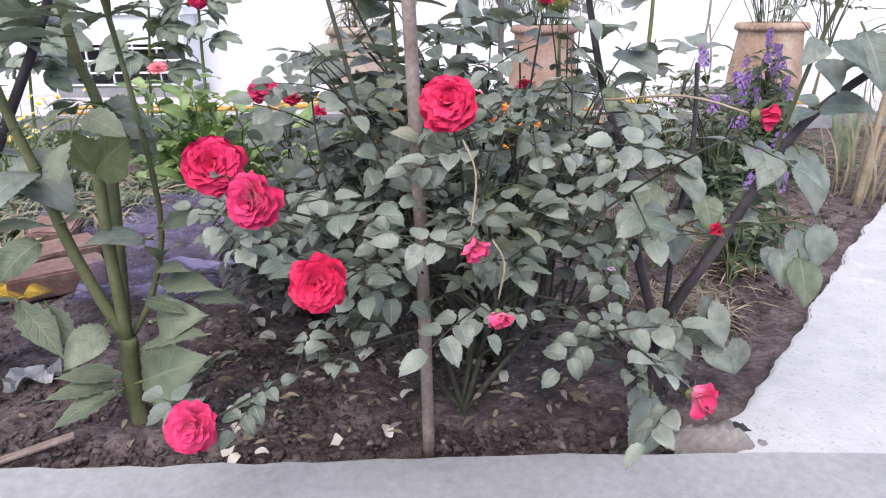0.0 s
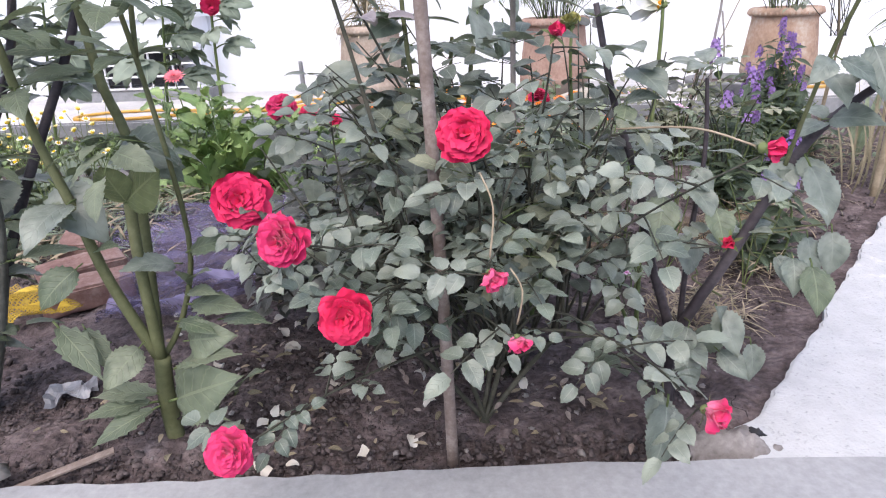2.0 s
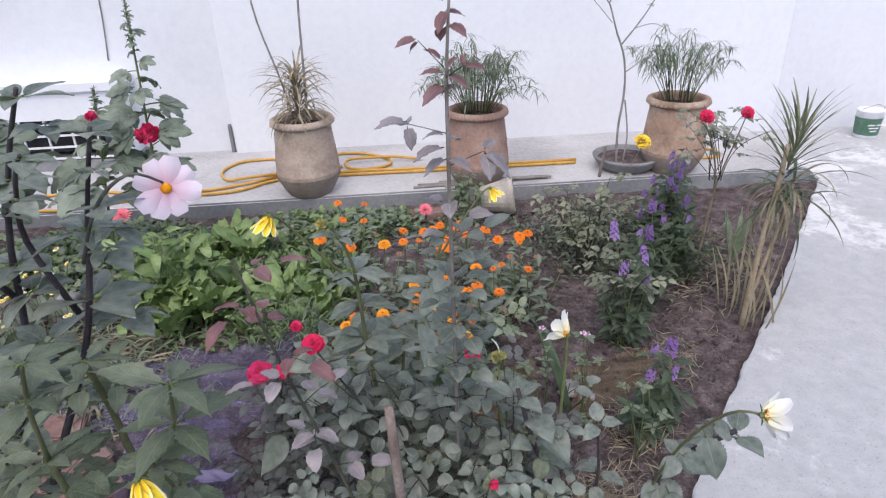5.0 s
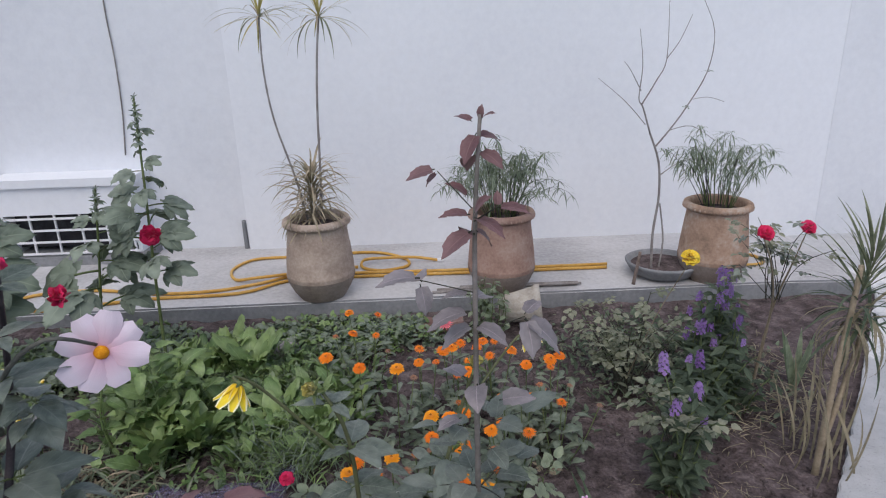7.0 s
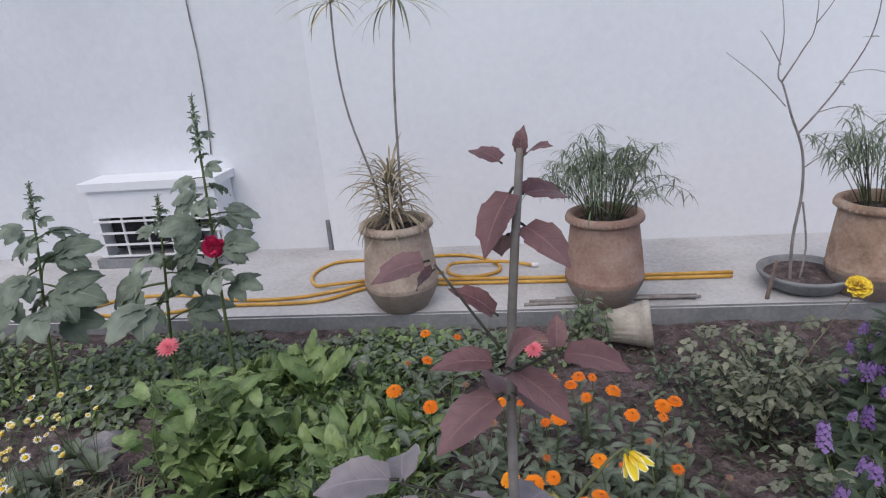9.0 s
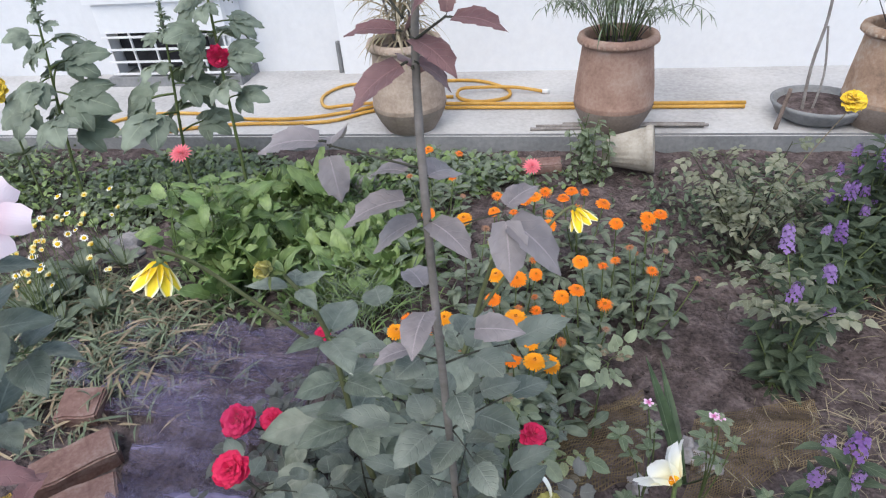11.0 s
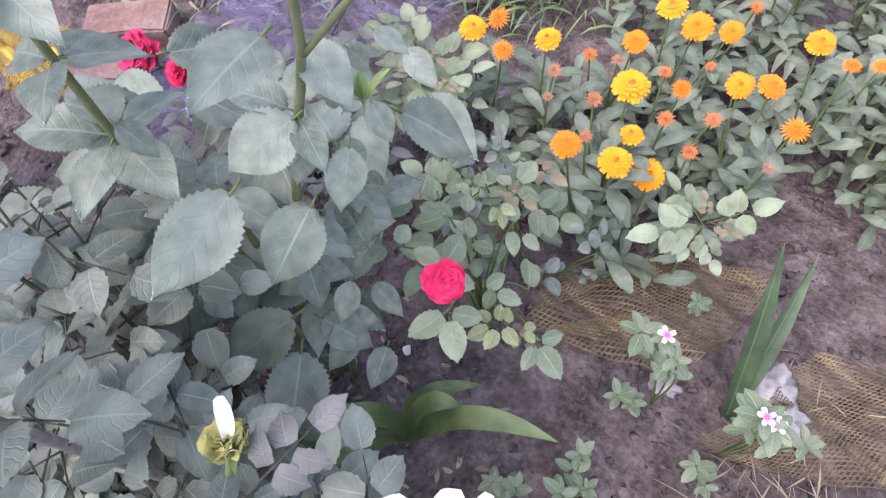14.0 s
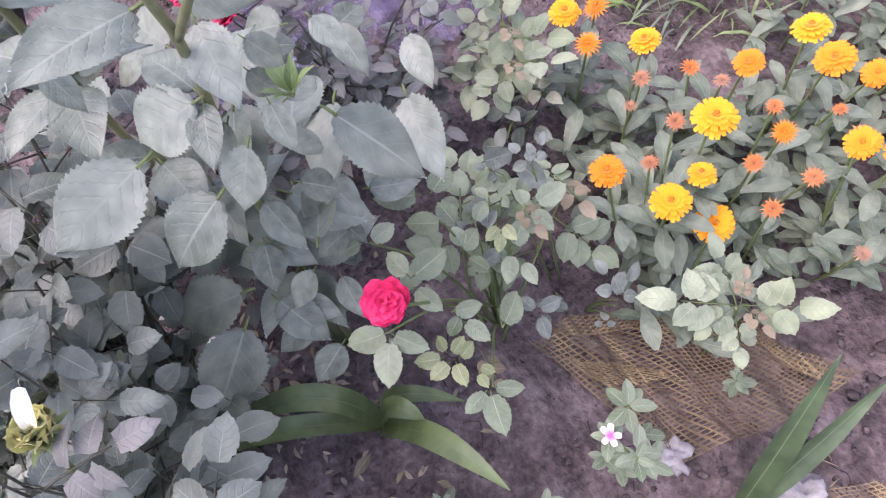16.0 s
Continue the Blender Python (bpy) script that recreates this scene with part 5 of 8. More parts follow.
for k, row in enumerate([
    (0.401, 1.06, 0.454, 0.379, 1, 0.384), (0.481, 1.06, 0.428, 0.487, 1, 0.378), (0.642, 1.04, 0.333, 0.644, 0.98, 0.26),
    (0.34, 1.1, 0.59, 0.323, 1.05, 0.557)]):
    set_leaf(D3, GREEN_BIG, BIG_SPAN, row, (-0.1, -0.8, 0.4), k)
rosette(D3, CORNER_LEAVES, (0.29, 1.14, 0.72), 4, 0.3, 0.45, 0.5)
for p, n, s in [((0.56, 1.1, 0.36), 3, 0.45), ((0.66, 1.09, 0.55), 4, 0.45), ((0.72, 1.08, 0.61), 4, 0.45), ((0.36, 1.15, 0.50), 3, 0.4), ((0.48, 1.12, 0.50), 3, 0.4)]:
    rosette(D3, CORNER_LEAVES, p, n, 0.1, s, rnd.uniform(0, 6))
rosette(D3, CORNER_LEAVES, (0.47, 1.12, 0.64), 3, 0.3, 0.45, 1.5)
rosette(D3, CORNER_LEAVES, (0.76, 1.07, 0.63), 3, 0.3, 0.5, 2.5)
bloom(D3, DAHLIA_CUP, (0.652, 0.852, 0.885), (0.95, -0.05, -0.1), 0.74, 0.3, "flower", DAHLIA_EYE, CALYX, "white flower seen from behind")
DAHLIA_BUD = rose_mesh("dahlia_bud", SPENT_PETAL, 0.036, ((5, 0.9, 1.2), (4, 0.8, 1.4), (3, 0.5, 1.5)), 19)
SPENT_HEAD = rose_mesh("spent_head", SPENT_PETAL, 0.045, ((6, 0.9, 0.7), (6, 0.8, 1.1), (5, 0.7, 1.35), (4, 0.4, 1.5)), 17)
D5 = thing("dahlia", 0.45, 1.34, 0, "slender dahlia with one open white flower", "dahlia", "dahlias")
stalk(D5, [(0.45, 1.34, -0.03), (0.44, 1.33, 0.35), (0.45, 1.34, 0.65), (0.452, 1.35, 0.728)], 0.0055, 0.003, GREEN_STEM)
rosette(D5, LANCE_LEAVES, (0.44, 1.33, 0.30), 3, 0.9, 0.6, 2.5)
bloom(D5, DAHLIA_CUP, (0.452, 1.35, 0.728), (-0.7, 0.58, 0.38), 0.90, 0.2, "flower", DAHLIA_EYE, CALYX, "open white flower")

stalk(D5, [(0.44, 1.33, 0.02), (0.33, 1.24, 0.30), (0.275, 1.25, 0.55), (0.274, 1.30, 0.70)], 0.0045, 0.0028, GREEN_STEM)
spent = bloom(D5, SPENT_HEAD, (0.274, 1.302, 0.700), (-0.1, 0.1, 0.9), 0.9, 0.3, "spent_flower", None, CALYX, "spent green and yellow flower head")
part("last_petal", BIG_PETAL, D5, aim((0.274, 1.305, 0.715), (-0.1, 0.4, 0.9), (0.5, 0, 0.3), 0, 1.0), "one clinging white petal")

# ---------------------------------------------------------------- broad-leaved dahlia in the middle
D4 = thing("dahlia", 0.04, 1.47, 0, "dahlia with broad grey-green leaves and yellow flowers", "dahlia", "dahlias")
stalk(D4, [(0.03, 1.46, -0.03), (-0.02, 1.43, 0.40), (-0.047, 1.414, 0.652), (-0.063, 1.413, 0.92), (-0.10, 1.398, 1.035)], 0.0075, 0.003, OLIVE_STEM)
stalk(D4, [(0.05, 1.48, -0.03), (0.07, 1.50, 0.40), (0.085, 1.51, 0.63), (0.145, 1.542, 0.863), (0.184, 1.523, 1.005)], 0.0075, 0.003, OLIVE_STEM)
stalk(D4, [(0.145, 1.542, 0.855), (0.20, 1.575, 0.93), (0.27, 1.605, 1.012), (0.298, 1.615, 1.03)], 0.0034, 0.0022, OLIVE_STEM)
stalk(D4, [(-0.06, 1.413, 0.87), (-0.13, 1.39, 0.97), (-0.2, 1.36, 1.075), (-0.23, 1.335, 1.11), (-0.218, 1.32, 1.105)], 0.0034, 0.0022, OLIVE_STEM)
stalk(D4, [(0.04, 1.47, 0.02), (0.03, 1.46, 0.45), (0.045, 1.449, 0.68)], 0.007, 0.004, OLIVE_STEM)
for k, row in enumerate([
    (0.118, 1.538, 0.87, 0.153, 1.444, 0.888), (0.118, 1.557, 0.85, 0.179, 1.552, 0.814), (0.15, 1.609, 0.743, 0.214, 1.665, 0.668),
    (0.11, 1.633, 0.8, 0.144, 1.647, 0.78), (0.132, 1.532, 0.79, 0.096, 1.454, 0.745), (0.17, 1.547, 0.77, 0.184, 1.507, 0.707),
    (0.064, 1.53, 0.56, 0.116, 1.612, 0.49), (0.153, 1.505, 0.71, 0.161, 1.418, 0.652), (0.099, 1.464, 0.73, 0.104, 1.334, 0.681),
    (0.085, 1.487, 0.52, 0.124, 1.464, 0.46), (0.13, 1.42, 0.45, 0.195, 1.318, 0.377), (0.117, 1.446, 0.48, 0.066, 1.319, 0.42),
    (0.112, 1.454, 0.44, 0.178, 1.486, 0.373), (-0.068, 1.472, 0.72, -0.11, 1.37, 0.7)]):
    set_leaf(D4, BIG_LEAVES, BIG_SPAN, row, (0.5, -0.1, 0.85), k)
for k, row in enumerate([
    (0.148, 1.578, 0.84, 0.152, 1.598, 0.8), (0.143, 1.556, 0.66, 0.151, 1.595, 0.62), (-0.273, 1.337, 0.5, -0.313, 1.228, 0.47),
    (0.171, 1.574, 0.8, 0.196, 1.572, 0.76), (-0.117, 1.412, 0.5, -0.029, 1.411, 0.47), (0.125, 1.523, 0.47, 0.142, 1.47, 0.43),
    (0.078, 1.618, 0.5, 0.089, 1.689, 0.47), (0.094, 1.299, 0.36, 0.087, 1.224, 0.33), (-0.223, 1.212, 0.45, -0.205, 1.132, 0.42),
    (-0.058, 1.679, 0.62, -0.098, 1.731, 0.6)]):
    set_leaf(D4, BIG_LEAVES, BIG_SPAN, row, (0.5, -0.1, 0.85), k)
for k, row in enumerate([
    (0.107, 1.536, 0.74, 0.097, 1.494, 0.71), (0.111, 1.537, 0.74, 0.116, 1.504, 0.69), (-0.005, 1.414, 0.78, 0.027, 1.426, 0.74),
    (-0.186, 1.469, 0.6, -0.199, 1.41, 0.57), (-0.144, 1.503, 0.62, -0.27, 1.46, 0.6), (0.074, 1.51, 0.58, 0.134, 1.525, 0.53),
    (0.112, 1.569, 0.78, 0.114, 1.58, 0.75), (0.106, 1.583, 0.72, 0.074, 1.625, 0.7), (0.098, 1.571, 0.68, 0.114, 1.596, 0.64),
    (0.073, 1.595, 0.52, 0.073, 1.514, 0.47), (0.073, 1.487, 0.5, 0.119, 1.522, 0.46), (-0.128, 1.413, 0.6, -0.225, 1.341, 0.57),
    (-0.068, 1.394, 0.55, -0.125, 1.298, 0.52), (0.058, 1.571, 0.45, 0.097, 1.592, 0.41)]):
    set_leaf(D4, BIG_LEAVES, BIG_SPAN, row, (0.45, -0.15, 0.85), k + 1)
for k, row in enumerate([
    (-0.03, 1.674, 0.66, 0.036, 1.68, 0.63), (-0.065, 1.58, 0.66, 0.028, 1.577, 0.63), (-0.114, 1.514, 0.66, -0.037, 1.548, 0.63),
    (0.066, 1.637, 0.66, 0.144, 1.573, 0.63), (0.011, 1.541, 0.66, 0.099, 1.501, 0.63), (-0.11, 1.531, 0.55, -0.005, 1.518, 0.52),
    (0.055, 1.548, 0.55, 0.128, 1.538, 0.52), (-0.01, 1.465, 0.55, 0.08, 1.464, 0.52), (-0.189, 1.526, 0.66, -0.155, 1.621, 0.63),
    (0.1, 1.698, 0.66, 0.197, 1.681, 0.63), (-0.102, 1.786, 0.66, -0.157, 1.908, 0.63), (0.091, 1.576, 0.66, -0.021, 1.615, 0.63),
    (0.153, 1.54, 0.55, 0.058, 1.575, 0.52), (-0.109, 1.446, 0.55, -0.033, 1.451, 0.52), (-0.052, 1.632, 0.66, -0.109, 1.577, 0.63),
    (0.032, 1.735, 0.66, 0.093, 1.729, 0.63), (0.017, 1.588, 0.55, -0.061, 1.58, 0.52), (0.013, 1.502, 0.55, -0.079, 1.512, 0.52)]):
    set_leaf(D4, BIG_LEAVES, BIG_SPAN, row, (0.2, -0.3, 0.9), k + 2)
for k, row in enumerate([
    (0.065, 1.581, 0.56, 0.126, 1.601, 0.52), (0.061, 1.619, 0.58, 0.072, 1.568, 0.54), (0.119, 1.586, 0.5, 0.115, 1.528, 0.47),
    (0.078, 1.661, 0.46, 0.017, 1.634, 0.45), (0.117, 1.477, 0.42, 0.165, 1.513, 0.39), (0.125, 1.542, 0.43, 0.186, 1.54, 0.4),
    (0.151, 1.487, 0.4, 0.158, 1.422, 0.37), (0.191, 1.506, 0.38, 0.215, 1.444, 0.35), (0.099, 1.499, 0.5, 0.07, 1.436, 0.47)]):
    set_leaf(D4, BIG_LEAVES, BIG_SPAN, row, (0.4, -0.15, 0.9), k)
for p, n, s in [((-0.063, 1.413, 0.91), 4, 0.6), ((-0.09, 1.40, 1.01), 4, 0.4), ((-0.05, 1.414, 0.72), 5, 0.75), ((-0.055, 1.413, 0.82), 4, 0.65), ((0.045, 1.449, 0.67), 4, 0.55), ((0.12, 1.53, 0.78), 3, 0.55), ((-0.02, 1.43, 0.45), 5, 0.9), ((0.07, 1.50, 0.40), 4, 0.8)]:
    rosette(D4, BIG_LEAVES, p, n, 0.0, s, rnd.uniform(0, 6))
rosette(D4, YOUNG_ONE, (0.136, 1.593, 0.75), 6, 1.4, 0.7)
rosette(D4, YOUNG_ONE, (-0.10, 1.398, 1.03), 5, 1.4, 0.6)
rosette(D4, YOUNG_ONE, (0.184, 1.523, 1.0), 5, 0.8, 0.5)
bloom(D4, DAHLIA_Y, (-0.218, 1.32, 1.105), (-0.35, -0.1, -0.8), 0.68, 0, "flower", None, CALYX, "drooping pale yellow flower")
bloom(D4, DAHLIA_Y, (0.298, 1.612, 1.025), (0.45, -0.1, -0.8), 0.56, 0, "flower", None, CALYX, "drooping pale yellow flower")
bloom(D4, DAHLIA_BUD, (0.184, 1.523, 1.008), (0.1, -0.3, 0.9), 1.0, 0, "flower_bud", None, CALYX, "closed green and yellow bud")
bloom(D4, DAHLIA_BUD, (-0.115, 1.39, 1.045), (-0.4, -0.5, 0.5), 1.0, 0, "flower_bud", None, CALYX, "closed green and yellow bud")

# ---------------------------------------------------------------- tall rose shoot and its bush
R2 = thing("rose_bush", 0.17, 1.24, 0, "rose bush with large dusty leaves and a tall wine-leaved shoot", "rose bush", "rose bushes")
SHOOT = [(0.165, 1.215, -0.03), (0.162, 1.208, 0.5), (0.16, 1.20, 0.964), (0.159, 1.197, 1.237), (0.161, 1.206, 1.401), (0.172, 1.238, 1.533)]
stalk(R2, SHOOT, 0.0058, 0.0026, SHOOT_STEM, "cane")
whorls = [(0.68, 4, GREY_ROSE), (0.78, 4, GREY_ROSE), (0.88, 4, GREY_ROSE), (0.98, 3, GREY_ROSE), (1.08, 2, GREY_ROSE)]
for j, (z, n, kinds) in enumerate(whorls):
    for k in range(n):
        w = 2.4 * j + 6.283 * k / n + rnd.uniform(-0.3, 0.3)
        part("leaf", kinds[k % 2], R2, aim((0.163, 1.20, z), (math.cos(w), math.sin(w), 0.3 if z < 1.45 else 1.2), (0, 0, 1), rnd.uniform(-0.2, 0.2), (0.86 if z < 1.4 else 0.6 if z < 1.47 else 0.4) * rnd.uniform(0.8, 1.15)), "wine-red young leaf" if kinds is BIG_WINE else "")
for j, row in enumerate([
    (0.161, 1.234, 1.525, 0.14, 1.252, 1.536), (0.172, 1.238, 1.528, 0.173, 1.234, 1.546), (0.174, 1.238, 1.528, 0.188, 1.224, 1.54), (0.167, 1.234, 1.51, 0.145, 1.206, 1.481),
    (0.169, 1.234, 1.505, 0.204, 1.261, 1.503), (0.17, 1.234, 1.487, 0.199, 1.206, 1.474), (0.163, 1.224, 1.483, 0.154, 1.27, 1.464), (0.154, 1.224, 1.428, 0.128, 1.224, 1.452),
    (0.111, 1.234, 1.464, 0.072, 1.224, 1.459), (0.114, 1.234, 1.458, 0.094, 1.243, 1.442), (0.189, 1.188, 1.422, 0.19, 1.197, 1.442), (0.189, 1.188, 1.421, 0.231, 1.179, 1.421),
    (0.154, 1.197, 1.41, 0.115, 1.188, 1.418), (0.159, 1.197, 1.41, 0.173, 1.179, 1.442), (0.159, 1.197, 1.406, 0.198, 1.17, 1.394), (0.156, 1.197, 1.388, 0.113, 1.17, 1.369), (0.161, 1.197, 1.388, 0.19, 1.215, 1.364), (0.159, 1.197, 1.383, 0.154, 1.261, 1.373)]):
    a, c = Vector(row[:3]), Vector(row[3:])
    part("leaf", WINE_ONE[j % 2], R2, aim(a, c - a, (0, -0.35, 0.9), rnd.uniform(-0.3, 0.3), (c - a).length / 0.072), "wine-red young leaf")
for j, row in enumerate([
    (0.085, 1.188, 1.328, 0.018, 1.179, 1.333), (0.085, 1.188, 1.32, 0.096, 1.17, 1.273), (0.087, 1.188, 1.323, 0.072, 1.252, 1.319), (0.151, 1.188, 1.301, 0.104, 1.206, 1.299),
    (0.151, 1.188, 1.277, 0.081, 1.17, 1.269), (0.225, 1.188, 1.262, 0.29, 1.17, 1.219), (0.225, 1.188, 1.269, 0.256, 1.215, 1.287), (0.227, 1.188, 1.264, 0.236, 1.143, 1.219), (0.159, 1.197, 1.252, 0.209, 1.161, 1.242), (0.156, 1.197, 1.252, 0.099, 1.179, 1.232), (0.159, 1.197, 1.292, 0.19, 1.252, 1.282)]):
    a, c = Vector(row[:3]), Vector(row[3:])
    part("leaf", MAUVE_ONE[j % 2], R2, aim(a, c - a, (0, -0.35, 0.9), rnd.uniform(-0.3, 0.3), 0.85 * (c - a).length / 0.072), "dusty mauve leaf")
for a, c in (((0.156, 1.197, 1.419), (0.114, 1.234, 1.461)), ((0.159, 1.197, 1.401), (0.189, 1.188, 1.422)), ((0.156, 1.197, 1.301), (0.085, 1.188, 1.325)), ((0.158, 1.197, 1.237), (0.226, 1.188, 1.266))):
    stalk(R2, [a, tuple(0.5 * (u + v) for u, v in zip(a, c)), c], 0.0012, 0.0009, ROSE_STEM, "leaf_stalk", 4)
grow(R2, ROSE_STEM, GREY_ROSE, cloud(rnd, (0.09, 1.21, 0.46), (0.26, 0.14, 0.15), 18), (0.16, 1.22, 0), 5, 0.5, 0.85, 0.0045, 0.0014, seed=12)
grow(R2, ROSE_STEM, GREY_ROSE, cloud(rnd, (-0.02, 1.28, 0.60), (0.24, 0.15, 0.14), 16), (0.12, 1.24, 0.2), 4, 0.6, 0.85, 0.0035, 0.0013, seed=13)
for row in [(0.05, 1.23, 0.61, 0.09, 1.32, 0.60), (0.10, 1.23, 0.62, 0.19, 1.30, 0.59), (0.0, 1.22, 0.58, -0.10, 1.20, 0.56), (0.12, 1.24, 0.60, 0.15, 1.14, 0.56)]:
    set_leaf(R2, GREY_ROSE, 0.13, row)
for k, row in enumerate([(-0.015, 1.206, 0.5, -0.022, 1.106, 0.45), (-0.029, 1.277, 0.5, -0.023, 1.191, 0.45), (0.099, 1.233, 0.6, 0.150, 1.28, 0.55), (-0.016, 1.303, 0.45, -0.021, 1.23, 0.4),
                         (0.026, 1.285, 0.4, 0.025, 1.211, 0.35), (0.011, 1.199, 0.35, 0.012, 1.12, 0.3), (-0.06, 1.22, 0.55, -0.13, 1.18, 0.5), (0.06, 1.15, 0.52, 0.05, 1.07, 0.47), (-0.07, 1.28, 0.46, -0.15, 1.26, 0.42)]):
    set_leaf(R2, ROSE_ONE, 0.078, row, (0.1, -0.2, 0.95), k)
for k in range(16):
    w, z = 2.4 * k, 0.86 + 0.021 * k
    part("leaf", (MAUVE_ONE if k > 11 else ROSE_ONE)[k % 2], R2, aim((0.162 + 0.03 * math.cos(w), 1.20 + 0.03 * math.sin(w), z), (math.cos(w), math.sin(w), rnd.uniform(-0.2, 0.4)), (0, -0.2, 1), rnd.uniform(-0.3, 0.3), rnd.uniform(0.55, 0.8)))
stalk(R2, [(0.16, 1.25, 0.1), (0.0, 1.26, 0.5), (-0.147, 1.225, 0.825)], 0.004, 0.002, ROSE_STEM, "cane", 6)
rosette(R2, GREY_ROSE, (-0.13, 1.23, 0.78), 4, 0.0, 0.7)
bloom(R2, ROSE_A[1], (-0.147, 1.22, 0.837), (0.1, -0.4, 0.8), 0.48, 0, "rose_bloom", None, CALYX)

# ---------------------------------------------------------------- rose bush behind the netting
R3 = thing("rose_bush", -0.34, 1.72, 0, "small rose bush with pink and red blooms", "rose bush", "rose bushes")
R3_BLOOMS = [((-0.374, 1.553, 0.523), 3, 0.72), ((-0.315, 1.58, 0.505), 0, 0.5), ((-0.34, 1.95, 0.42), 2, 0.42)]
grow(R3, ROSE_STEM, DULL_ROSE + GREY_ROSE[:1], [(p[0], p[1], p[2] - 0.012) for p, *_ in R3_BLOOMS] + cloud(rnd, (-0.30, 1.74, 0.28), (0.2, 0.2, 0.15), 9), (-0.32, 1.74, 0), 6, 0.35, 0.95, 0.004, 0.0014, seed=14)
for p, kind, s in R3_BLOOMS:
    bloom(R3, (ROSE_A + ROSE_P)[kind], p, (0.1, -0.5, 0.7), s, rnd.uniform(0, 6), "rose_bloom", None, CALYX)

grow(R3, ROSE_STEM, DULL_ROSE, cloud(rnd, (-0.26, 1.36, 0.28), (0.26, 0.22, 0.16), 24), (-0.28, 1.45, 0), 5, 0.35, 0.9, 0.0035, 0.0013, seed=71)
# ---------------------------------------------------------------- pale rose bush before the marigolds
R4 = thing("rose_bush", 0.16, 1.74, 0, "low rose bush with pale green leaves and one crimson bloom", "rose bush", "rose bushes")
for k, row in enumerate([
    (0.133, 1.693, 0.42, 0.097, 1.645, 0.41), (0.199, 1.614, 0.46, 0.183, 1.679, 0.45), (0.197, 1.615, 0.46, 0.147, 1.605, 0.46),
    (0.254, 1.563, 0.48, 0.235, 1.505, 0.46), (0.256, 1.563, 0.48, 0.294, 1.593, 0.46), (0.26, 1.56, 0.48, 0.305, 1.526, 0.45),
    (0.248, 1.64, 0.42, 0.259, 1.682, 0.41), (0.257, 1.647, 0.42, 0.269, 1.62, 0.4), (0.262, 1.647, 0.41, 0.301, 1.666, 0.4),
    (0.292, 1.686, 0.4, 0.255, 1.736, 0.39), (0.202, 1.614, 0.44, 0.245, 1.631, 0.42), (0.121, 1.586, 0.46, 0.115, 1.55, 0.45),
    (0.128, 1.594, 0.46, 0.114, 1.638, 0.45), (0.165, 1.814, 0.4, 0.162, 1.874, 0.4), (0.17, 1.808, 0.4, 0.211, 1.818, 0.39),
    (0.16, 1.803, 0.4, 0.123, 1.816, 0.39), (0.202, 1.754, 0.38, 0.237, 1.727, 0.37), (0.221, 1.76, 0.38, 0.258, 1.76, 0.37),
    (0.203, 1.758, 0.39, 0.168, 1.797, 0.39), (0.161, 1.703, 0.38, 0.118, 1.709, 0.38), (0.163, 1.697, 0.38, 0.139, 1.742, 0.37),
    (0.203, 1.721, 0.36, 0.165, 1.703, 0.36), (0.06, 1.705, 0.38, 0.026, 1.761, 0.37), (0.066, 1.691, 0.4, 0.037, 1.626, 0.41),
    (0.101, 1.778, 0.36, 0.072, 1.77, 0.36), (0.103, 1.791, 0.36, 0.098, 1.823, 0.36), (0.121, 1.715, 0.37, 0.065, 1.71, 0.37),
    (0.126, 1.74, 0.36, 0.099, 1.776, 0.36), (0.351, 1.632, 0.4, 0.407, 1.619, 0.38), (0.349, 1.629, 0.4, 0.36, 1.59, 0.39),
    (0.349, 1.637, 0.4, 0.372, 1.672, 0.39)]):
    set_leaf(R4, PALE_ONE, 0.075, row, (0.45, -0.15, 0.85), k)
    if k % 3 == 0:
        stalk(R4, [(0.16, 1.74, 0.0), (0.08 + 0.5 * row[0], 0.87 + 0.5 * row[1], 0.7 * row[2]), row[:3]], 0.003, 0.0014, GREEN_STEM, "cane", 5)
for k, row in enumerate([
    (0.294, 1.603, 0.42, 0.28, 1.566, 0.42), (0.29, 1.609, 0.42, 0.263, 1.609, 0.42), (0.296, 1.613, 0.42, 0.282, 1.64, 0.42),
    (0.302, 1.607, 0.42, 0.307, 1.573, 0.41), (0.305, 1.613, 0.42, 0.338, 1.608, 0.41), (0.304, 1.618, 0.42, 0.292, 1.648, 0.41),
    (0.328, 1.63, 0.41, 0.35, 1.631, 0.4), (0.178, 1.753, 0.42, 0.187, 1.725, 0.42), (0.178, 1.757, 0.42, 0.208, 1.76, 0.42),
    (0.185, 1.75, 0.42, 0.208, 1.733, 0.41), (0.322, 1.635, 0.41, 0.338, 1.65, 0.4)]):
    set_leaf(R4, YOUNG_PALE, 0.075, row, (0.45, -0.15, 0.85), k)
for k, row in enumerate([
    (0.276, 1.749, 0.34, 0.282, 1.787, 0.34), (0.277, 1.745, 0.34, 0.246, 1.736, 0.34), (0.285, 1.746, 0.34, 0.318, 1.739, 0.33),
    (0.042, 1.799, 0.36, 0.054, 1.853, 0.36), (0.07, 1.846, 0.36, 0.129, 1.86, 0.35), (0.161, 1.723, 0.3, 0.156, 1.766, 0.3),
    (0.084, 1.517, 0.4, 0.122, 1.476, 0.38), (0.107, 1.571, 0.38, 0.058, 1.558, 0.38), (0.108, 1.556, 0.36, 0.135, 1.501, 0.34)]):
    set_leaf(R4, ROSE_ONE, 0.078, row, (0.45, -0.15, 0.85), k)
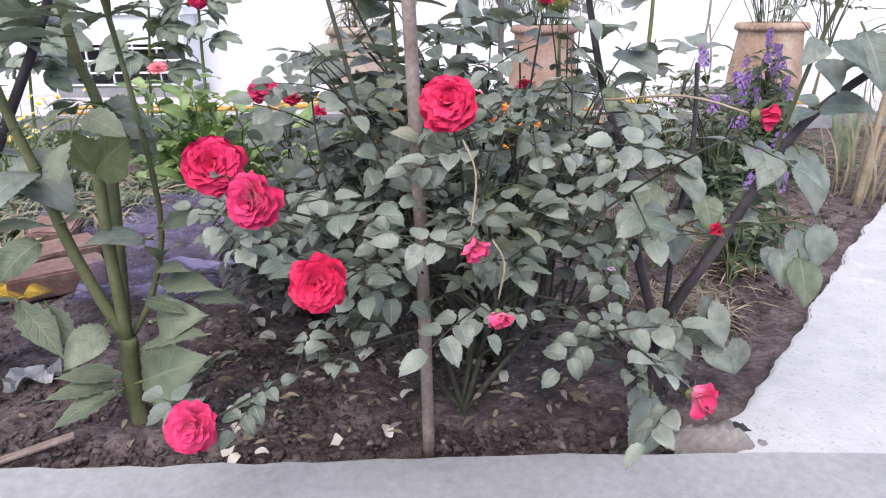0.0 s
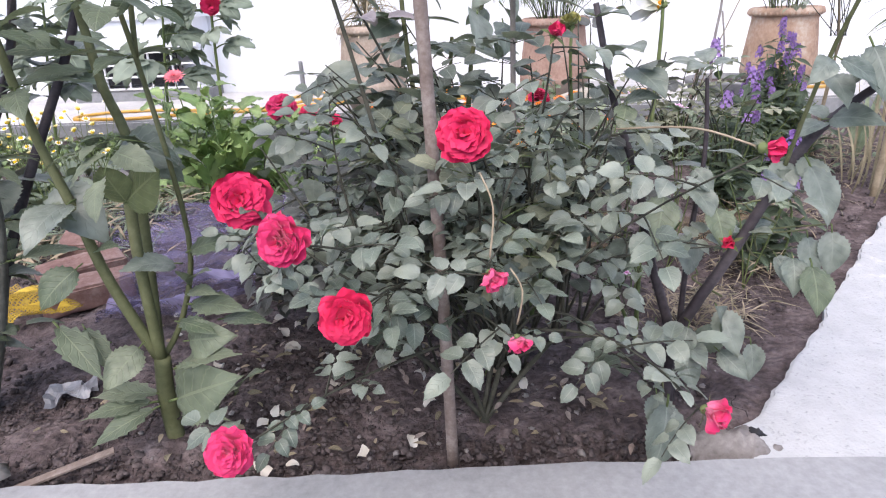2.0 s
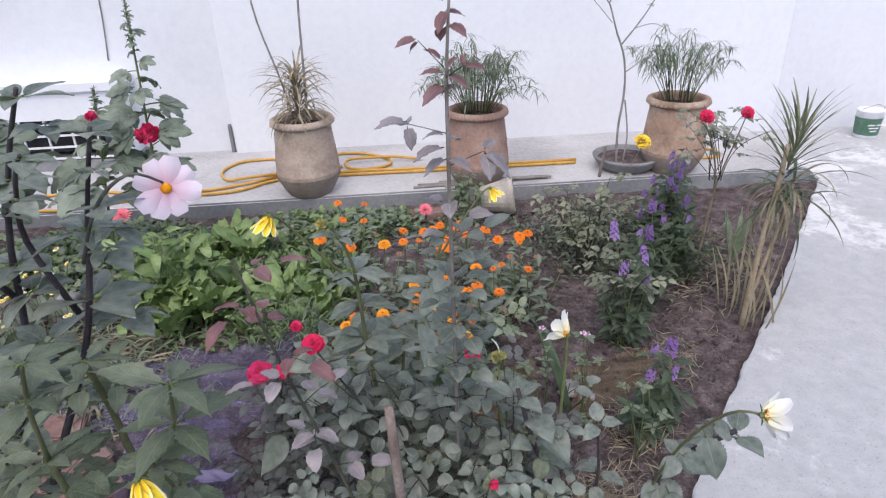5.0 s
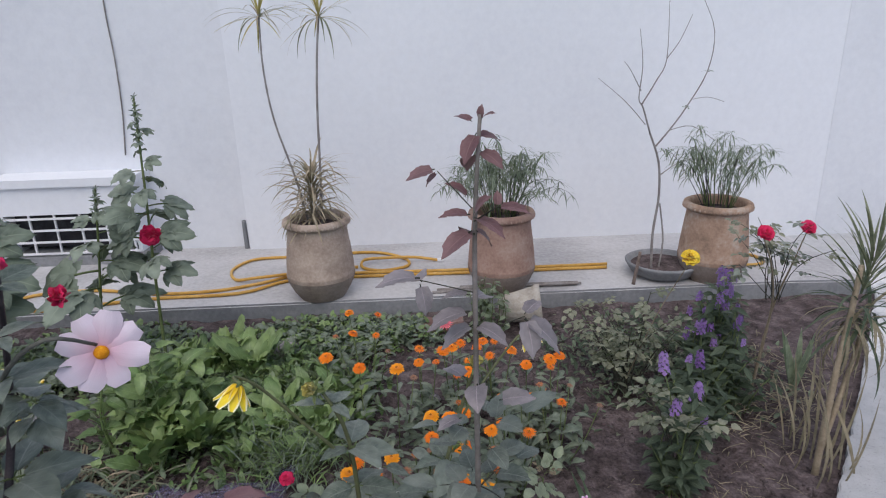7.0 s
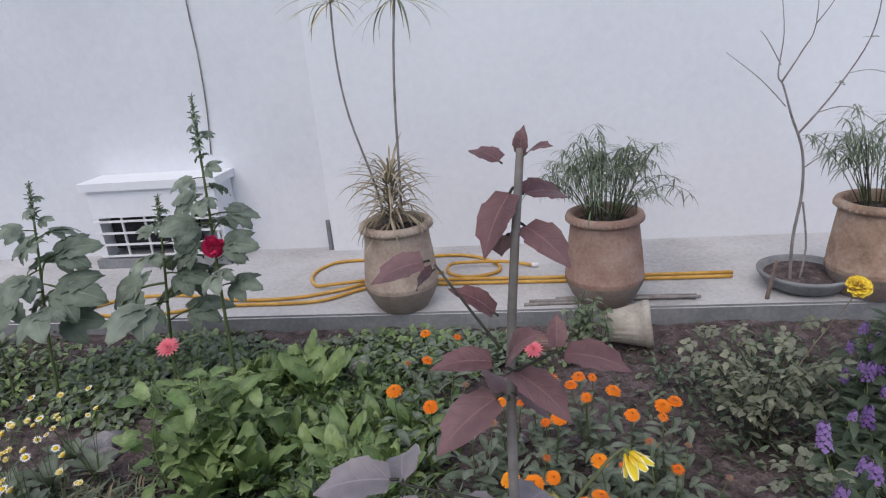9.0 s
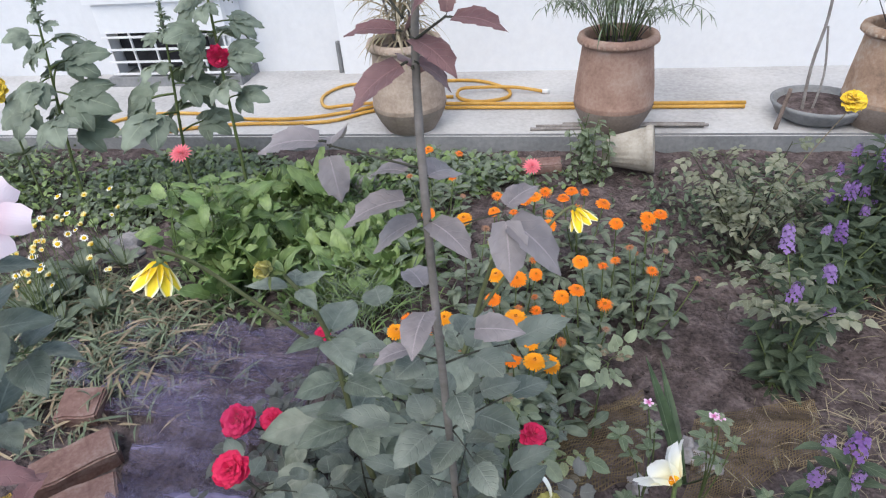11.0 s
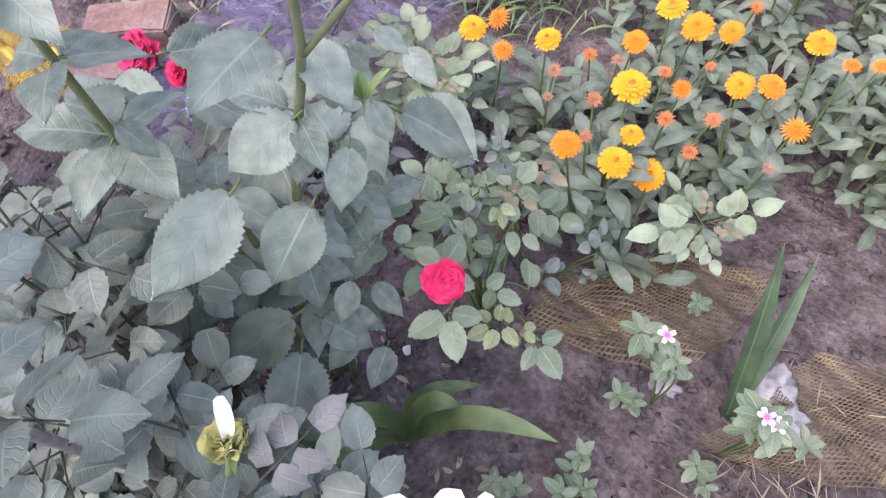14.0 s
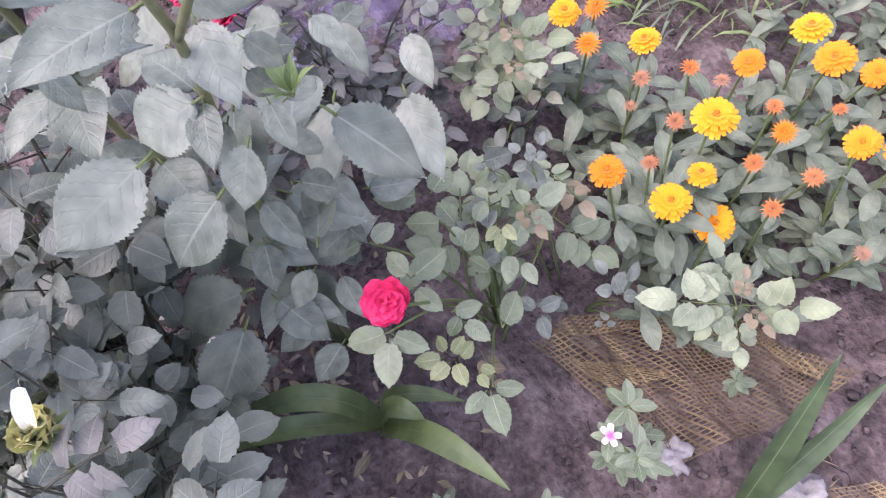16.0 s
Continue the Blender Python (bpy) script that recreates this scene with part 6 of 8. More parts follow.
grow(R4, GREEN_STEM, PALE_ROSE[:2] + GREY_ROSE[:1], [(0.04, 1.76, 0.32), (0.10, 1.80, 0.34), (0.12, 1.90, 0.30), (0.0, 1.84, 0.32)], (0.16, 1.74, 0), 3, 0.6, 0.8, 0.0038, 0.0013, 0.9, 0.05, 15)
bloom(R4, ROSE_A[1], (0.239, 1.576, 0.524), (0.35, -0.1, 0.9), 0.52, 0.5, "rose_bloom", None, CALYX)
stalk(R4, [(0.16, 1.74, 0.1), (0.21, 1.66, 0.35), (0.239, 1.576, 0.505)], 0.003, 0.002, GREEN_STEM, "cane", 6)
R6 = thing("rose_bush", -0.24, 2.02, 0, "young rose plant with pale and grey-green dusty leaves", "rose bush", "rose bushes")
grow(R6, GREEN_STEM, PALE_ROSE + TAN_ROSE[:1], [(-0.31, 2.05, 0.30), (-0.25, 2.01, 0.28), (-0.18, 1.98, 0.26), (-0.29, 1.98, 0.22)], (-0.24, 2.02, 0), 4, 0.55, 0.86, 0.003, 0.0012, 0.9, 0.04, 81)
grow(R6, GREEN_STEM, GREY_ROSE, [(-0.16, 1.96, 0.19), (-0.09, 1.92, 0.17), (-0.20, 2.06, 0.18)], (-0.2, 2.0, 0), 3, 0.5, 0.7, 0.003, 0.0012, 0.9, 0.04, 82)
for p, plant in [((0.12, 1.88, 0.355), R4), ((0.14, 1.80, 0.39), R4), ((0.27, 1.655, 0.31), R4), ((-0.25, 2.01, 0.285), R6), ((-0.19, 1.98, 0.265), R6)]:
    rosette(plant, [RUST_ROSE], p, 1, 0.3, 0.75)
R5 = thing("rose_bush", 0.36, 2.06, 0, "young rose plant with pale dusty leaves beside brown netting", "rose bush", "rose bushes")
for k, row in enumerate([
    (0.416, 1.948, 0.38, 0.328, 1.972, 0.42), (0.412, 1.948, 0.38, 0.359, 1.855, 0.41), (0.416, 1.955, 0.38, 0.48, 1.994, 0.45),
    (0.415, 1.952, 0.36, 0.478, 1.925, 0.33), (0.412, 1.948, 0.38, 0.421, 1.891, 0.36)]):
    set_leaf(R5, PALE_ROSE, 0.145, row, (0.5, -0.1, 0.85), k)
stalk(R5, [(0.40, 2.02, -0.02), (0.405, 2.01, 0.2), (0.416, 1.947, 0.38)], 0.003, 0.002, GREEN_STEM, "cane", 5)
R7 = thing("rose_bush", 0.17, 1.92, 0, "young rose seedling with grey-green dusty leaves", "rose bush", "rose bushes")
for k, row in enumerate([
    (0.302, 1.874, 0.26, 0.243, 1.876, 0.3), (0.307, 1.865, 0.26, 0.278, 1.923, 0.28), (0.271, 1.782, 0.34, 0.294, 1.745, 0.3),
    (0.09, 1.81, 0.38, 0.063, 1.78, 0.4), (0.097, 1.854, 0.38, 0.074, 1.892, 0.4), (0.107, 1.852, 0.38, 0.057, 1.841, 0.4),
    (0.312, 1.867, 0.22, 0.305, 1.838, 0.2)]):
    set_leaf(R7, GREY_ROSE, 0.14, row, (0.5, -0.1, 0.85), k)
    stalk(R7, [(0.10 + 0.4 * row[0], 1.15 + 0.4 * row[1], 0.0), (0.05 + 0.7 * row[0], 0.57 + 0.7 * row[1], 0.6 * row[2]), row[:3]], 0.0025, 0.0014, GREEN_STEM, "cane", 5)
rosette(R5, [RUST_ROSE], (0.418, 1.944, 0.4), 2, 0.4, 0.45)


# ---------------------------------------------------------------- marigolds
DEAD_HEAD = disc_flower_mesh("withered_head", BROWN_PETAL, 0.042, 14, 4, 0.75, 0.2, "strap", 1.4, 9)


def marigold(x, y, flowers, dead=(), leaves=26, seed=0, gold=()):
    r = random.Random(seed)
    m = thing("marigold_plant", x, y, 0, "marigold plant with orange flowers and grey-green spoon-shaped leaves", "marigold", "marigolds")
    for k, (fx, fy, *fz) in enumerate(list(flowers) + list(dead)):
        old = k >= len(flowers)
        h = fz[0] if fz else r.uniform(0.27, 0.33) - 0.03 * old
        stalk(m, [(x + 0.3 * (fx - x), y + 0.3 * (fy - y), 0.02), (x + 0.7 * (fx - x), y + 0.7 * (fy - y), 0.5 * h), (fx, fy, h)], 0.003, 0.002, GREEN_STEM, "stem", 5)
        d = (r.uniform(-0.2, 0.35), r.uniform(-0.65, -0.05), 1)
        yellow = k in gold
        bloom(m, DEAD_HEAD if old else (MARI_Y if yellow else r.choice(MARI)), (fx, fy, h), d, r.uniform(0.70, 1.02), r.uniform(0, 6), "withered_flower" if old else "flower", None if old else MARI_EYE)
        for j in range(5):
            w, z = r.uniform(0, 6.28), r.uniform(0.06, h - 0.05)
            part("leaf", r.choice(SPOON), m, aim((x + (fx - x) * (0.3 + 0.7 * z / h), y + (fy - y) * (0.3 + 0.7 * z / h), z), (math.cos(w), math.sin(w), 0.5), (0, 0, 1), 0, r.uniform(0.6, 0.95)))
    for k in range(leaves):
        w, u, e = r.uniform(0, 6.28), r.uniform(0, 6.28), 0.11 * r.random() ** 0.6
        part("leaf", r.choice(SPOON), m, aim((x + e * math.cos(u), y + e * math.sin(u), r.uniform(0.01, 0.14)), (math.cos(w), math.sin(w), r.uniform(-0.1, 1.2)), (r.uniform(-0.4, 0.4), r.uniform(-0.4, 0.4), 1), r.uniform(-0.4, 0.4), r.uniform(0.55, 1.0)))


marigold(-0.27, 3.33, [(-0.314, 3.349, 0.32), (-0.163, 3.304, 0.32)], [], 22, 1, [])
marigold(-0.22, 3.06, [(-0.268, 3.109, 0.32), (-0.158, 3.073, 0.32)], [(-0.354, 3.111, 0.3), (-0.098, 2.942, 0.3)], 22, 2, [])
marigold(-0.37, 2.89, [(-0.366, 2.881, 0.32)], [], 22, 3, [])
marigold(-0.2, 2.78, [(-0.211, 2.773, 0.32)], [], 22, 4, [])
marigold(0.06, 2.85, [(0.045, 2.917, 0.32), (0.041, 2.8, 0.32), (0.117, 2.793, 0.32)], [], 22, 5, [])
marigold(0.2, 2.92, [(0.15, 2.898, 0.32), (0.19, 2.921, 0.32), (0.231, 2.955, 0.32)], [], 22, 6, [])
marigold(0.22, 2.74, [(0.251, 2.788, 0.32), (0.201, 2.677, 0.32), (0.248, 2.709, 0.32)], [], 22, 7, [])
marigold(0.38, 2.93, [(0.301, 2.917, 0.32), (0.333, 2.974, 0.32), (0.384, 2.96, 0.32), (0.452, 2.876, 0.32), (0.35, 2.826, 0.32)], [(0.348, 2.859, 0.3)], 22, 8, [])
marigold(0.5, 2.76, [(0.481, 2.653, 0.37)], [], 22, 9, [])
marigold(0.62, 2.75, [(0.591, 2.708, 0.32), (0.605, 2.777, 0.32), (0.65, 2.807, 0.32)], [], 22, 10, [])
marigold(0.45, 2.5, [(0.359, 2.486, 0.32), (0.471, 2.495, 0.32), (0.43, 2.462, 0.32)], [], 22, 11, [])
marigold(0.58, 2.49, [(0.586, 2.465, 0.305)], [(0.527, 2.6, 0.3), (0.643, 2.585, 0.3), (0.723, 2.434, 0.3)], 22, 12, [])
marigold(0.38, 2.3, [(0.426, 2.261, 0.32), (0.346, 2.331, 0.32), (0.299, 2.304, 0.31)], [(0.286, 2.32, 0.3), (0.429, 2.191, 0.28)], 26, 13, [])
marigold(0.12, 2.41, [(0.086, 2.408, 0.31), (0.216, 2.416, 0.31), (0.156, 2.389, 0.31)], [], 22, 14, [0])
marigold(0.2, 2.23, [(0.224, 2.226, 0.311)], [(0.168, 2.27, 0.28), (0.233, 2.174, 0.28), (0.3, 2.227, 0.28)], 26, 15, [])
marigold(0.05, 2.28, [(0.087, 2.278, 0.31)], [(0.029, 2.215, 0.28), (0.081, 2.239, 0.28)], 26, 16, [])
marigold(0.2, 2.06, [(0.169, 2.125, 0.368), (0.228, 2.013, 0.312), (0.173, 1.928, 0.398), (0.213, 2.081, 0.31)], [(0.146, 2.044, 0.28), (0.103, 2.127, 0.28)], 26, 17, [0, 1, 3])
marigold(-0.05, 2.17, [(-0.049, 2.175, 0.31)], [(0.001, 2.137, 0.28)], 26, 18, [0])
marigold(-0.17, 2.12, [(-0.183, 2.105, 0.31), (-0.159, 2.155, 0.31), (-0.094, 2.092, 0.31)], [], 26, 19, [0])
marigold(0.3, 2.05, [(0.271, 2.081, 0.24)], [], 26, 20, [0])
marigold(-0.05, 2.6, [(-0.04, 2.582, 0.417)], [(0.02, 2.7, 0.3)], 22, 21, [0])
for k, (mx, my) in enumerate([(0.02, 2.10), (0.13, 2.15), (0.08, 2.35), (0.22, 2.38), (0.33, 2.45), (0.28, 2.58), (0.14, 2.58), (0.48, 2.62), (0.36, 2.70), (0.58, 2.62), (0.05, 2.70), (0.12, 2.02), (0.3, 2.2), (0.5, 2.88)]):
    marigold(mx, my, [], [(mx + rnd.uniform(-0.07, 0.07), my + rnd.uniform(-0.07, 0.07), rnd.uniform(0.22, 0.27))] if k % 3 == 0 else [], 24, 40 + k)

# ---------------------------------------------------------------- leafy patch
for k in range(70):
    mx, my = rnd.uniform(-1.25, -0.3), rnd.uniform(2.55, 3.55)
    if mx > -0.6 and my > 3.2:
        my -= 0.5
    lt = thing("leafy_plant", mx, my, 0, "low plant with broad bright green wavy leaves", "leafy plant", "leafy plants")
    tall = rnd.uniform(0.65, 1.4) * (1.15 if mx < -0.75 else 0.85)
    for j in range(11):
        w = 2.4 * j + rnd.uniform(-0.5, 0.5)
        part("leaf", rnd.choice(LETTUCE), lt, aim((mx + 0.015 * math.cos(w), my + 0.015 * math.sin(w), -0.005), (math.cos(w) * 0.6, math.sin(w) * 0.6, rnd.uniform(0.5, 2.6)), (-math.cos(w), -math.sin(w), 0.7), rnd.uniform(-0.7, 0.7), tall * rnd.uniform(0.5, 1.15)))


def tuft(name, label, category, area, n, length, width, mat, low=0.3, high=1.2, curl=1.2, seed=0, form="lance", mats=None):
    """Uncountable small blades or leaves, as one piece of greenery."""
    r = random.Random(seed)
    b = Buf()
    x0, y0, x1, y1 = area
    protos = [blade(length, width, 4, form, 0, 0.2, curl * c, 0, 2, c) for c in (0.4, 1.0, 1.6)]
    for _ in range(n):
        u, v = r.gauss(0, 0.42), r.gauss(0, 0.42)
        if u * u + v * v > 1.2:
            continue
        px, py = (x0 + x1) / 2 + u * (x1 - x0) / 2, (y0 + y1) / 2 + v * (y1 - y0) / 2
        if px > 0.36 + 0.8 * (py - 0.95):
            continue
        w = r.uniform(0, 6.28)
        m = aim(((x0 + x1) / 2 + u * (x1 - x0) / 2, (y0 + y1) / 2 + v * (y1 - y0) / 2, r.uniform(0, 0.02 + 0.05 * (1 - u * u - v * v > 0.4))), (math.cos(w), math.sin(w), r.uniform(low, high)), (0, 0, 1), r.uniform(-0.6, 0.6), r.uniform(0.6, 1.3))
        vv, ff, uv = r.choice(protos)
        b.add(vv, ff, r.randrange(len(mats)) if mats else 0, uv, m)
    ob = new(name, b.mesh(name, mats or [mat]))
    return tagged(ob, label, category, kind="stuff")


tuft("ground_cover", "dense low ground cover with tiny green leaves", "ground cover", (-2.35, 3.05, -1.15, 3.98), 6500, 0.045, 0.03, MID_LEAF, 0.2, 1.6, 0.6, 31, "ovate", [MID_LEAF, BRIGHT_LEAF, VINCA_LEAF, HOLLY_LEAF])
tuft("ground_cover", "sparse low weeds along the platform", "ground cover", (-1.2, 3.35, 0.35, 3.98), 2400, 0.045, 0.03, MID_LEAF, 0.2, 1.4, 0.6, 32, "ovate", [MID_LEAF, BRIGHT_LEAF, HOLLY_LEAF])
tuft("wilted_grass", "heap of wilted olive-green cut grass", "grass", (-2.6, 1.75, -0.85, 2.75), 6500, 0.13, 0.009, STRAW, -0.1, 0.7, 1.6, 33, "lance", [STRAW, MID_LEAF, TAN_LEAF, VINCA_LEAF])
tuft("green_grass", "tufts of fresh grass between the leafy plants", "grass", (-0.75, 2.35, -0.15, 2.85), 900, 0.12, 0.007, BRIGHT_LEAF, 0.5, 2.0, 1.2, 34, "lance", [BRIGHT_LEAF, MID_LEAF])
for k, area in enumerate([(0.46, 1.22, 0.82, 1.62), (0.66, 1.46, 1.06, 1.98), (0.9, 1.8, 1.34, 2.36)]):
    tuft("dry_litter", "dry straw and dead stems at the bed's edge", "litter", area, (480, 260, 160)[k], 0.075, 0.003, STRAW, -0.05, 0.35, 0.8, 139 + k, "lance", [STRAW, STRAW, DRY_LEAF])
tuft("dry_litter", "dry straw and withered leaves on the soil", "litter", (0.5, 1.3, 1.7, 2.6), 150, 0.05, 0.0035, DRY_LEAF, -0.05, 0.12, 0.5, 35, "lance", [DRY_LEAF])
tuft("dry_litter", "dry leaf litter under the roses", "litter", (-0.9, 0.75, 0.8, 1.75), 520, 0.024, 0.009, DRY_LEAF, -0.05, 0.2, 0.7, 36, "ovate", [DRY_LEAF, STRAW, WOOD, CLOD])
tuft("ground_cover", "weeds along the foot of the bed", "ground cover", (-3.9, 2.6, -2.1, 3.98), 4200, 0.05, 0.024, MID_LEAF, 0.2, 1.6, 0.6, 37, "ovate", [MID_LEAF, BRIGHT_LEAF, DARK_LEAF])
tuft("dry_litter", "dry straw and dead stems at the bed's edge", "litter", (1.1, 2.0, 2.3, 3.6), 900, 0.08, 0.004, STRAW, -0.05, 0.5, 0.8, 39, "lance", [STRAW, DRY_LEAF, DRY_LEAF])
tuft("ground_cover", "dusty seedlings on the soil", "ground cover", (0.5, 2.6, 1.9, 3.95), 1900, 0.045, 0.018, MID_LEAF, 0.2, 1.2, 0.6, 38, "ovate", [TAN_LEAF, DARK_LEAF, MID_LEAF])
tuft("ground_cover", "small weeds between the leafy plants", "ground cover", (-1.45, 2.45, -0.15, 3.65), 6000, 0.055, 0.02, MID_LEAF, 0.3, 2.2, 0.6, 41, "ovate", [LUSH_LEAF, BRIGHT_LEAF, VINCA_LEAF])

DAISY_C = disc_flower_mesh("cream_daisy", CREAM_PETAL, 0.026, 14, 1, 0.25, 0.4, "strap", 0.2, 2)

for k in range(6):
    mx, my = -1.26 + 0.06 * k, 2.72 + 0.09 * (k % 3)
    lt = thing("leafy_plant", mx, my, 0, "tall leafy plant with bright green wavy leaves on upright stems", "leafy plant", "leafy plants")
    grow(lt, BRIGHT_LEAF, LETTUCE, [(mx + rnd.uniform(-0.08, 0.08), my + rnd.uniform(-0.06, 0.06), rnd.uniform(0.30, 0.46)) for _ in range(2)], (mx, my, 0), 8, 0.15, 0.9, 0.005, 0.002, 0.8, 0.0, 300 + k, up=0.8)

# small yellow daisies
for k in range(12):
    mx, my = -1.70 + rnd.gauss(0, 0.20), 2.42 + rnd.gauss(0, 0.15)
    dp = thing("daisy_plant", mx, my, 0, "small daisy plant with cream-yellow flowers on thin stems", "daisy", "daisies")
    for j in range(5):
        q = (mx + rnd.uniform(-0.09, 0.09), my + rnd.uniform(-0.09, 0.09), rnd.uniform(0.20, 0.40))
        stalk(dp, [(mx, my, 0), (0.5 * (mx + q[0]), 0.5 * (my + q[1]), 0.6 * q[2]), q], 0.0016, 0.0012, GREEN_STEM, "stem", 4)
        bloom(dp, DAISY if j % 5 in (0, 1, 3) else DAISY_C, q, (rnd.uniform(-0.4, 0.4), -0.3, 0.9), rnd.uniform(0.9, 1.4), 0, "flower", DAISY_EYE)
    rosette(dp, SPOON, (mx, my, 0.06), 8, 1.2, 1.3)


# ---------------------------------------------------------------- purple stocks
def floret_spike(name, n, height, r, seed=0):
    b, q = Buf(), random.Random(seed)
    for k in range(n):
        t = k / n
        w = 2.4 * k
        p = Vector((r * (1 - 0.45 * t) * math.cos(w), r * (1 - 0.45 * t) * math.sin(w), height * t))
        d = Vector((math.cos(w), math.sin(w), 0.5))
        m = facing(p, d, q.uniform(0, 6), q.uniform(0.8, 1.15))
        for j in range(4):
            v, f, uv = blade(0.0115, 0.0105, 3, "petal", 0, -0.2, 0.4, 0.06, 2, j)
            b.add(v, f, 0, uv, m @ Matrix.Rotation(1.571 * j, 4, "Z") @ Matrix.Rotation(0.25, 4, "X"))
    return b.mesh(name, [PURPLE_PETAL])


SPIKES = [floret_spike("stock_spike", 30, 0.10, 0.024, 1), floret_spike("stock_spike", 24, 0.075, 0.030, 2), floret_spike("stock_spike", 16, 0.06, 0.020, 3)]


def stock(x, y, spikes, label, leaves=DARK_LANCE, tall=0.3, n=6, seed=0, per=15):
    s = thing("stock_plant", x, y, 0, label, "stock plant", "purple stocks")
    r = random.Random(seed)
    grow(s, GREEN_STEM, leaves, [(p[0], p[1], p[2] - 0.02) for p in spikes], (x, y, 0), per, 0.1, 1.0, 0.004, 0.002, 0.8, 0.02, seed)
    if n:
        grow(s, GREEN_STEM, leaves, cloud(r, (x, y, tall * 0.6), (0.14, 0.14, tall * 0.4), n), (x, y, 0), per, 0.1, 1.0, 0.004, 0.002, 0.8, 0.02, seed + 1)
    for k, p in enumerate(spikes):
        part("flower_spike", SPIKES[(k + seed) % 3], s, facing((p[0], p[1], p[2] - 0.03), (r.uniform(-0.2, 0.2), r.uniform(-0.3, 0.1), 1), r.uniform(0, 6), r.uniform(0.5, 0.8)))


stock(0.91, 1.75, [(0.939, 1.77, 0.358), (0.873, 1.757, 0.267), (0.957, 1.759, 0.262), (0.90, 1.80, 0.33)], "purple stock in flower with dark narrow leaves", tall=0.2, seed=1)
stock(0.97, 2.28, [(1.007, 2.25, 0.48), (0.90, 2.30, 0.54), (0.94, 2.27, 0.40), (1.05, 2.28, 0.34)], "purple stock with pale dusty upper leaves", tall=0.28, n=8, seed=2)
stock(1.40, 3.0, [(1.419, 3.0, 0.562), (1.451, 3.0, 0.438), (1.363, 3.0, 0.428), (1.27, 2.97, 0.324), (1.426, 2.98, 0.30), (1.496, 3.0, 0.25), (1.312, 2.96, 0.353), (1.40, 2.95, 0.50), (1.35, 3.05, 0.48), (1.46, 2.98, 0.52), (1.38, 2.96, 0.36), (1.30, 3.02, 0.42), (1.48, 2.93, 0.38), (1.43, 3.04, 0.60)], "tall purple stock with many flower spikes", tall=0.5, n=18, seed=3)
stock(1.50, 3.18, [(1.52, 3.15, 0.46), (1.58, 3.12, 0.38), (1.46, 3.12, 0.36), (1.55, 3.2, 0.52)], "purple stock in flower with dark narrow leaves", tall=0.48, n=16, seed=4)
stock(1.22, 2.72, [(1.16, 2.68, 0.36), (1.22, 2.70, 0.33)], "purple stock with few flowers and dark leaves", tall=0.36, n=14, seed=5)
stock(1.30, 2.86, [(1.28, 2.85, 0.40), (1.35, 2.86, 0.33)], "purple stock with dark narrow leaves", tall=0.4, n=14, seed=6)
stock(1.15, 2.55, [(1.12, 2.5, 0.30)], "leafy stock with dark narrow leaves", tall=0.34, n=12, seed=7)
stock(1.46, 2.82, [(1.45, 2.8, 0.36)], "leafy stock with dark narrow leaves", tall=0.38, n=12, seed=8)
stock(1.62, 3.35, [(1.60, 3.3, 0.40), (1.66, 3.36, 0.44)], "leafy stock with dark narrow leaves", tall=0.42, n=12, seed=9)
dusty = thing("rose_bush", 0.98, 2.32, 0, "small rose bush with tan dusty leaves", "rose bush", "rose bushes")
grow(dusty, ROSE_STEM, TAN_ROSE, cloud(rnd, (0.97, 2.27, 0.40), (0.2, 0.17, 0.1), 6), (0.98, 2.32, 0), 4, 0.5, 0.9, 0.0035, 0.0013, seed=44)

# ---------------------------------------------------------------- roses by the platform
YR = thing("rose_bush", 1.0, 2.98, 0, "sparse rose bush with dusty leaves and a yellow bloom", "rose bush", "rose bushes")
grow(YR, ROSE_STEM, TAN_ROSE, cloud(rnd, (0.98, 3.0, 0.36), (0.27, 0.25, 0.2), 16), (1.0, 2.98, 0), 4, 0.5, 0.95, 0.0045, 0.0015, seed=45)
YROSE = rose_mesh("yellow_rose", YELLOW_PETAL, 0.07, seed=6)
stalk(YR, [(1.0, 2.98, 0.05), (1.07, 2.85, 0.45), (1.132, 2.703, 0.76)], 0.003, 0.0016, STRAW, "cane", 6)
bloom(YR, YROSE, (1.132, 2.703, 0.776), (0.1, -0.5, 0.8), 0.85, 0, "rose_bloom", None, CALYX)
RR = thing("rose_bush", 1.60, 2.95, 0, "leggy rose bush with two red blooms and sparse leaves", "rose bush", "rose bushes")
for p in [(1.332, 2.553, 0.90), (1.619, 2.753, 0.85)]:
    stalk(RR, [(1.60, 2.95, -0.02), (1.58, 2.85, 0.45), (0.5 * (p[0] + 1.58), 0.5 * (p[1] + 2.8), 0.72), p], 0.006, 0.0022, STRAW, "cane", 6)
    bloom(RR, ROSE_A[0], (p[0], p[1], p[2] + 0.018), (0, -0.6, 0.5), 0.62, rnd.uniform(0, 6), "rose_bloom", None, CALYX)
grow(RR, ROSE_STEM, TAN_ROSE + ROSE_LEAVES[:1], cloud(rnd, (1.50, 2.72, 0.80), (0.22, 0.16, 0.16), 10), (1.55, 2.80, 0.56), 4, 0.4, 0.75, 0.002, 0.0012, seed=46)
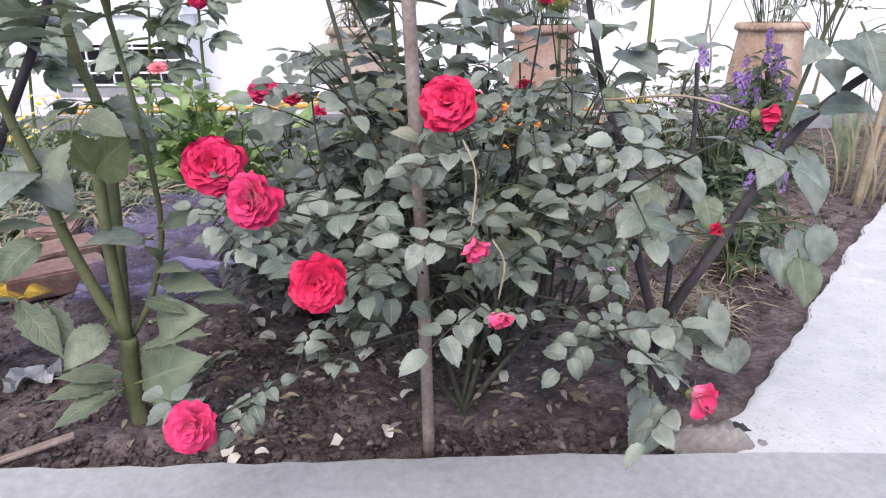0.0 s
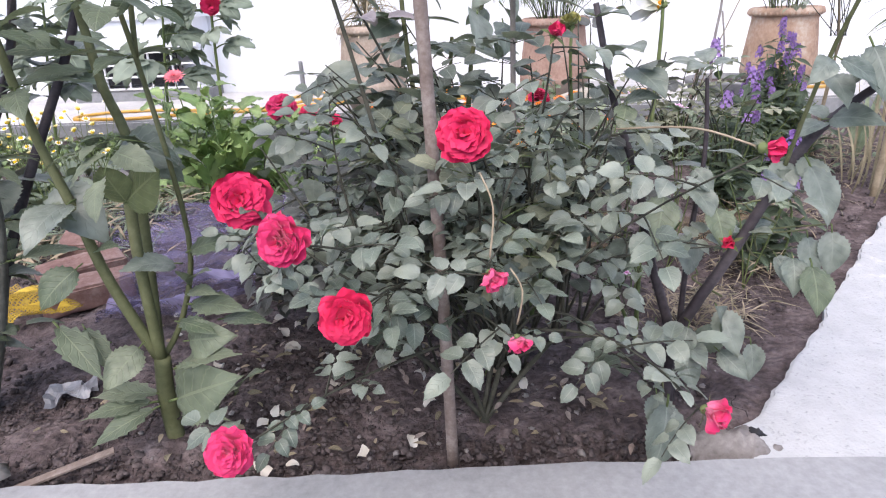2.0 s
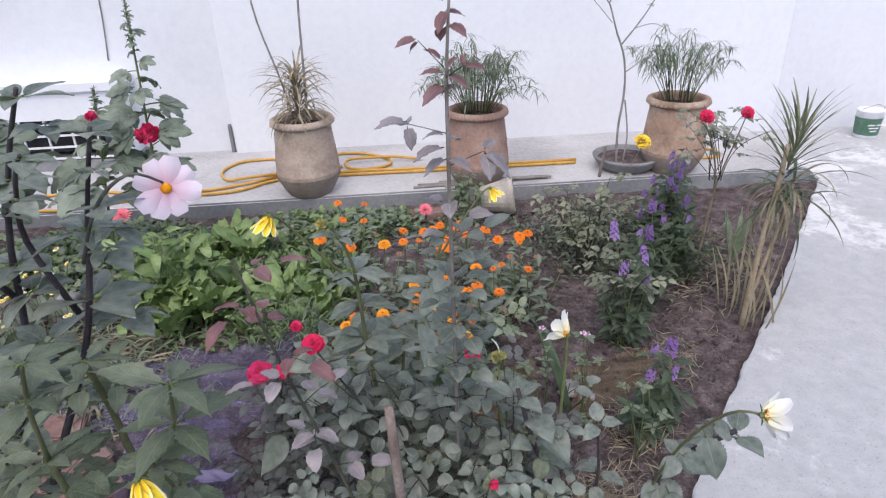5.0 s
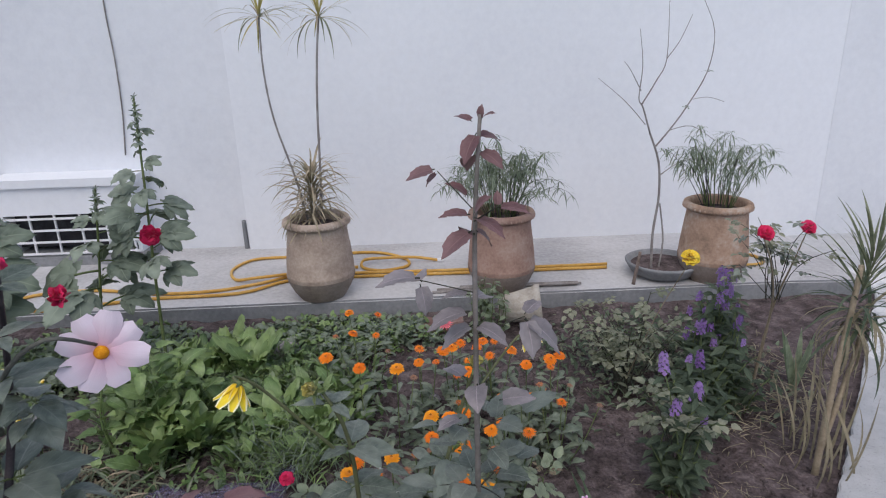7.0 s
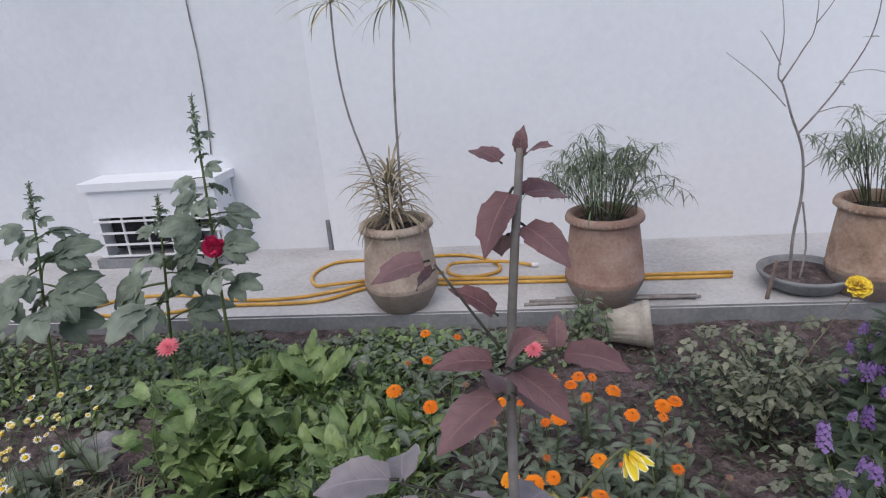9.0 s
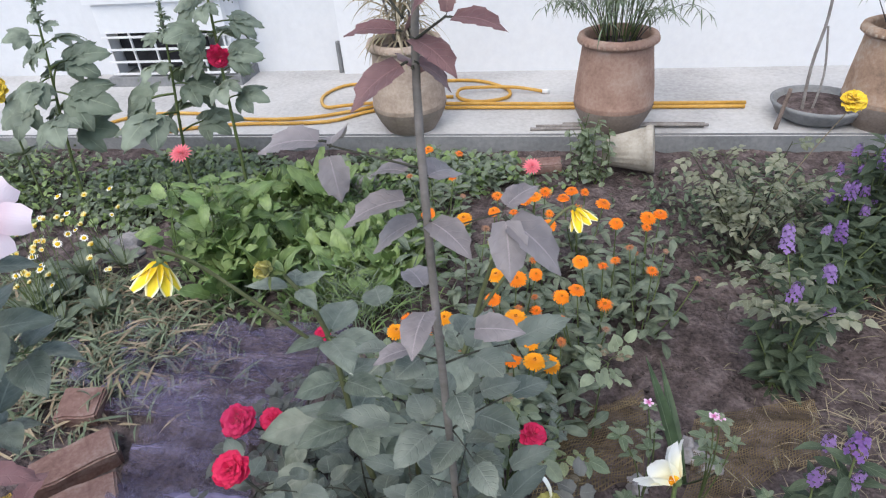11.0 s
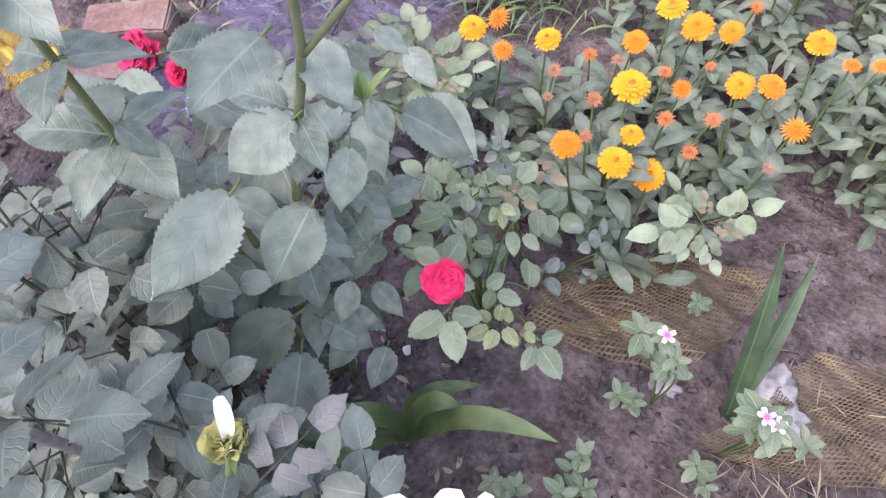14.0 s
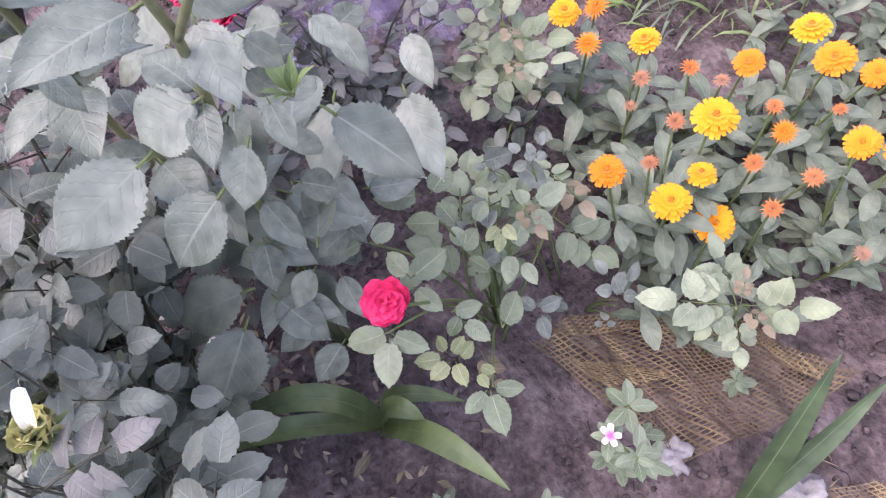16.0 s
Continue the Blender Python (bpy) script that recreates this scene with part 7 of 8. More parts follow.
for k, (x, y, h) in enumerate([(0.42, 3.68, 0.36), (0.47, 3.66, 0.32), (0.38, 3.70, 0.30)]):
    mt = thing("mint_plant", x, y, 0, "upright bushy herb with pointed green leaves", "herb", "herbs by the urn")
    grow(mt, GREEN_STEM, MINT, [(x + dx, y + dy, h * s) for dx, dy, s in ((0, 0, 1), (0.05, 0.02, 0.9), (-0.05, -0.02, 0.92), (0.03, -0.05, 0.85), (-0.03, 0.05, 0.8))], (x, y, 0), 11, 0.1, 0.85, 0.003, 0.0015, 0.9, 0, 60 + k, up=0.5)
for k, (x, y, z) in enumerate([(-1.318, 2.98, 0.465), (0.168, 3.211, 0.304), (-2.60, 3.1, 0.34)]):
    cd = thing("coral_dahlia", x, y + 0.02, 0, "small dahlia with one coral-pink double flower", "dahlia", "coral dahlias")
    stalk(cd, [(x, y + 0.02, -0.02), (x + 0.01, y + 0.02, z * 0.5), (x, y, z)], 0.004, 0.0025, GREEN_STEM)
    rosette(cd, MINT, (x, y + 0.02, 0.4 * z), 6, 0.3, 1.5)
    bloom(cd, CORAL, (x, y, z), (0.1, -0.5, 0.8), 1.15 if k != 1 else 1.0, 0, "flower", None, CALYX)


# ---------------------------------------------------------------- hollyhocks
ROSE_BUD_GREEN = calyx_mesh("green_bud", HOLLY_LEAF, 0.055)

def hollyhock(x, y, h, lean, sizes, label, seed=0, n=12):
    r = random.Random(seed)
    hh = thing("hollyhock", x, y, 0, label, "hollyhock", "hollyhocks")
    pts = [(x, y, -0.02), (x + 0.3 * lean, y, 0.35 * h), (x + 0.7 * lean, y, 0.7 * h), (x + lean, y, h)]
    stalk(hh, pts, 0.009, 0.004, GREEN_STEM)
    for k in range(n):
        t = 0.40 + 0.57 * k / n
        q = Vector(pts[0]).lerp(Vector(pts[3]), t)
        w = 2.4 * k + r.uniform(-0.4, 0.4)
        d = Vector((math.cos(w), math.sin(w), r.uniform(-0.25, 0.3)))
        part("leaf", r.choice(LOBED), hh, aim(q, d, (0, -0.6, 0.8), r.uniform(-0.3, 0.3), sizes * (1.15 if t < 0.6 else max(0.2, 1.15 * (1 - t) / 0.4)) * r.uniform(0.75, 1.15)))
    for k in range(10):
        z = 0.86 + 0.14 * k / 9
        q = Vector(pts[2]).lerp(Vector(pts[3]), (z - 0.7) / 0.3)
        part("bud", ROSE_BUD_GREEN, hh, facing(q, (math.cos(2.4 * k), math.sin(2.4 * k), 0.6), 0, 1.7 - 0.8 * k / 9))
    return hh


hk = hollyhock(-1.30, 3.4, 1.42, 0.08, 1.5, "tall hollyhock spire with lobed leaves and one crimson flower", 1, 19)
bloom(hk, ROSE_A[1], (-1.24, 3.36, 0.77), (0.3, -0.7, -0.2), 1.0, 0, "flower", None, CALYX, "crimson flower")
hollyhock(-1.62, 3.4, 1.0, 0.14, 2.1, "hollyhock with large lobed grey-green leaves", 2, 12)
hollyhock(-2.25, 3.35, 1.1, 0.2, 2.0, "hollyhock with large lobed grey-green leaves", 3, 17)
yl = thing("dahlia", -2.45, 3.3, 0, "dahlia with a round yellow flower head", "dahlia", "dahlias")
stalk(yl, [(-2.45, 3.3, -0.02), (-2.42, 3.3, 0.4), (-2.39, 3.3, 0.64)], 0.006, 0.004, GREEN_STEM)
rosette(yl, BIG_LEAVES, (-2.44, 3.3, 0.3), 6, 0.4, 1.1)
bloom(yl, YROSE, (-2.39, 3.29, 0.65), (0, -0.7, 0.3), 1.5, 0, "flower", None, CALYX)


# ---------------------------------------------------------------- strap-leaved plants, periwinkles
def ribbon(name, run, width, mat, n=14):
    """A strap leaf along an arch of four points, folded along its middle."""
    p0, p1, p2, p3 = (Vector(p) for p in run)
    v, f, uv = [], [], []
    for k in range(n + 1):
        t = k / n
        p = (1 - t) ** 3 * p0 + 3 * t * (1 - t) ** 2 * p1 + 3 * t * t * (1 - t) * p2 + t ** 3 * p3
        d = (1 - t) ** 2 * (p1 - p0) + 2 * t * (1 - t) * (p2 - p1) + t * t * (p3 - p2)
        side = d.cross(Vector((0, 0, 1)))
        side = side.normalized() if side.length > 1e-6 else Vector((1, 0, 0))
        up = side.cross(d).normalized()
        w = 0.5 * width * min(1.0, 0.55 + 2 * t) * (1 - max(0.0, (t - 0.5) / 0.5) ** 1.9)
        for c in range(5):
            u = c / 2 - 1
            v.append(p + side * u * max(w, 0.0008) + up * (0.28 * abs(u) * w + 0.0015 * math.cos(9 * t + 2 * u)))
            uv.append(((u + 1) / 2, t))
    for k in range(n):
        for c in range(4):
            f.append((5 * k + c, 5 * k + c + 1, 5 * k + c + 6, 5 * k + c + 5))
    return Buf().add(v, f, 0, uv).mesh(name, [mat])


lily = thing("strap_leaf_lily", 0.215, 1.46, 0, "low lily with wide arching strap leaves on bare soil", "lily", "strap-leaved lilies")
for k, run in enumerate([((0.215, 1.46, 0), (0.194, 1.461, 0.24), (0.144, 1.37, 0.22), (0.122, 1.246, 0.15)),
                         ((0.212, 1.455, 0), (0.209, 1.403, 0.2), (0.152, 1.281, 0.18), (0.101, 1.082, 0.08)),
                         ((0.22, 1.46, 0), (0.237, 1.495, 0.23), (0.259, 1.52, 0.22), (0.289, 1.538, 0.18)),
                         ((0.222, 1.455, 0), (0.284, 1.519, 0.23), (0.344, 1.56, 0.22), (0.44, 1.597, 0.19)),
                         ((0.21, 1.47, 0), (0.197, 1.49, 0.17), (0.236, 1.551, 0.16), (0.276, 1.607, 0.1))]):
    part("leaf", ribbon("strap_leaf", run, (0.044, 0.038, 0.036, 0.040, 0.030)[k], STRAP_LEAF), lily)
lily2 = thing("strap_leaf_lily", 0.635, 1.89, 0, "young lily with two upright sword leaves", "lily", "strap-leaved lilies")
for b2 in [(0.53, 2.03, 0.336), (0.585, 2.12, 0.25), (0.70, 1.84, 0.12)]:
    a = Vector((0.635, 1.89, 0.0))
    d = Vector(b2) - a
    part("leaf", SWORD_BLADE, lily2, aim(a, d, (0.5, -0.6, 0.6), 0, d.length / 0.34))


def periwinkle(x, y, tops, seed=0):
    v = thing("periwinkle", x, y, 0, "periwinkle with small pale pink flowers and oval leaves", "periwinkle", "periwinkles")
    for k, p in enumerate(tops):
        mid = (0.5 * (x + p[0]) + 0.01, 0.5 * (y + p[1]), 0.55 * p[2])
        stalk(v, [(x, y, -0.01), mid, (p[0], p[1], p[2] - 0.01)], 0.0022, 0.0015, GREEN_STEM, "stem", 5)
        rosette(v, VINCA_OVAL, (p[0], p[1], p[2] - 0.012), rnd.choice((4, 5, 6)), rnd.uniform(0.1, 0.6), rnd.uniform(0.6, 1.0), rnd.uniform(0, 6))
        rosette(v, VINCA_OVAL, (0.6 * p[0] + 0.4 * x, 0.6 * p[1] + 0.4 * y, 0.68 * p[2]), 4, 0.15, 0.85, k)
        if len(p) < 4:
            bloom(v, VINCA, p, (0.1, -0.2, 0.95), 0.68, 0.3 + k, "flower")


periwinkle(0.52, 1.82, [(0.474, 1.70, 0.513), (0.44, 1.78, 0.32, 0), (0.50, 1.73, 0.42, 0)], 1)
periwinkle(0.66, 1.82, [(0.61, 1.709, 0.476), (0.625, 1.712, 0.47), (0.70, 1.80, 0.30, 0), (0.62, 1.76, 0.36, 0)], 2)
periwinkle(0.80, 1.62, [(0.78, 1.60, 0.34, 0), (0.74, 1.66, 0.30, 0), (0.84, 1.56, 0.26, 0)], 3)
periwinkle(0.47, 1.78, [(0.465, 1.753, 0.11, 0), (0.49, 1.77, 0.08, 0)], 4)
periwinkle(0.63, 1.75, [(0.63, 1.742, 0.11, 0), (0.66, 1.73, 0.09, 0)], 5)
periwinkle(0.41, 1.50, [(0.396, 1.497, 0.10, 0), (0.448, 1.462, 0.12), (0.43, 1.52, 0.07, 0)], 6)
periwinkle(0.49, 1.57, [(0.491, 1.558, 0.10, 0), (0.478, 1.633, 0.09, 0), (0.52, 1.60, 0.07, 0)], 7)
periwinkle(0.47, 2.02, [(0.472, 2.005, 0.10, 0)], 8)

# ---------------------------------------------------------------- dracaena at the pavement's edge
THIN_DRY = [leaf_mesh("thin_dry_leaf", DRY_LEAF, DRY_LEAF, 0.30, 0.008, 0, n=7, form="strap", fold=0.3, curl=c, seed=s, cross=2) for s, c in ((1, 0.4), (2, 1.4))]
dr = thing("dracaena", 1.55, 2.36, 0, "leggy dracaena with a tuft of sword leaves and hanging dead ones", "dracaena")
stalk(dr, [(1.55, 2.36, -0.03), (1.60, 2.42, 0.35), (1.66, 2.48, 0.62), (1.68, 2.5, 0.80)], 0.014, 0.010, STRAW, "trunk")
stalk(dr, [(1.57, 2.38, 0.1), (1.70, 2.48, 0.40), (1.74, 2.5, 0.62)], 0.011, 0.008, STRAW, "trunk")
for k in range(76):
    t = k / 76
    w = 2.4 * k
    rise = -1.4 + 4.0 * t ** 0.9
    part("leaf", SWORD[2] if t < 0.25 else SWORD[1] if t < 0.5 else SWORD[0], dr, aim((1.66 + 0.06 * t + 0.012 * math.cos(w), 2.49 + 0.012 * math.sin(w), 0.52 + 0.34 * t), (math.cos(w), math.sin(w), rise), (0, 0, 1), rnd.uniform(-0.3, 0.3), rnd.uniform(0.52, 0.8)), "dead hanging leaf" if t < 0.25 else "")
for k in range(26):
    w = 2.4 * k
    part("leaf", SWORD[1 + k % 2], dr, aim((1.74, 2.5, 0.52 + 0.005 * k), (math.cos(w), math.sin(w), rnd.uniform(-1.0, 0.8)), (0, 0, 1), 0, rnd.uniform(0.7, 1.0)))
for k in range(20):
    x, y = 1.58 + rnd.uniform(-0.12, 0.1), 2.40 + rnd.uniform(-0.12, 0.2)
    part("leaf", THIN_DRY[k % 2], dr, aim((x, y, 0.0), (rnd.uniform(-0.2, 0.5), rnd.uniform(-0.2, 0.4), 1.2), (0, -1, 0.2), 0, rnd.uniform(1.0, 1.7)), "dry straw-coloured leaf")
yt = thing("young_plantain_lily", 1.80, 2.95, 0, "young plant with pale yellow-green spear leaves", "lily")
for k in range(5):
    part("leaf", SPEAR, yt, aim((1.80, 2.95, 0), (0.25 * math.cos(2.4 * k), 0.25 * math.sin(2.4 * k), 1), (0, -1, 0.3), 0, 0.9))


# ---------------------------------------------------------------- plants in the pots
dp = thing("potted_dracaena", -0.582, 4.17, 0.55, "straggly dracaena with dry straw-coloured leaves and two tall bare stems", "dracaena")
stalk(dp, [(-0.62, 4.17, 0.52), (-0.68, 4.17, 0.85), (-0.77, 4.17, 1.2), (-0.80, 4.17, 1.5), (-0.79, 4.17, 1.79)], 0.007, 0.0055, TWIG, "trunk", 6)
stalk(dp, [(-0.55, 4.18, 0.52), (-0.53, 4.18, 0.9), (-0.515, 4.18, 1.25), (-0.49, 4.18, 1.55), (-0.46, 4.18, 1.77)], 0.0085, 0.0065, TWIG, "trunk", 6)
stalk(dp, [(-0.59, 4.14, 0.52), (-0.60, 4.14, 0.72), (-0.60, 4.13, 0.88)], 0.009, 0.006, STRAW, "trunk", 6)
HANG = [leaf_mesh("dry_blade", m, m, 0.32, 0.014, 0, n=8, form="strap", fold=0.3, curl=c, seed=s, cross=2) for s, c, m in ((1, 1.3, STRAW_LEAF), (2, 2.0, DRY_LEAF), (3, 2.8, STRAW_LEAF), (4, 1.0, STRAW_LEAF))]
for k in range(170):
    w, t = 2.4 * k, k / 170
    part("leaf", HANG[k % 4], dp, aim((-0.585 + 0.02 * math.cos(w), 4.15 + 0.02 * math.sin(w), 0.60 + 0.30 * t), (math.cos(w), math.sin(w), rnd.uniform(-0.5, 0.7) + 0.9 * t), (0, 0, 1), rnd.uniform(-0.3, 0.3), rnd.uniform(0.6, 1.05)), "dry straw-coloured leaf")
HEAD = [leaf_mesh("narrow_leaf", m, m, 0.34, 0.011, 0, n=9, form="strap", fold=0.3, curl=c, seed=s, cross=2) for s, c, m in ((1, 0.6, GOLD_LEAF), (2, 1.2, STRAW_LEAF), (3, 1.7, TAN_LEAF))]
GOLD = [leaf_mesh("yellow_leaf", GOLD_LEAF, GOLD_LEAF, 0.26, 0.016, 0, n=7, form="strap", fold=0.3, curl=0.3, seed=4, cross=2)]
for k in range(44):
    w = 1.2 * k
    part("leaf", HEAD[k % 3], dp, aim((-0.79, 4.17, 1.77) if k % 2 else (-0.46, 4.18, 1.76), (math.cos(w), math.sin(w), rnd.uniform(-0.6, 0.8)), (0, 0, 1), 0, rnd.uniform(0.7, 1.1)))
for k in range(16):
    w = 1.2 * k
    part("leaf", GOLD[0], dp, aim((-0.79, 4.17, 1.78) if k % 2 else (-0.46, 4.18, 1.77), (0.4 * math.cos(w), 0.4 * math.sin(w), 1), (0, 0, 1), 0, rnd.uniform(0.7, 1.0)), "yellow inner leaf")


def rush(x, y, spread, top, n, label, seed, flat=0.0):
    """Many thin arching stems with narrow leaflets, rising from a pot."""
    r = random.Random(seed)
    p = thing("potted_rush", x, y, 0.55, label, "rush plant", "rush plants in pots")
    for k in range(n):
        w = 2.4 * k + r.uniform(-0.3, 0.3)
        reach = spread * r.uniform(0.15, 1.0)
        tall = r.gauss(0, 0.045)
        a = Vector((x + 0.07 * math.cos(w), y + 0.07 * math.sin(w), 0.53))
        crest = Vector((x + 0.65 * reach * math.cos(w) + r.gauss(0, 0.03), y + 0.65 * reach * math.sin(w), top + tall - (0.08 if not flat else 0.02) * r.random() - 0.25 * (1 - flat) * (reach / spread) ** 2 * 0.5))
        end = Vector((x + reach * math.cos(w), y + reach * math.sin(w), crest.z - (0.2 - 0.16 * flat) * reach / spread))
        b = Buf()
        fine = [a.lerp(crest, t).lerp(crest.lerp(end, t), t) for t in [j / 8 for j in range(9)]]
        tube(b, fine, [0.0028 - 0.002 * j / 8 for j in range(9)], 4)
        frond = part("frond", b.mesh("frond", [DARK_STEM if k % 3 == 0 else GREEN_STEM]), p)
        b = Buf()
        for j in range(24):
            t = 0.4 + 0.6 * j / 26
            i = min(7, int(t * 8))
            q = fine[i].lerp(fine[i + 1], t * 8 - i)
            ww = r.uniform(0, 6.28)
            v, f, uv = blade(r.uniform(0.05, 0.14), 0.008, 4, "lance", 0, 0.2, 1.0, 0, 2, j)
            b.add(v, f, 0, uv, aim(q, (math.cos(ww), math.sin(ww), r.uniform(-0.8, 0.4)), (0, 0, 1)))
        tagged(part("foliage", b.mesh("foliage", [MID_LEAF]), frond), kind="stuff")


rush(0.57, 4.17, 0.46, 1.06, 60, "bushy grey-green rush with arching thin stems", 1)
rush(1.95, 4.19, 0.42, 0.985, 34, "umbrella-shaped rush with thin stems and a flat crown", 2, 0.8)

# bare tree in a shallow dish
bt = thing("bare_sapling", 1.56, 4.2, 0.14, "leafless grey sapling with crooked branches", "sapling")
trunk = [(1.56, 4.2, 0.12), (1.55, 4.2, 0.40), (1.57, 4.2, 0.65), (1.55, 4.2, 0.87), (1.485, 4.2, 1.04)]
stalk(bt, trunk, 0.009, 0.006, TWIG, "trunk", 7)
stalk(bt, [(1.60, 4.2, 0.12), (1.62, 4.2, 0.35), (1.58, 4.2, 0.60)], 0.006, 0.005, TWIG, "trunk", 6)
for pts, r0 in [([(1.485, 4.2, 1.04), (1.43, 4.2, 1.2), (1.40, 4.2, 1.26), (1.41, 4.2, 1.45), (1.38, 4.2, 1.65)], 0.006), ([(1.42, 4.2, 1.22), (1.50, 4.2, 1.36), (1.55, 4.2, 1.48), (1.54, 4.2, 1.80)], 0.005),
                ([(1.52, 4.2, 0.96), (1.60, 4.2, 1.06), (1.69, 4.2, 1.19), (1.80, 4.2, 1.40), (1.82, 4.2, 1.62), (1.74, 4.2, 1.80)], 0.006), ([(1.56, 4.2, 0.78), (1.68, 4.2, 0.86), (1.80, 4.2, 0.88)], 0.004),
                ([(1.45, 4.2, 1.10), (1.32, 4.2, 1.24), (1.15, 4.2, 1.38)], 0.003), ([(1.60, 4.2, 1.06), (1.74, 4.2, 1.08), (1.90, 4.2, 0.98)], 0.003), ([(1.41, 4.2, 1.30), (1.34, 4.2, 1.42), (1.30, 4.2, 1.47)], 0.003),
                ([(1.72, 4.2, 1.24), (1.82, 4.2, 1.25), (1.92, 4.2, 1.22)], 0.002), ([(1.55, 4.2, 1.48), (1.62, 4.2, 1.58), (1.68, 4.2, 1.72)], 0.003)]:
    stalk(bt, pts, r0, 0.0014, TWIG, "branch", 5)
rosette(bt, SMALL, (1.69, 4.2, 1.19), 5, 0.3, 0.9)
rosette(bt, SMALL, (1.80, 4.2, 1.40), 4, 0.3, 0.9)
dish = thing("dish_planter", 1.66, 4.28, 0.09, "shallow grey concrete dish holding the bare sapling", "planter")
b = Buf()
lathe(b, [(0.0, 0.003), (0.15, 0.003), (0.20, 0.03), (0.235, 0.085), (0.24, 0.10), (0.225, 0.105), (0.215, 0.09), (0.19, 0.06), (0.0, 0.055)], 36)
part("bowl", b.mesh("bowl", [LEDGE_FACE]), dish, pose(1.66, 4.28, 0.09))
b = Buf()
lathe(b, [(0.205, 0.072), (0.1, 0.085), (0.0, 0.09)], 24)
part("potting_soil", b.mesh("dish_soil", [SOIL]), dish, pose(1.66, 4.28, 0.09))
post = thing("wooden_peg", 1.42, 4.12, 0.09, "short dark wooden peg standing on the platform", "peg")
stalk(post, [(1.42, 4.12, 0.09), (1.435, 4.12, 0.2), (1.45, 4.12, 0.31)], 0.012, 0.010, WOOD, "peg", 7)

# ---------------------------------------------------------------- hose, sticks, urn, bucket
hose = thing("garden_hose", 0, 4.4, 0.09, "yellow-orange garden hose lying in loops on the platform", "hose")
for pts in [
    [(-2.60, 4.10, 0.103), (-2.30, 4.05, 0.103), (-2.15, 4.05, 0.103), (-1.96, 4.12, 0.103), (-1.64, 4.18, 0.103), (-1.13, 4.21, 0.103), (-0.85, 4.40, 0.103), (-0.43, 4.43, 0.103), (0.37, 4.42, 0.103), (0.87, 4.42, 0.103), (1.33, 4.42, 0.103)],
    [(1.86, 4.45, 0.103), (2.11, 4.42, 0.103), (2.30, 4.35, 0.103), (2.42, 4.40, 0.103), (2.40, 4.55, 0.103), (2.20, 4.60, 0.103)],
    [(-2.60, 4.10, 0.103), (-2.62, 4.2, 0.103), (-2.44, 4.34, 0.103), (-2.09, 4.36, 0.103), (-1.70, 4.26, 0.103), (-1.30, 4.27, 0.103), (-1.02, 4.38, 0.103), (-0.80, 4.50, 0.103), (-0.35, 4.50, 0.103), (0.40, 4.48, 0.103), (1.35, 4.48, 0.103)],
    [(-0.80, 4.86, 0.103), (-1.0, 4.90, 0.103), (-1.21, 4.86, 0.103), (-1.30, 4.66, 0.103), (-1.22, 4.46, 0.103), (-1.07, 4.42, 0.126), (-0.86, 4.47, 0.126), (-0.60, 4.62, 0.103), (-0.40, 4.62, 0.103)],
    [(-0.80, 4.86, 0.103), (-0.47, 4.94, 0.103), (-0.24, 4.91, 0.103), (-0.06, 4.75, 0.103), (-0.05, 4.60, 0.103), (-0.22, 4.53, 0.103), (-0.36, 4.60, 0.103), (-0.36, 4.70, 0.126), (-0.20, 4.73, 0.126), (0.0, 4.72, 0.126), (0.18, 4.70, 0.103)]]:
    stalk(hose, pts, 0.0108, 0.0108, HOSE, "hose_length", 8)
b = Buf()
tube(b, [(0.17, 4.70, 0.104), (0.215, 4.697, 0.104)], 0.015, 10)
part("hose_end", b.mesh("hose_end", [WHITE_METAL]), hose, None, "white hose end")
for k, (y0, x0, x1, z) in enumerate([(4.10, 0.12, 0.72, 0.099), (4.14, 0.15, 1.06, 0.099), (4.17, 0.30, 1.07, 0.1), (4.12, 0.62, 1.08, 0.112)]):
    st = thing("wooden_stick", x0, y0, 0.09, "grey weathered stick lying on the platform edge", "stick", "sticks on the platform")
    stalk(st, [(x0, y0, z), (0.5 * (x0 + x1), y0 + 0.008, z), (x1, y0 + 0.004, z)], 0.010, 0.008, TWIG, "stick", 6)
urn = thing("fluted_urn", 0.60, 3.74, 0.0, "cream fluted plaster urn lying on its side on the soil", "urn")
b = Buf()
prof = [(0.075, 0.0), (0.085, 0.01), (0.09, 0.04), (0.105, 0.12), (0.122, 0.20), (0.134, 0.25), (0.142, 0.255), (0.146, 0.275), (0.142, 0.295), (0.128, 0.297), (0.120, 0.28), (0.10, 0.15), (0.0, 0.05)]
lathe(b, prof, 64)
b.v = [(x * (1 + 0.028 * math.cos(20 * math.atan2(y, x)) * (0.03 < z < 0.24)), y * (1 + 0.028 * math.cos(20 * math.atan2(y, x)) * (0.03 < z < 0.24)), z) for x, y, z in b.v]
part("body", b.mesh("urn_body", [URN_PLASTER]), urn, Matrix.Translation((0.51, 3.80, 0.103)) @ Matrix.Scale(0.84, 4) @ pose(0, 0, 0, 0, 0, -8) @ pose(0, 0, 0, 0, 83, 0))
bucket = thing("paint_bucket", 3.88, 4.86, 0.03, "white plastic paint bucket with a green label", "bucket")
b = Buf()
lathe(b, [(0.0, 0.002), (0.12, 0.002), (0.125, 0.01), (0.14, 0.30), (0.146, 0.305), (0.146, 0.325), (0.13, 0.33), (0.0, 0.325)], 32)
part("body", b.mesh("bucket_body", [WHITE_METAL]), bucket, pose(3.88, 4.86, 0.03) @ Matrix.Scale(0.7, 4))
b = Buf()
lathe(b, [(0.1285, 0.04), (0.1405, 0.24)], 32)
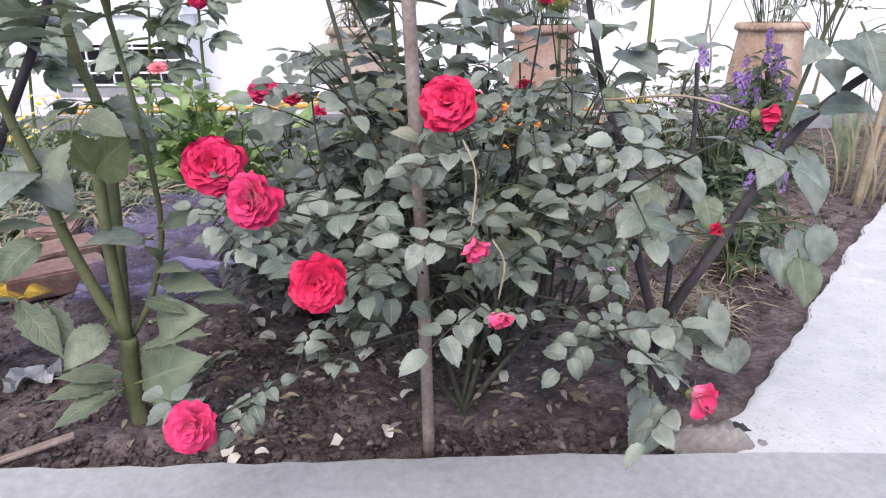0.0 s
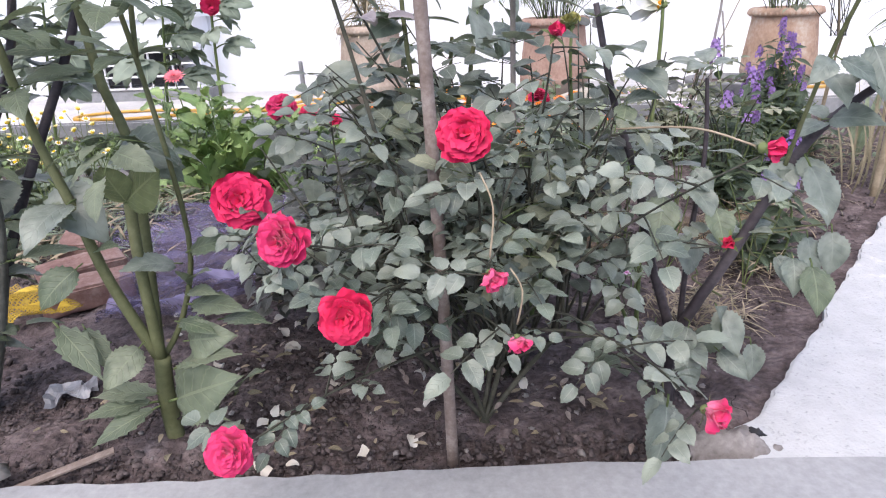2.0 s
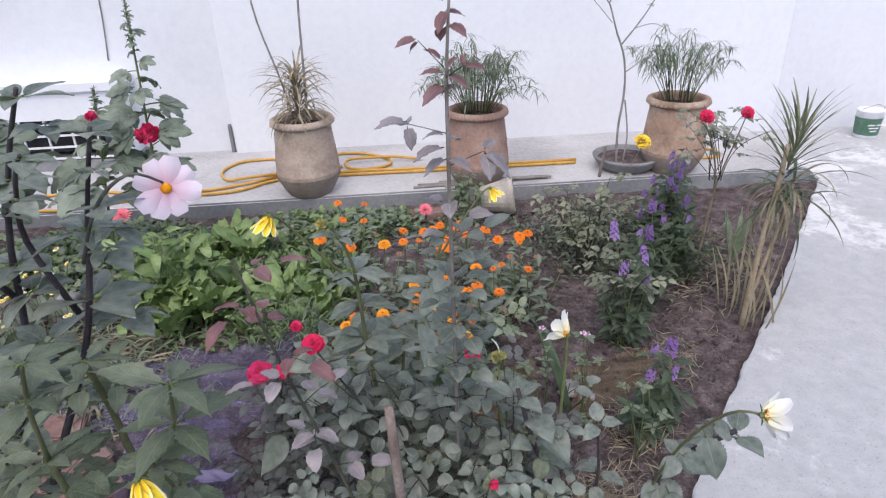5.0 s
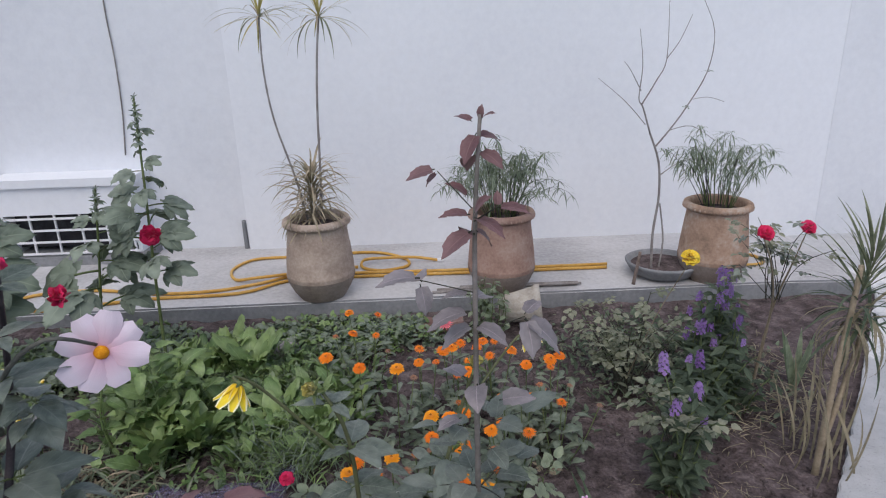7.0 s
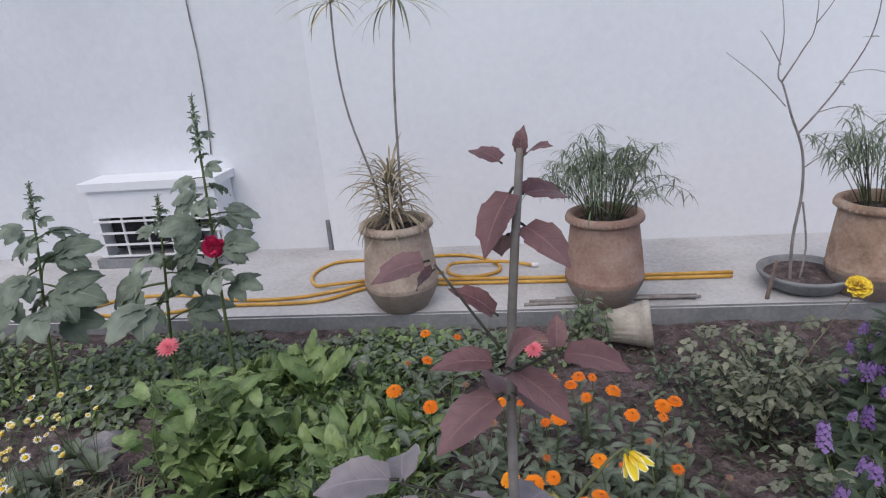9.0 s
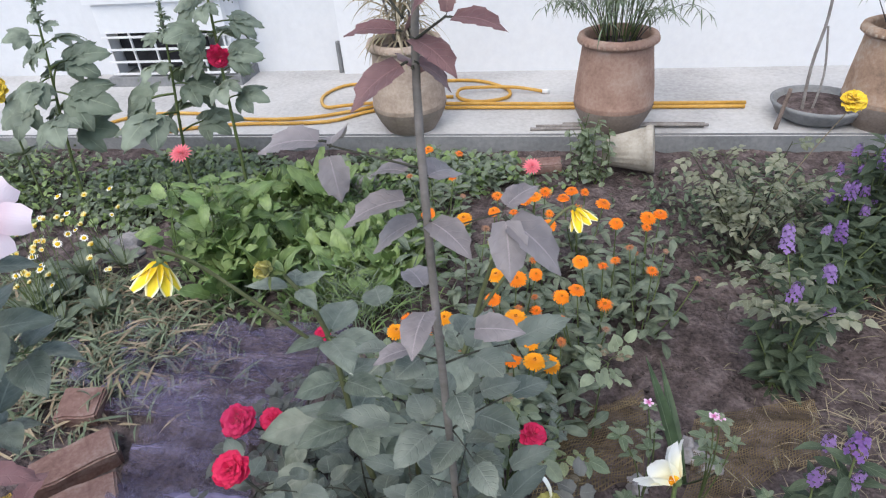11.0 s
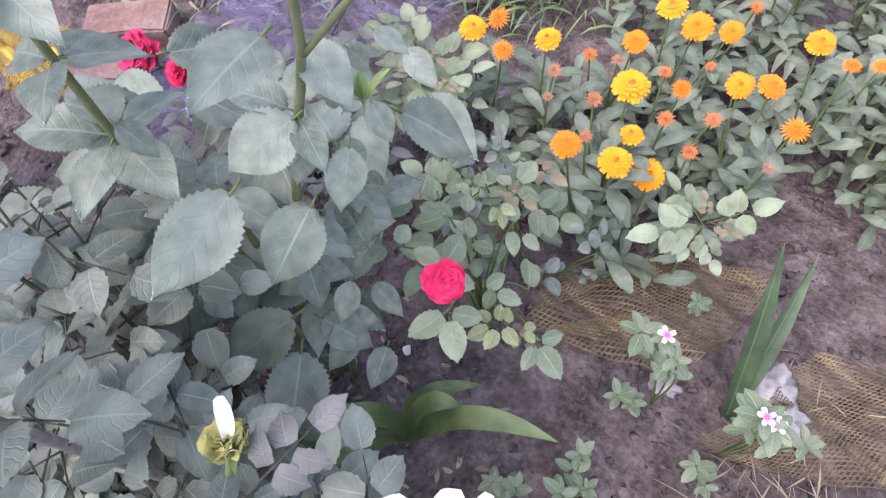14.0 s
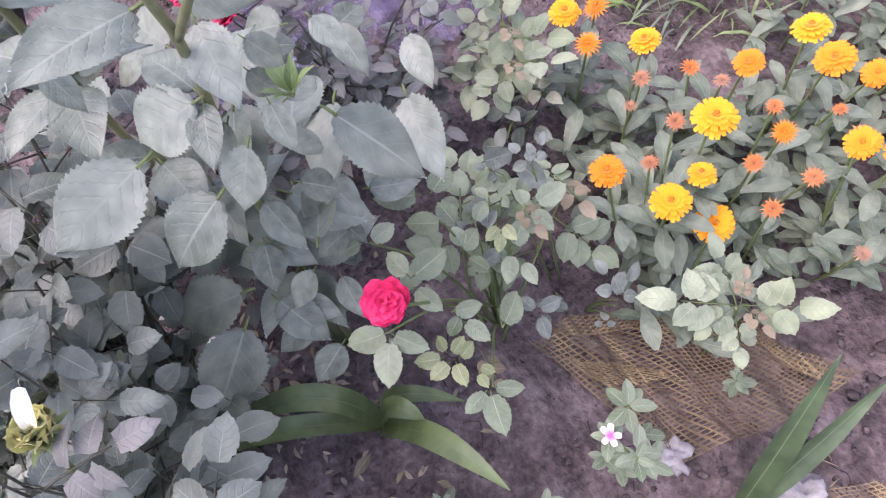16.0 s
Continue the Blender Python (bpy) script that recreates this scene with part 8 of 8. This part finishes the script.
part("label_band", b.mesh("label_band", [GREEN_LABEL]), bucket, pose(3.88, 4.86, 0.03) @ Matrix.Scale(0.7, 4), "green printed label band")
b = Buf()
tube(b, [(-0.143, 0, 0.30), (-0.11, -0.06, 0.36), (0, -0.09, 0.40), (0.11, -0.06, 0.36), (0.143, 0, 0.30)], 0.003, 6)
part("bail_handle", b.mesh("bail_handle", [TWIG]), bucket, pose(3.88, 4.86, 0.03) @ Matrix.Scale(0.7, 4))
b = Buf()
for k in range(3):
    box(b, -0.09 + 0.02 * k, -0.133 - 0.002, 0.16 - 0.035 * k, 0.06 - 0.02 * k, -0.128, 0.172 - 0.035 * k)
part("label_marks", b.mesh("label_marks", [WHITE_METAL], False), bucket, pose(3.88, 4.86, 0.03) @ Matrix.Scale(0.7, 4), "white bars of unreadable print")

# ---------------------------------------------------------------- vent in the wall
vent = thing("vent_housing", -2.6, 4.98, 0.2, "white boxed vent housing with a barred dark opening", "vent")
b = Buf()
box(b, -3.10, 4.94, 0.69, -2.02, 5.248, 0.75)
part("top_slab", b.mesh("top_slab", [PAINT], False), vent)
b = Buf()
box(b, -3.06, 4.97, 0.48, -2.06, 5.0, 0.69)
part("front_panel", b.mesh("front_panel", [PAINT], False), vent)
for x in (-3.06, -2.09):
    b = Buf()
    box(b, x, 5.003, 0.16, x + 0.03, 5.248, 0.688)
    part("side_panel", b.mesh("side_panel", [PAINT], False), vent)
b = Buf()
box(b, -3.02, 5.10, 0.20, -2.30, 5.12, 0.478)
part("backing", b.mesh("backing", [VENT_DARK], False), vent, None, "dark inside of the vent")
for k in range(6):
    b = Buf()
    x = -3.03 + 0.185 * k
    box(b, x, 4.975, 0.18, x + 0.012, 4.99, 0.48)
    part("bar", b.mesh("bar", [WHITE_METAL], False), vent)
for k in range(4):
    b = Buf()
    z = 0.175 + 0.09 * k
    box(b, -3.06, 4.958, z, -2.06, 4.973, z + 0.014)
    part("bar", b.mesh("bar", [WHITE_METAL], False), vent)
b = Buf()
box(b, -3.10, 4.94, 0.09, -2.02, 5.248, 0.16)
part("plinth", b.mesh("plinth", [LEDGE_FACE], False), vent, None, "grey rough plinth")
cable = thing("wall_cable", -2.12, 5.23, 0.85, "thin grey cable hanging down the white wall", "cable")
stalk(cable, [(-2.10, 5.235, 2.4), (-2.12, 5.24, 1.9), (-2.115, 5.24, 1.57), (-2.13, 5.24, 1.2), (-2.17, 5.24, 0.86)], 0.005, 0.005, TWIG, "cable", 6)
pipe = thing("drain_pipe", -1.34, 5.19, 0.09, "short grey pipe stub at the foot of the wall", "pipe")
stalk(pipe, [(-1.335, 5.20, 0.09), (-1.335, 5.20, 0.2), (-1.335, 5.20, 0.32)], 0.018, 0.016, LEDGE_FACE, "pipe", 8)


# ---------------------------------------------------------------- netting, bricks, litter
def sheet(name, outline, nx, ny, amp, mat, label, category, seed, lift=0.012, parent=None):
    """A rumpled sheet over the soil between four corners."""
    b = Buf()
    c = [Vector((*p, 0)) for p in outline]
    verts, uv = [], []
    for j in range(ny + 1):
        for i in range(nx + 1):
            u, v = i / nx, j / ny
            p = c[0].lerp(c[1], u).lerp(c[3].lerp(c[2], u), v)
            q = Vector((p.x * 5 + 0.5 * noise.noise(p * 3), p.y * 14, seed))
            wob = 0.09 * noise.noise(Vector((p.x * 3, p.y * 3, seed + 5)))
            fold = abs(noise.noise(q)) ** 0.8 + 0.4 * abs(noise.noise(q * 2.7))
            verts.append((p.x + wob, p.y + wob * 0.7 + 0.04 * noise.noise(q), lift + amp * fold + 0.012 * noise.noise(p * 2.2)))
            uv.append((u * (c[1] - c[0]).length, v * (c[3] - c[0]).length))
    faces = [(j * (nx + 1) + i, j * (nx + 1) + i + 1, (j + 1) * (nx + 1) + i + 1, (j + 1) * (nx + 1) + i) for j in range(ny) for i in range(nx)]
    b.add(verts, faces, 0, uv)
    if parent:
        return part(name, b.mesh(name, [mat]), parent)
    return tagged(new(name, b.mesh(name, [mat])), label, category)


sheet("lilac_netting", [(-1.60, 1.98), (-0.50, 1.86), (-0.45, 2.46), (-1.68, 2.24)], 120, 70, 0.085, LILAC_NET, "rumpled lilac garden netting lying on the soil", "netting", 3)
sheet("lilac_netting", [(-0.86, 1.44), (-0.54, 1.42), (-0.60, 1.96), (-0.98, 2.0)], 50, 70, 0.075, LILAC_NET, "twisted strip of lilac garden netting on the soil", "netting", 7)
torn_net = sheet("brown_netting", [(0.27, 1.80), (0.56, 1.88), (0.54, 2.18), (0.34, 2.06)], 60, 50, 0.035, BROWN_NET, "torn brown netting half buried in the soil", "netting", 11, 0.008)
for corners, seed in (([(0.225, 1.815), (0.40, 2.07), (0.375, 2.09), (0.205, 1.85)], 21), ([(0.245, 1.795), (0.345, 1.83), (0.42, 1.96), (0.30, 1.85)], 22), ([(0.41, 2.10), (0.55, 2.17), (0.54, 2.20), (0.42, 2.13)], 23)):
    sheet("folded_edge", corners, 60, 10, 0.03, NET_FOLD, "", "", seed, 0.02, torn_net)
sheet("brown_netting", [(0.62, 1.80), (1.02, 2.0), (1.05, 2.22), (0.70, 2.12)], 46, 34, 0.035, BROWN_NET, "torn brown netting half buried in the soil", "netting", 13, 0.008)
sheet("yellow_net_bag", [(-1.46, 1.50), (-1.20, 1.38), (-1.02, 1.48), (-1.22, 1.64)], 44, 40, 0.09, YELLOW_NET, "crumpled yellow net bag lying on the soil", "net bag", 17, 0.01)


def brick(x, y, z, turn, tilt, size, label, seed):
    bm = bmesh.new()
    bmesh.ops.create_cube(bm, size=1.0)
    bmesh.ops.scale(bm, vec=size, verts=bm.verts)
    bmesh.ops.bevel(bm, geom=list(bm.edges), offset=0.006, segments=2, affect="EDGES")
    bmesh.ops.subdivide_edges(bm, edges=[e for e in bm.edges if e.calc_length() > 0.05], cuts=3, use_grid_fill=True)
    for v in bm.verts:
        v.co += Vector((1, 1, 1)) * 0.006 * noise.noise(v.co * 22 + Vector((seed, 0, 0)))
    me = bpy.data.meshes.new("brick")
    bm.to_mesh(me)
    bm.free()
    me.materials.append(BRICK)
    ob = new("brick_block", me)
    ob.matrix_basis = pose(x, y, z, tilt, 0, turn)
    tagged(ob, label, "brick", "bricks on the soil")


brick(-1.12, 1.74, 0.03, 45, 3, (0.235, 0.115, 0.07), "whole red brick lying flat on the soil", 1)
brick(-1.02, 1.60, 0.028, 38, -2, (0.235, 0.115, 0.07), "whole red brick lying flat on the soil", 2)
brick(-1.24, 1.95, 0.03, 10, 14, (0.14, 0.11, 0.08), "broken crumbling red brick", 3)
brick(0.18, 3.78, 0.025, 4, 2, (0.235, 0.10, 0.06), "red brick edging beside the urn", 4)


def lump(buf, p, r, q, flat=0.7, mat=0, rows=4, ring=6):
    vs = []
    off = Vector((q.uniform(0, 50), q.uniform(0, 50), 0))
    for j in range(rows + 1):
        a = math.pi * j / rows
        for i in range(ring):
            w = 2 * math.pi * i / ring
            d = Vector((math.sin(a) * math.cos(w), math.sin(a) * math.sin(w), flat * math.cos(a)))
            vs.append(Vector(p) + d * r * (1 + 1.1 * noise.noise(d * 1.9 + off) + 0.35 * noise.noise(d * 5 + off)))
    fs = [(j * ring + i, j * ring + (i + 1) % ring, (j + 1) * ring + (i + 1) % ring, (j + 1) * ring + i) for j in range(rows) for i in range(ring)]
    buf.add(vs, fs, mat)


q = random.Random(71)
b = Buf()
for _ in range(15000):
    x, y = q.uniform(-1.6, 1.7), 0.9 + 2.3 * q.random() ** 1.4
    if y < front_line(x) + 0.01 or x > 0.45 + 0.8 * (y - 0.95):
        continue
    lump(b, (x, y, 0.0), 0.002 + 0.0095 * q.random() ** 5, q, q.uniform(0.3, 0.7))
for _ in range(5200):
    x, y = q.uniform(-0.95, 0.5), 0.82 + 0.45 * q.random()
    if y > front_line(x) + 0.012:
        lump(b, (x, y, -0.001), 0.0014 + 0.0065 * q.random() ** 3.5, q, q.uniform(0.4, 0.9))
tagged(new("soil_clods", b.mesh("soil_clods", [CLOD])), "loose clods and crumbs of garden soil", "soil", kind="stuff")
for k, (x, y, r) in enumerate([(-1.68, 2.86, 0.085), (0.516, 1.865, 0.026), (0.664, 2.0, 0.034), (0.10, 3.0, 0.03), (-0.72, 3.5, 0.09), (0.72, 1.95, 0.03)]):
    b = Buf()
    lump(b, (0, 0, 0), r, q, 0.6, 0, 12, 18)
    ob = new("stone", b.mesh("stone", [STONE]))
    ob.matrix_basis = pose(x, y, 0.25 * r)
    tagged(ob, "pale rough stone lying on the soil", "stone", "stones on the soil")
b = Buf()
for _ in range(110):
    x, y = q.uniform(-0.7, 0.6), q.uniform(0.93, 1.4)
    if y > front_line(x) + 0.03:
        lump(b, (x, y, 0.004), 0.003 + 0.006 * q.random() ** 2, q, 0.35)
tagged(new("gravel_chips", b.mesh("gravel_chips", [CHIP])), "small pale stone chips scattered on the soil", "gravel", kind="stuff")
PETAL_LITTER = [leaf_mesh("fallen_petal", FALLEN, FALLEN, 0.032, 0.022, 0, n=4, form="petal", fold=0.3, curl=c, ripple=0.1, seed=c) for c in (1, 2)]
for k, (x, y) in enumerate([(-0.368, 1.31), (-0.34, 1.30), (-0.318, 1.081), (-0.30, 1.05), (-0.319, 1.03), (-0.316, 0.984), (-0.294, 0.90), (-0.275, 0.905), (-0.25, 0.91), (-0.11, 0.94), (-0.04, 0.99), (-0.22, 1.15), (0.0, 1.1), (-0.05, 1.2), (-0.30, 1.0), (-0.817, 1.546), (-0.71, 1.466), (-0.644, 1.368), (-0.405, 1.397), (-0.499, 1.224), (-0.101, 1.253), (0.081, 1.548), (0.11, 1.574), (0.175, 1.173), (-0.43, 1.44), (-0.36, 1.42)]):
    ob = new("fallen_petal", PETAL_LITTER[k % 2])
    ob.matrix_basis = aim((x, y, 0.014), (math.cos(2.4 * k), math.sin(2.4 * k), 0.1), (0, 0, 1), q.uniform(-0.5, 0.5), q.uniform(0.7, 1.2))
    tagged(ob, "fallen white petal drying on the soil", "petal", "fallen petals")
wrap = thing("crumpled_wrapper", -0.781, 1.134, 0, "crumpled silver-grey wrapper lying on the soil", "wrapper")
b = Buf()
wv = []
for j in range(9):
    for i in range(13):
        p = Vector((0.1 * (i / 12 - 0.5), 0.06 * (j / 8 - 0.5), 0))
        wv.append((p.x + 0.012 * noise.noise(p * 40), p.y + 0.012 * noise.noise(p * 40 + Vector((9, 0, 0))), 0.016 + 0.022 * noise.noise(p * 45 + Vector((0, 5, 2)))))
b.add(wv, [(j * 13 + i, j * 13 + i + 1, (j + 1) * 13 + i + 1, (j + 1) * 13 + i) for j in range(8) for i in range(12)])
part("foil", b.mesh("foil", [FOIL], False), wrap, pose(-0.781, 1.134, 0, 0, 0, 35))
plank = thing("wooden_plank", -0.63, 0.9, 0, "weathered grey plank lying at the bed's front edge", "plank")
b = Buf()
box(b, -0.10, -0.009, 0, 0.10, 0.009, 0.004)
part("board", b.mesh("board", [WOOD], False), plank, pose(-0.66, 0.885, 0.012, 0, -4, 33))
mortar = thing("mortar_crust", 0.56, 0.965, 0.03, "crumbling grey mortar crust with a dark hollow at the pavement's corner", "rubble")
b, cv, hv = Buf(), [], []
for j in range(27):
    for i in range(35):
        p = Vector((0.455 + 0.20 * i / 34, 0.90 + 0.15 * j / 26, 0))
        e = math.hypot((p.x - 0.54) / 0.082, (p.y - 0.955) / 0.06) + 0.5 * noise.noise(p * 22)
        pit = max(0.0, 1 - math.hypot((p.x - 0.577) / 0.022, (p.y - 0.976) / 0.012))
        z = 0.044 - 0.045 * max(0.0, e - 0.2) + 0.018 * noise.noise(p * 34) + 0.011 * noise.noise(p * 80) - 0.012 * pit
        cv.append((p.x, p.y, max(-0.02, z)))
b.add(cv, [(j * 35 + i, j * 35 + i + 1, j * 35 + i + 36, j * 35 + i + 35) for j in range(26) for i in range(34)])
part("crust", b.mesh("crust", [CHIP]), mortar)
b = Buf()
lump(b, (0.572, 0.972, 0.033), 0.012, random.Random(12), 0.35, 0, 8, 12)
part("hollow", b.mesh("hollow", [VENT_DARK]), mortar, None, "dark hollow")
slab_bit = new("concrete_chunk", None)
slab_bit.matrix_basis = pose(-0.76, 0.86, 0.03)
tagged(slab_bit, "broken pale chunk of concrete on the walk", "rubble")
b = Buf()
lump(b, (0, 0, 0.004), 0.046, q, 0.35)
part("chunk", b.mesh("chunk", [DULL_CONCRETE]), slab_bit, pose(-0.76, 0.86, 0.03))
CRISP = leaf_mesh("fallen_leaf", DRY_LEAF, DRY_LEAF, 0.05, 0.018, 0, n=5, form="lance", fold=0.4, curl=1.0, seed=3)
for k, (x, y) in enumerate([(-0.186, 0.956), (-0.47, 0.92), (0.12, 1.02), (0.30, 1.1), (-0.08, 1.05), (0.05, 1.3), (0.25, 1.42), (0.35, 1.5), (0.85, 1.5), (0.9, 2.0), (1.1, 2.1), (0.16, 0.99)]):
    ob = new("fallen_leaf", CRISP)
    ob.matrix_basis = aim((x, y, 0.012), (math.cos(1.9 * k), math.sin(1.9 * k), 0.05), (0, 0, 1), q.uniform(-0.5, 0.5), q.uniform(0.6, 1.2))
    tagged(ob, "dry curled brown leaf on the soil", "leaf", "fallen leaves")
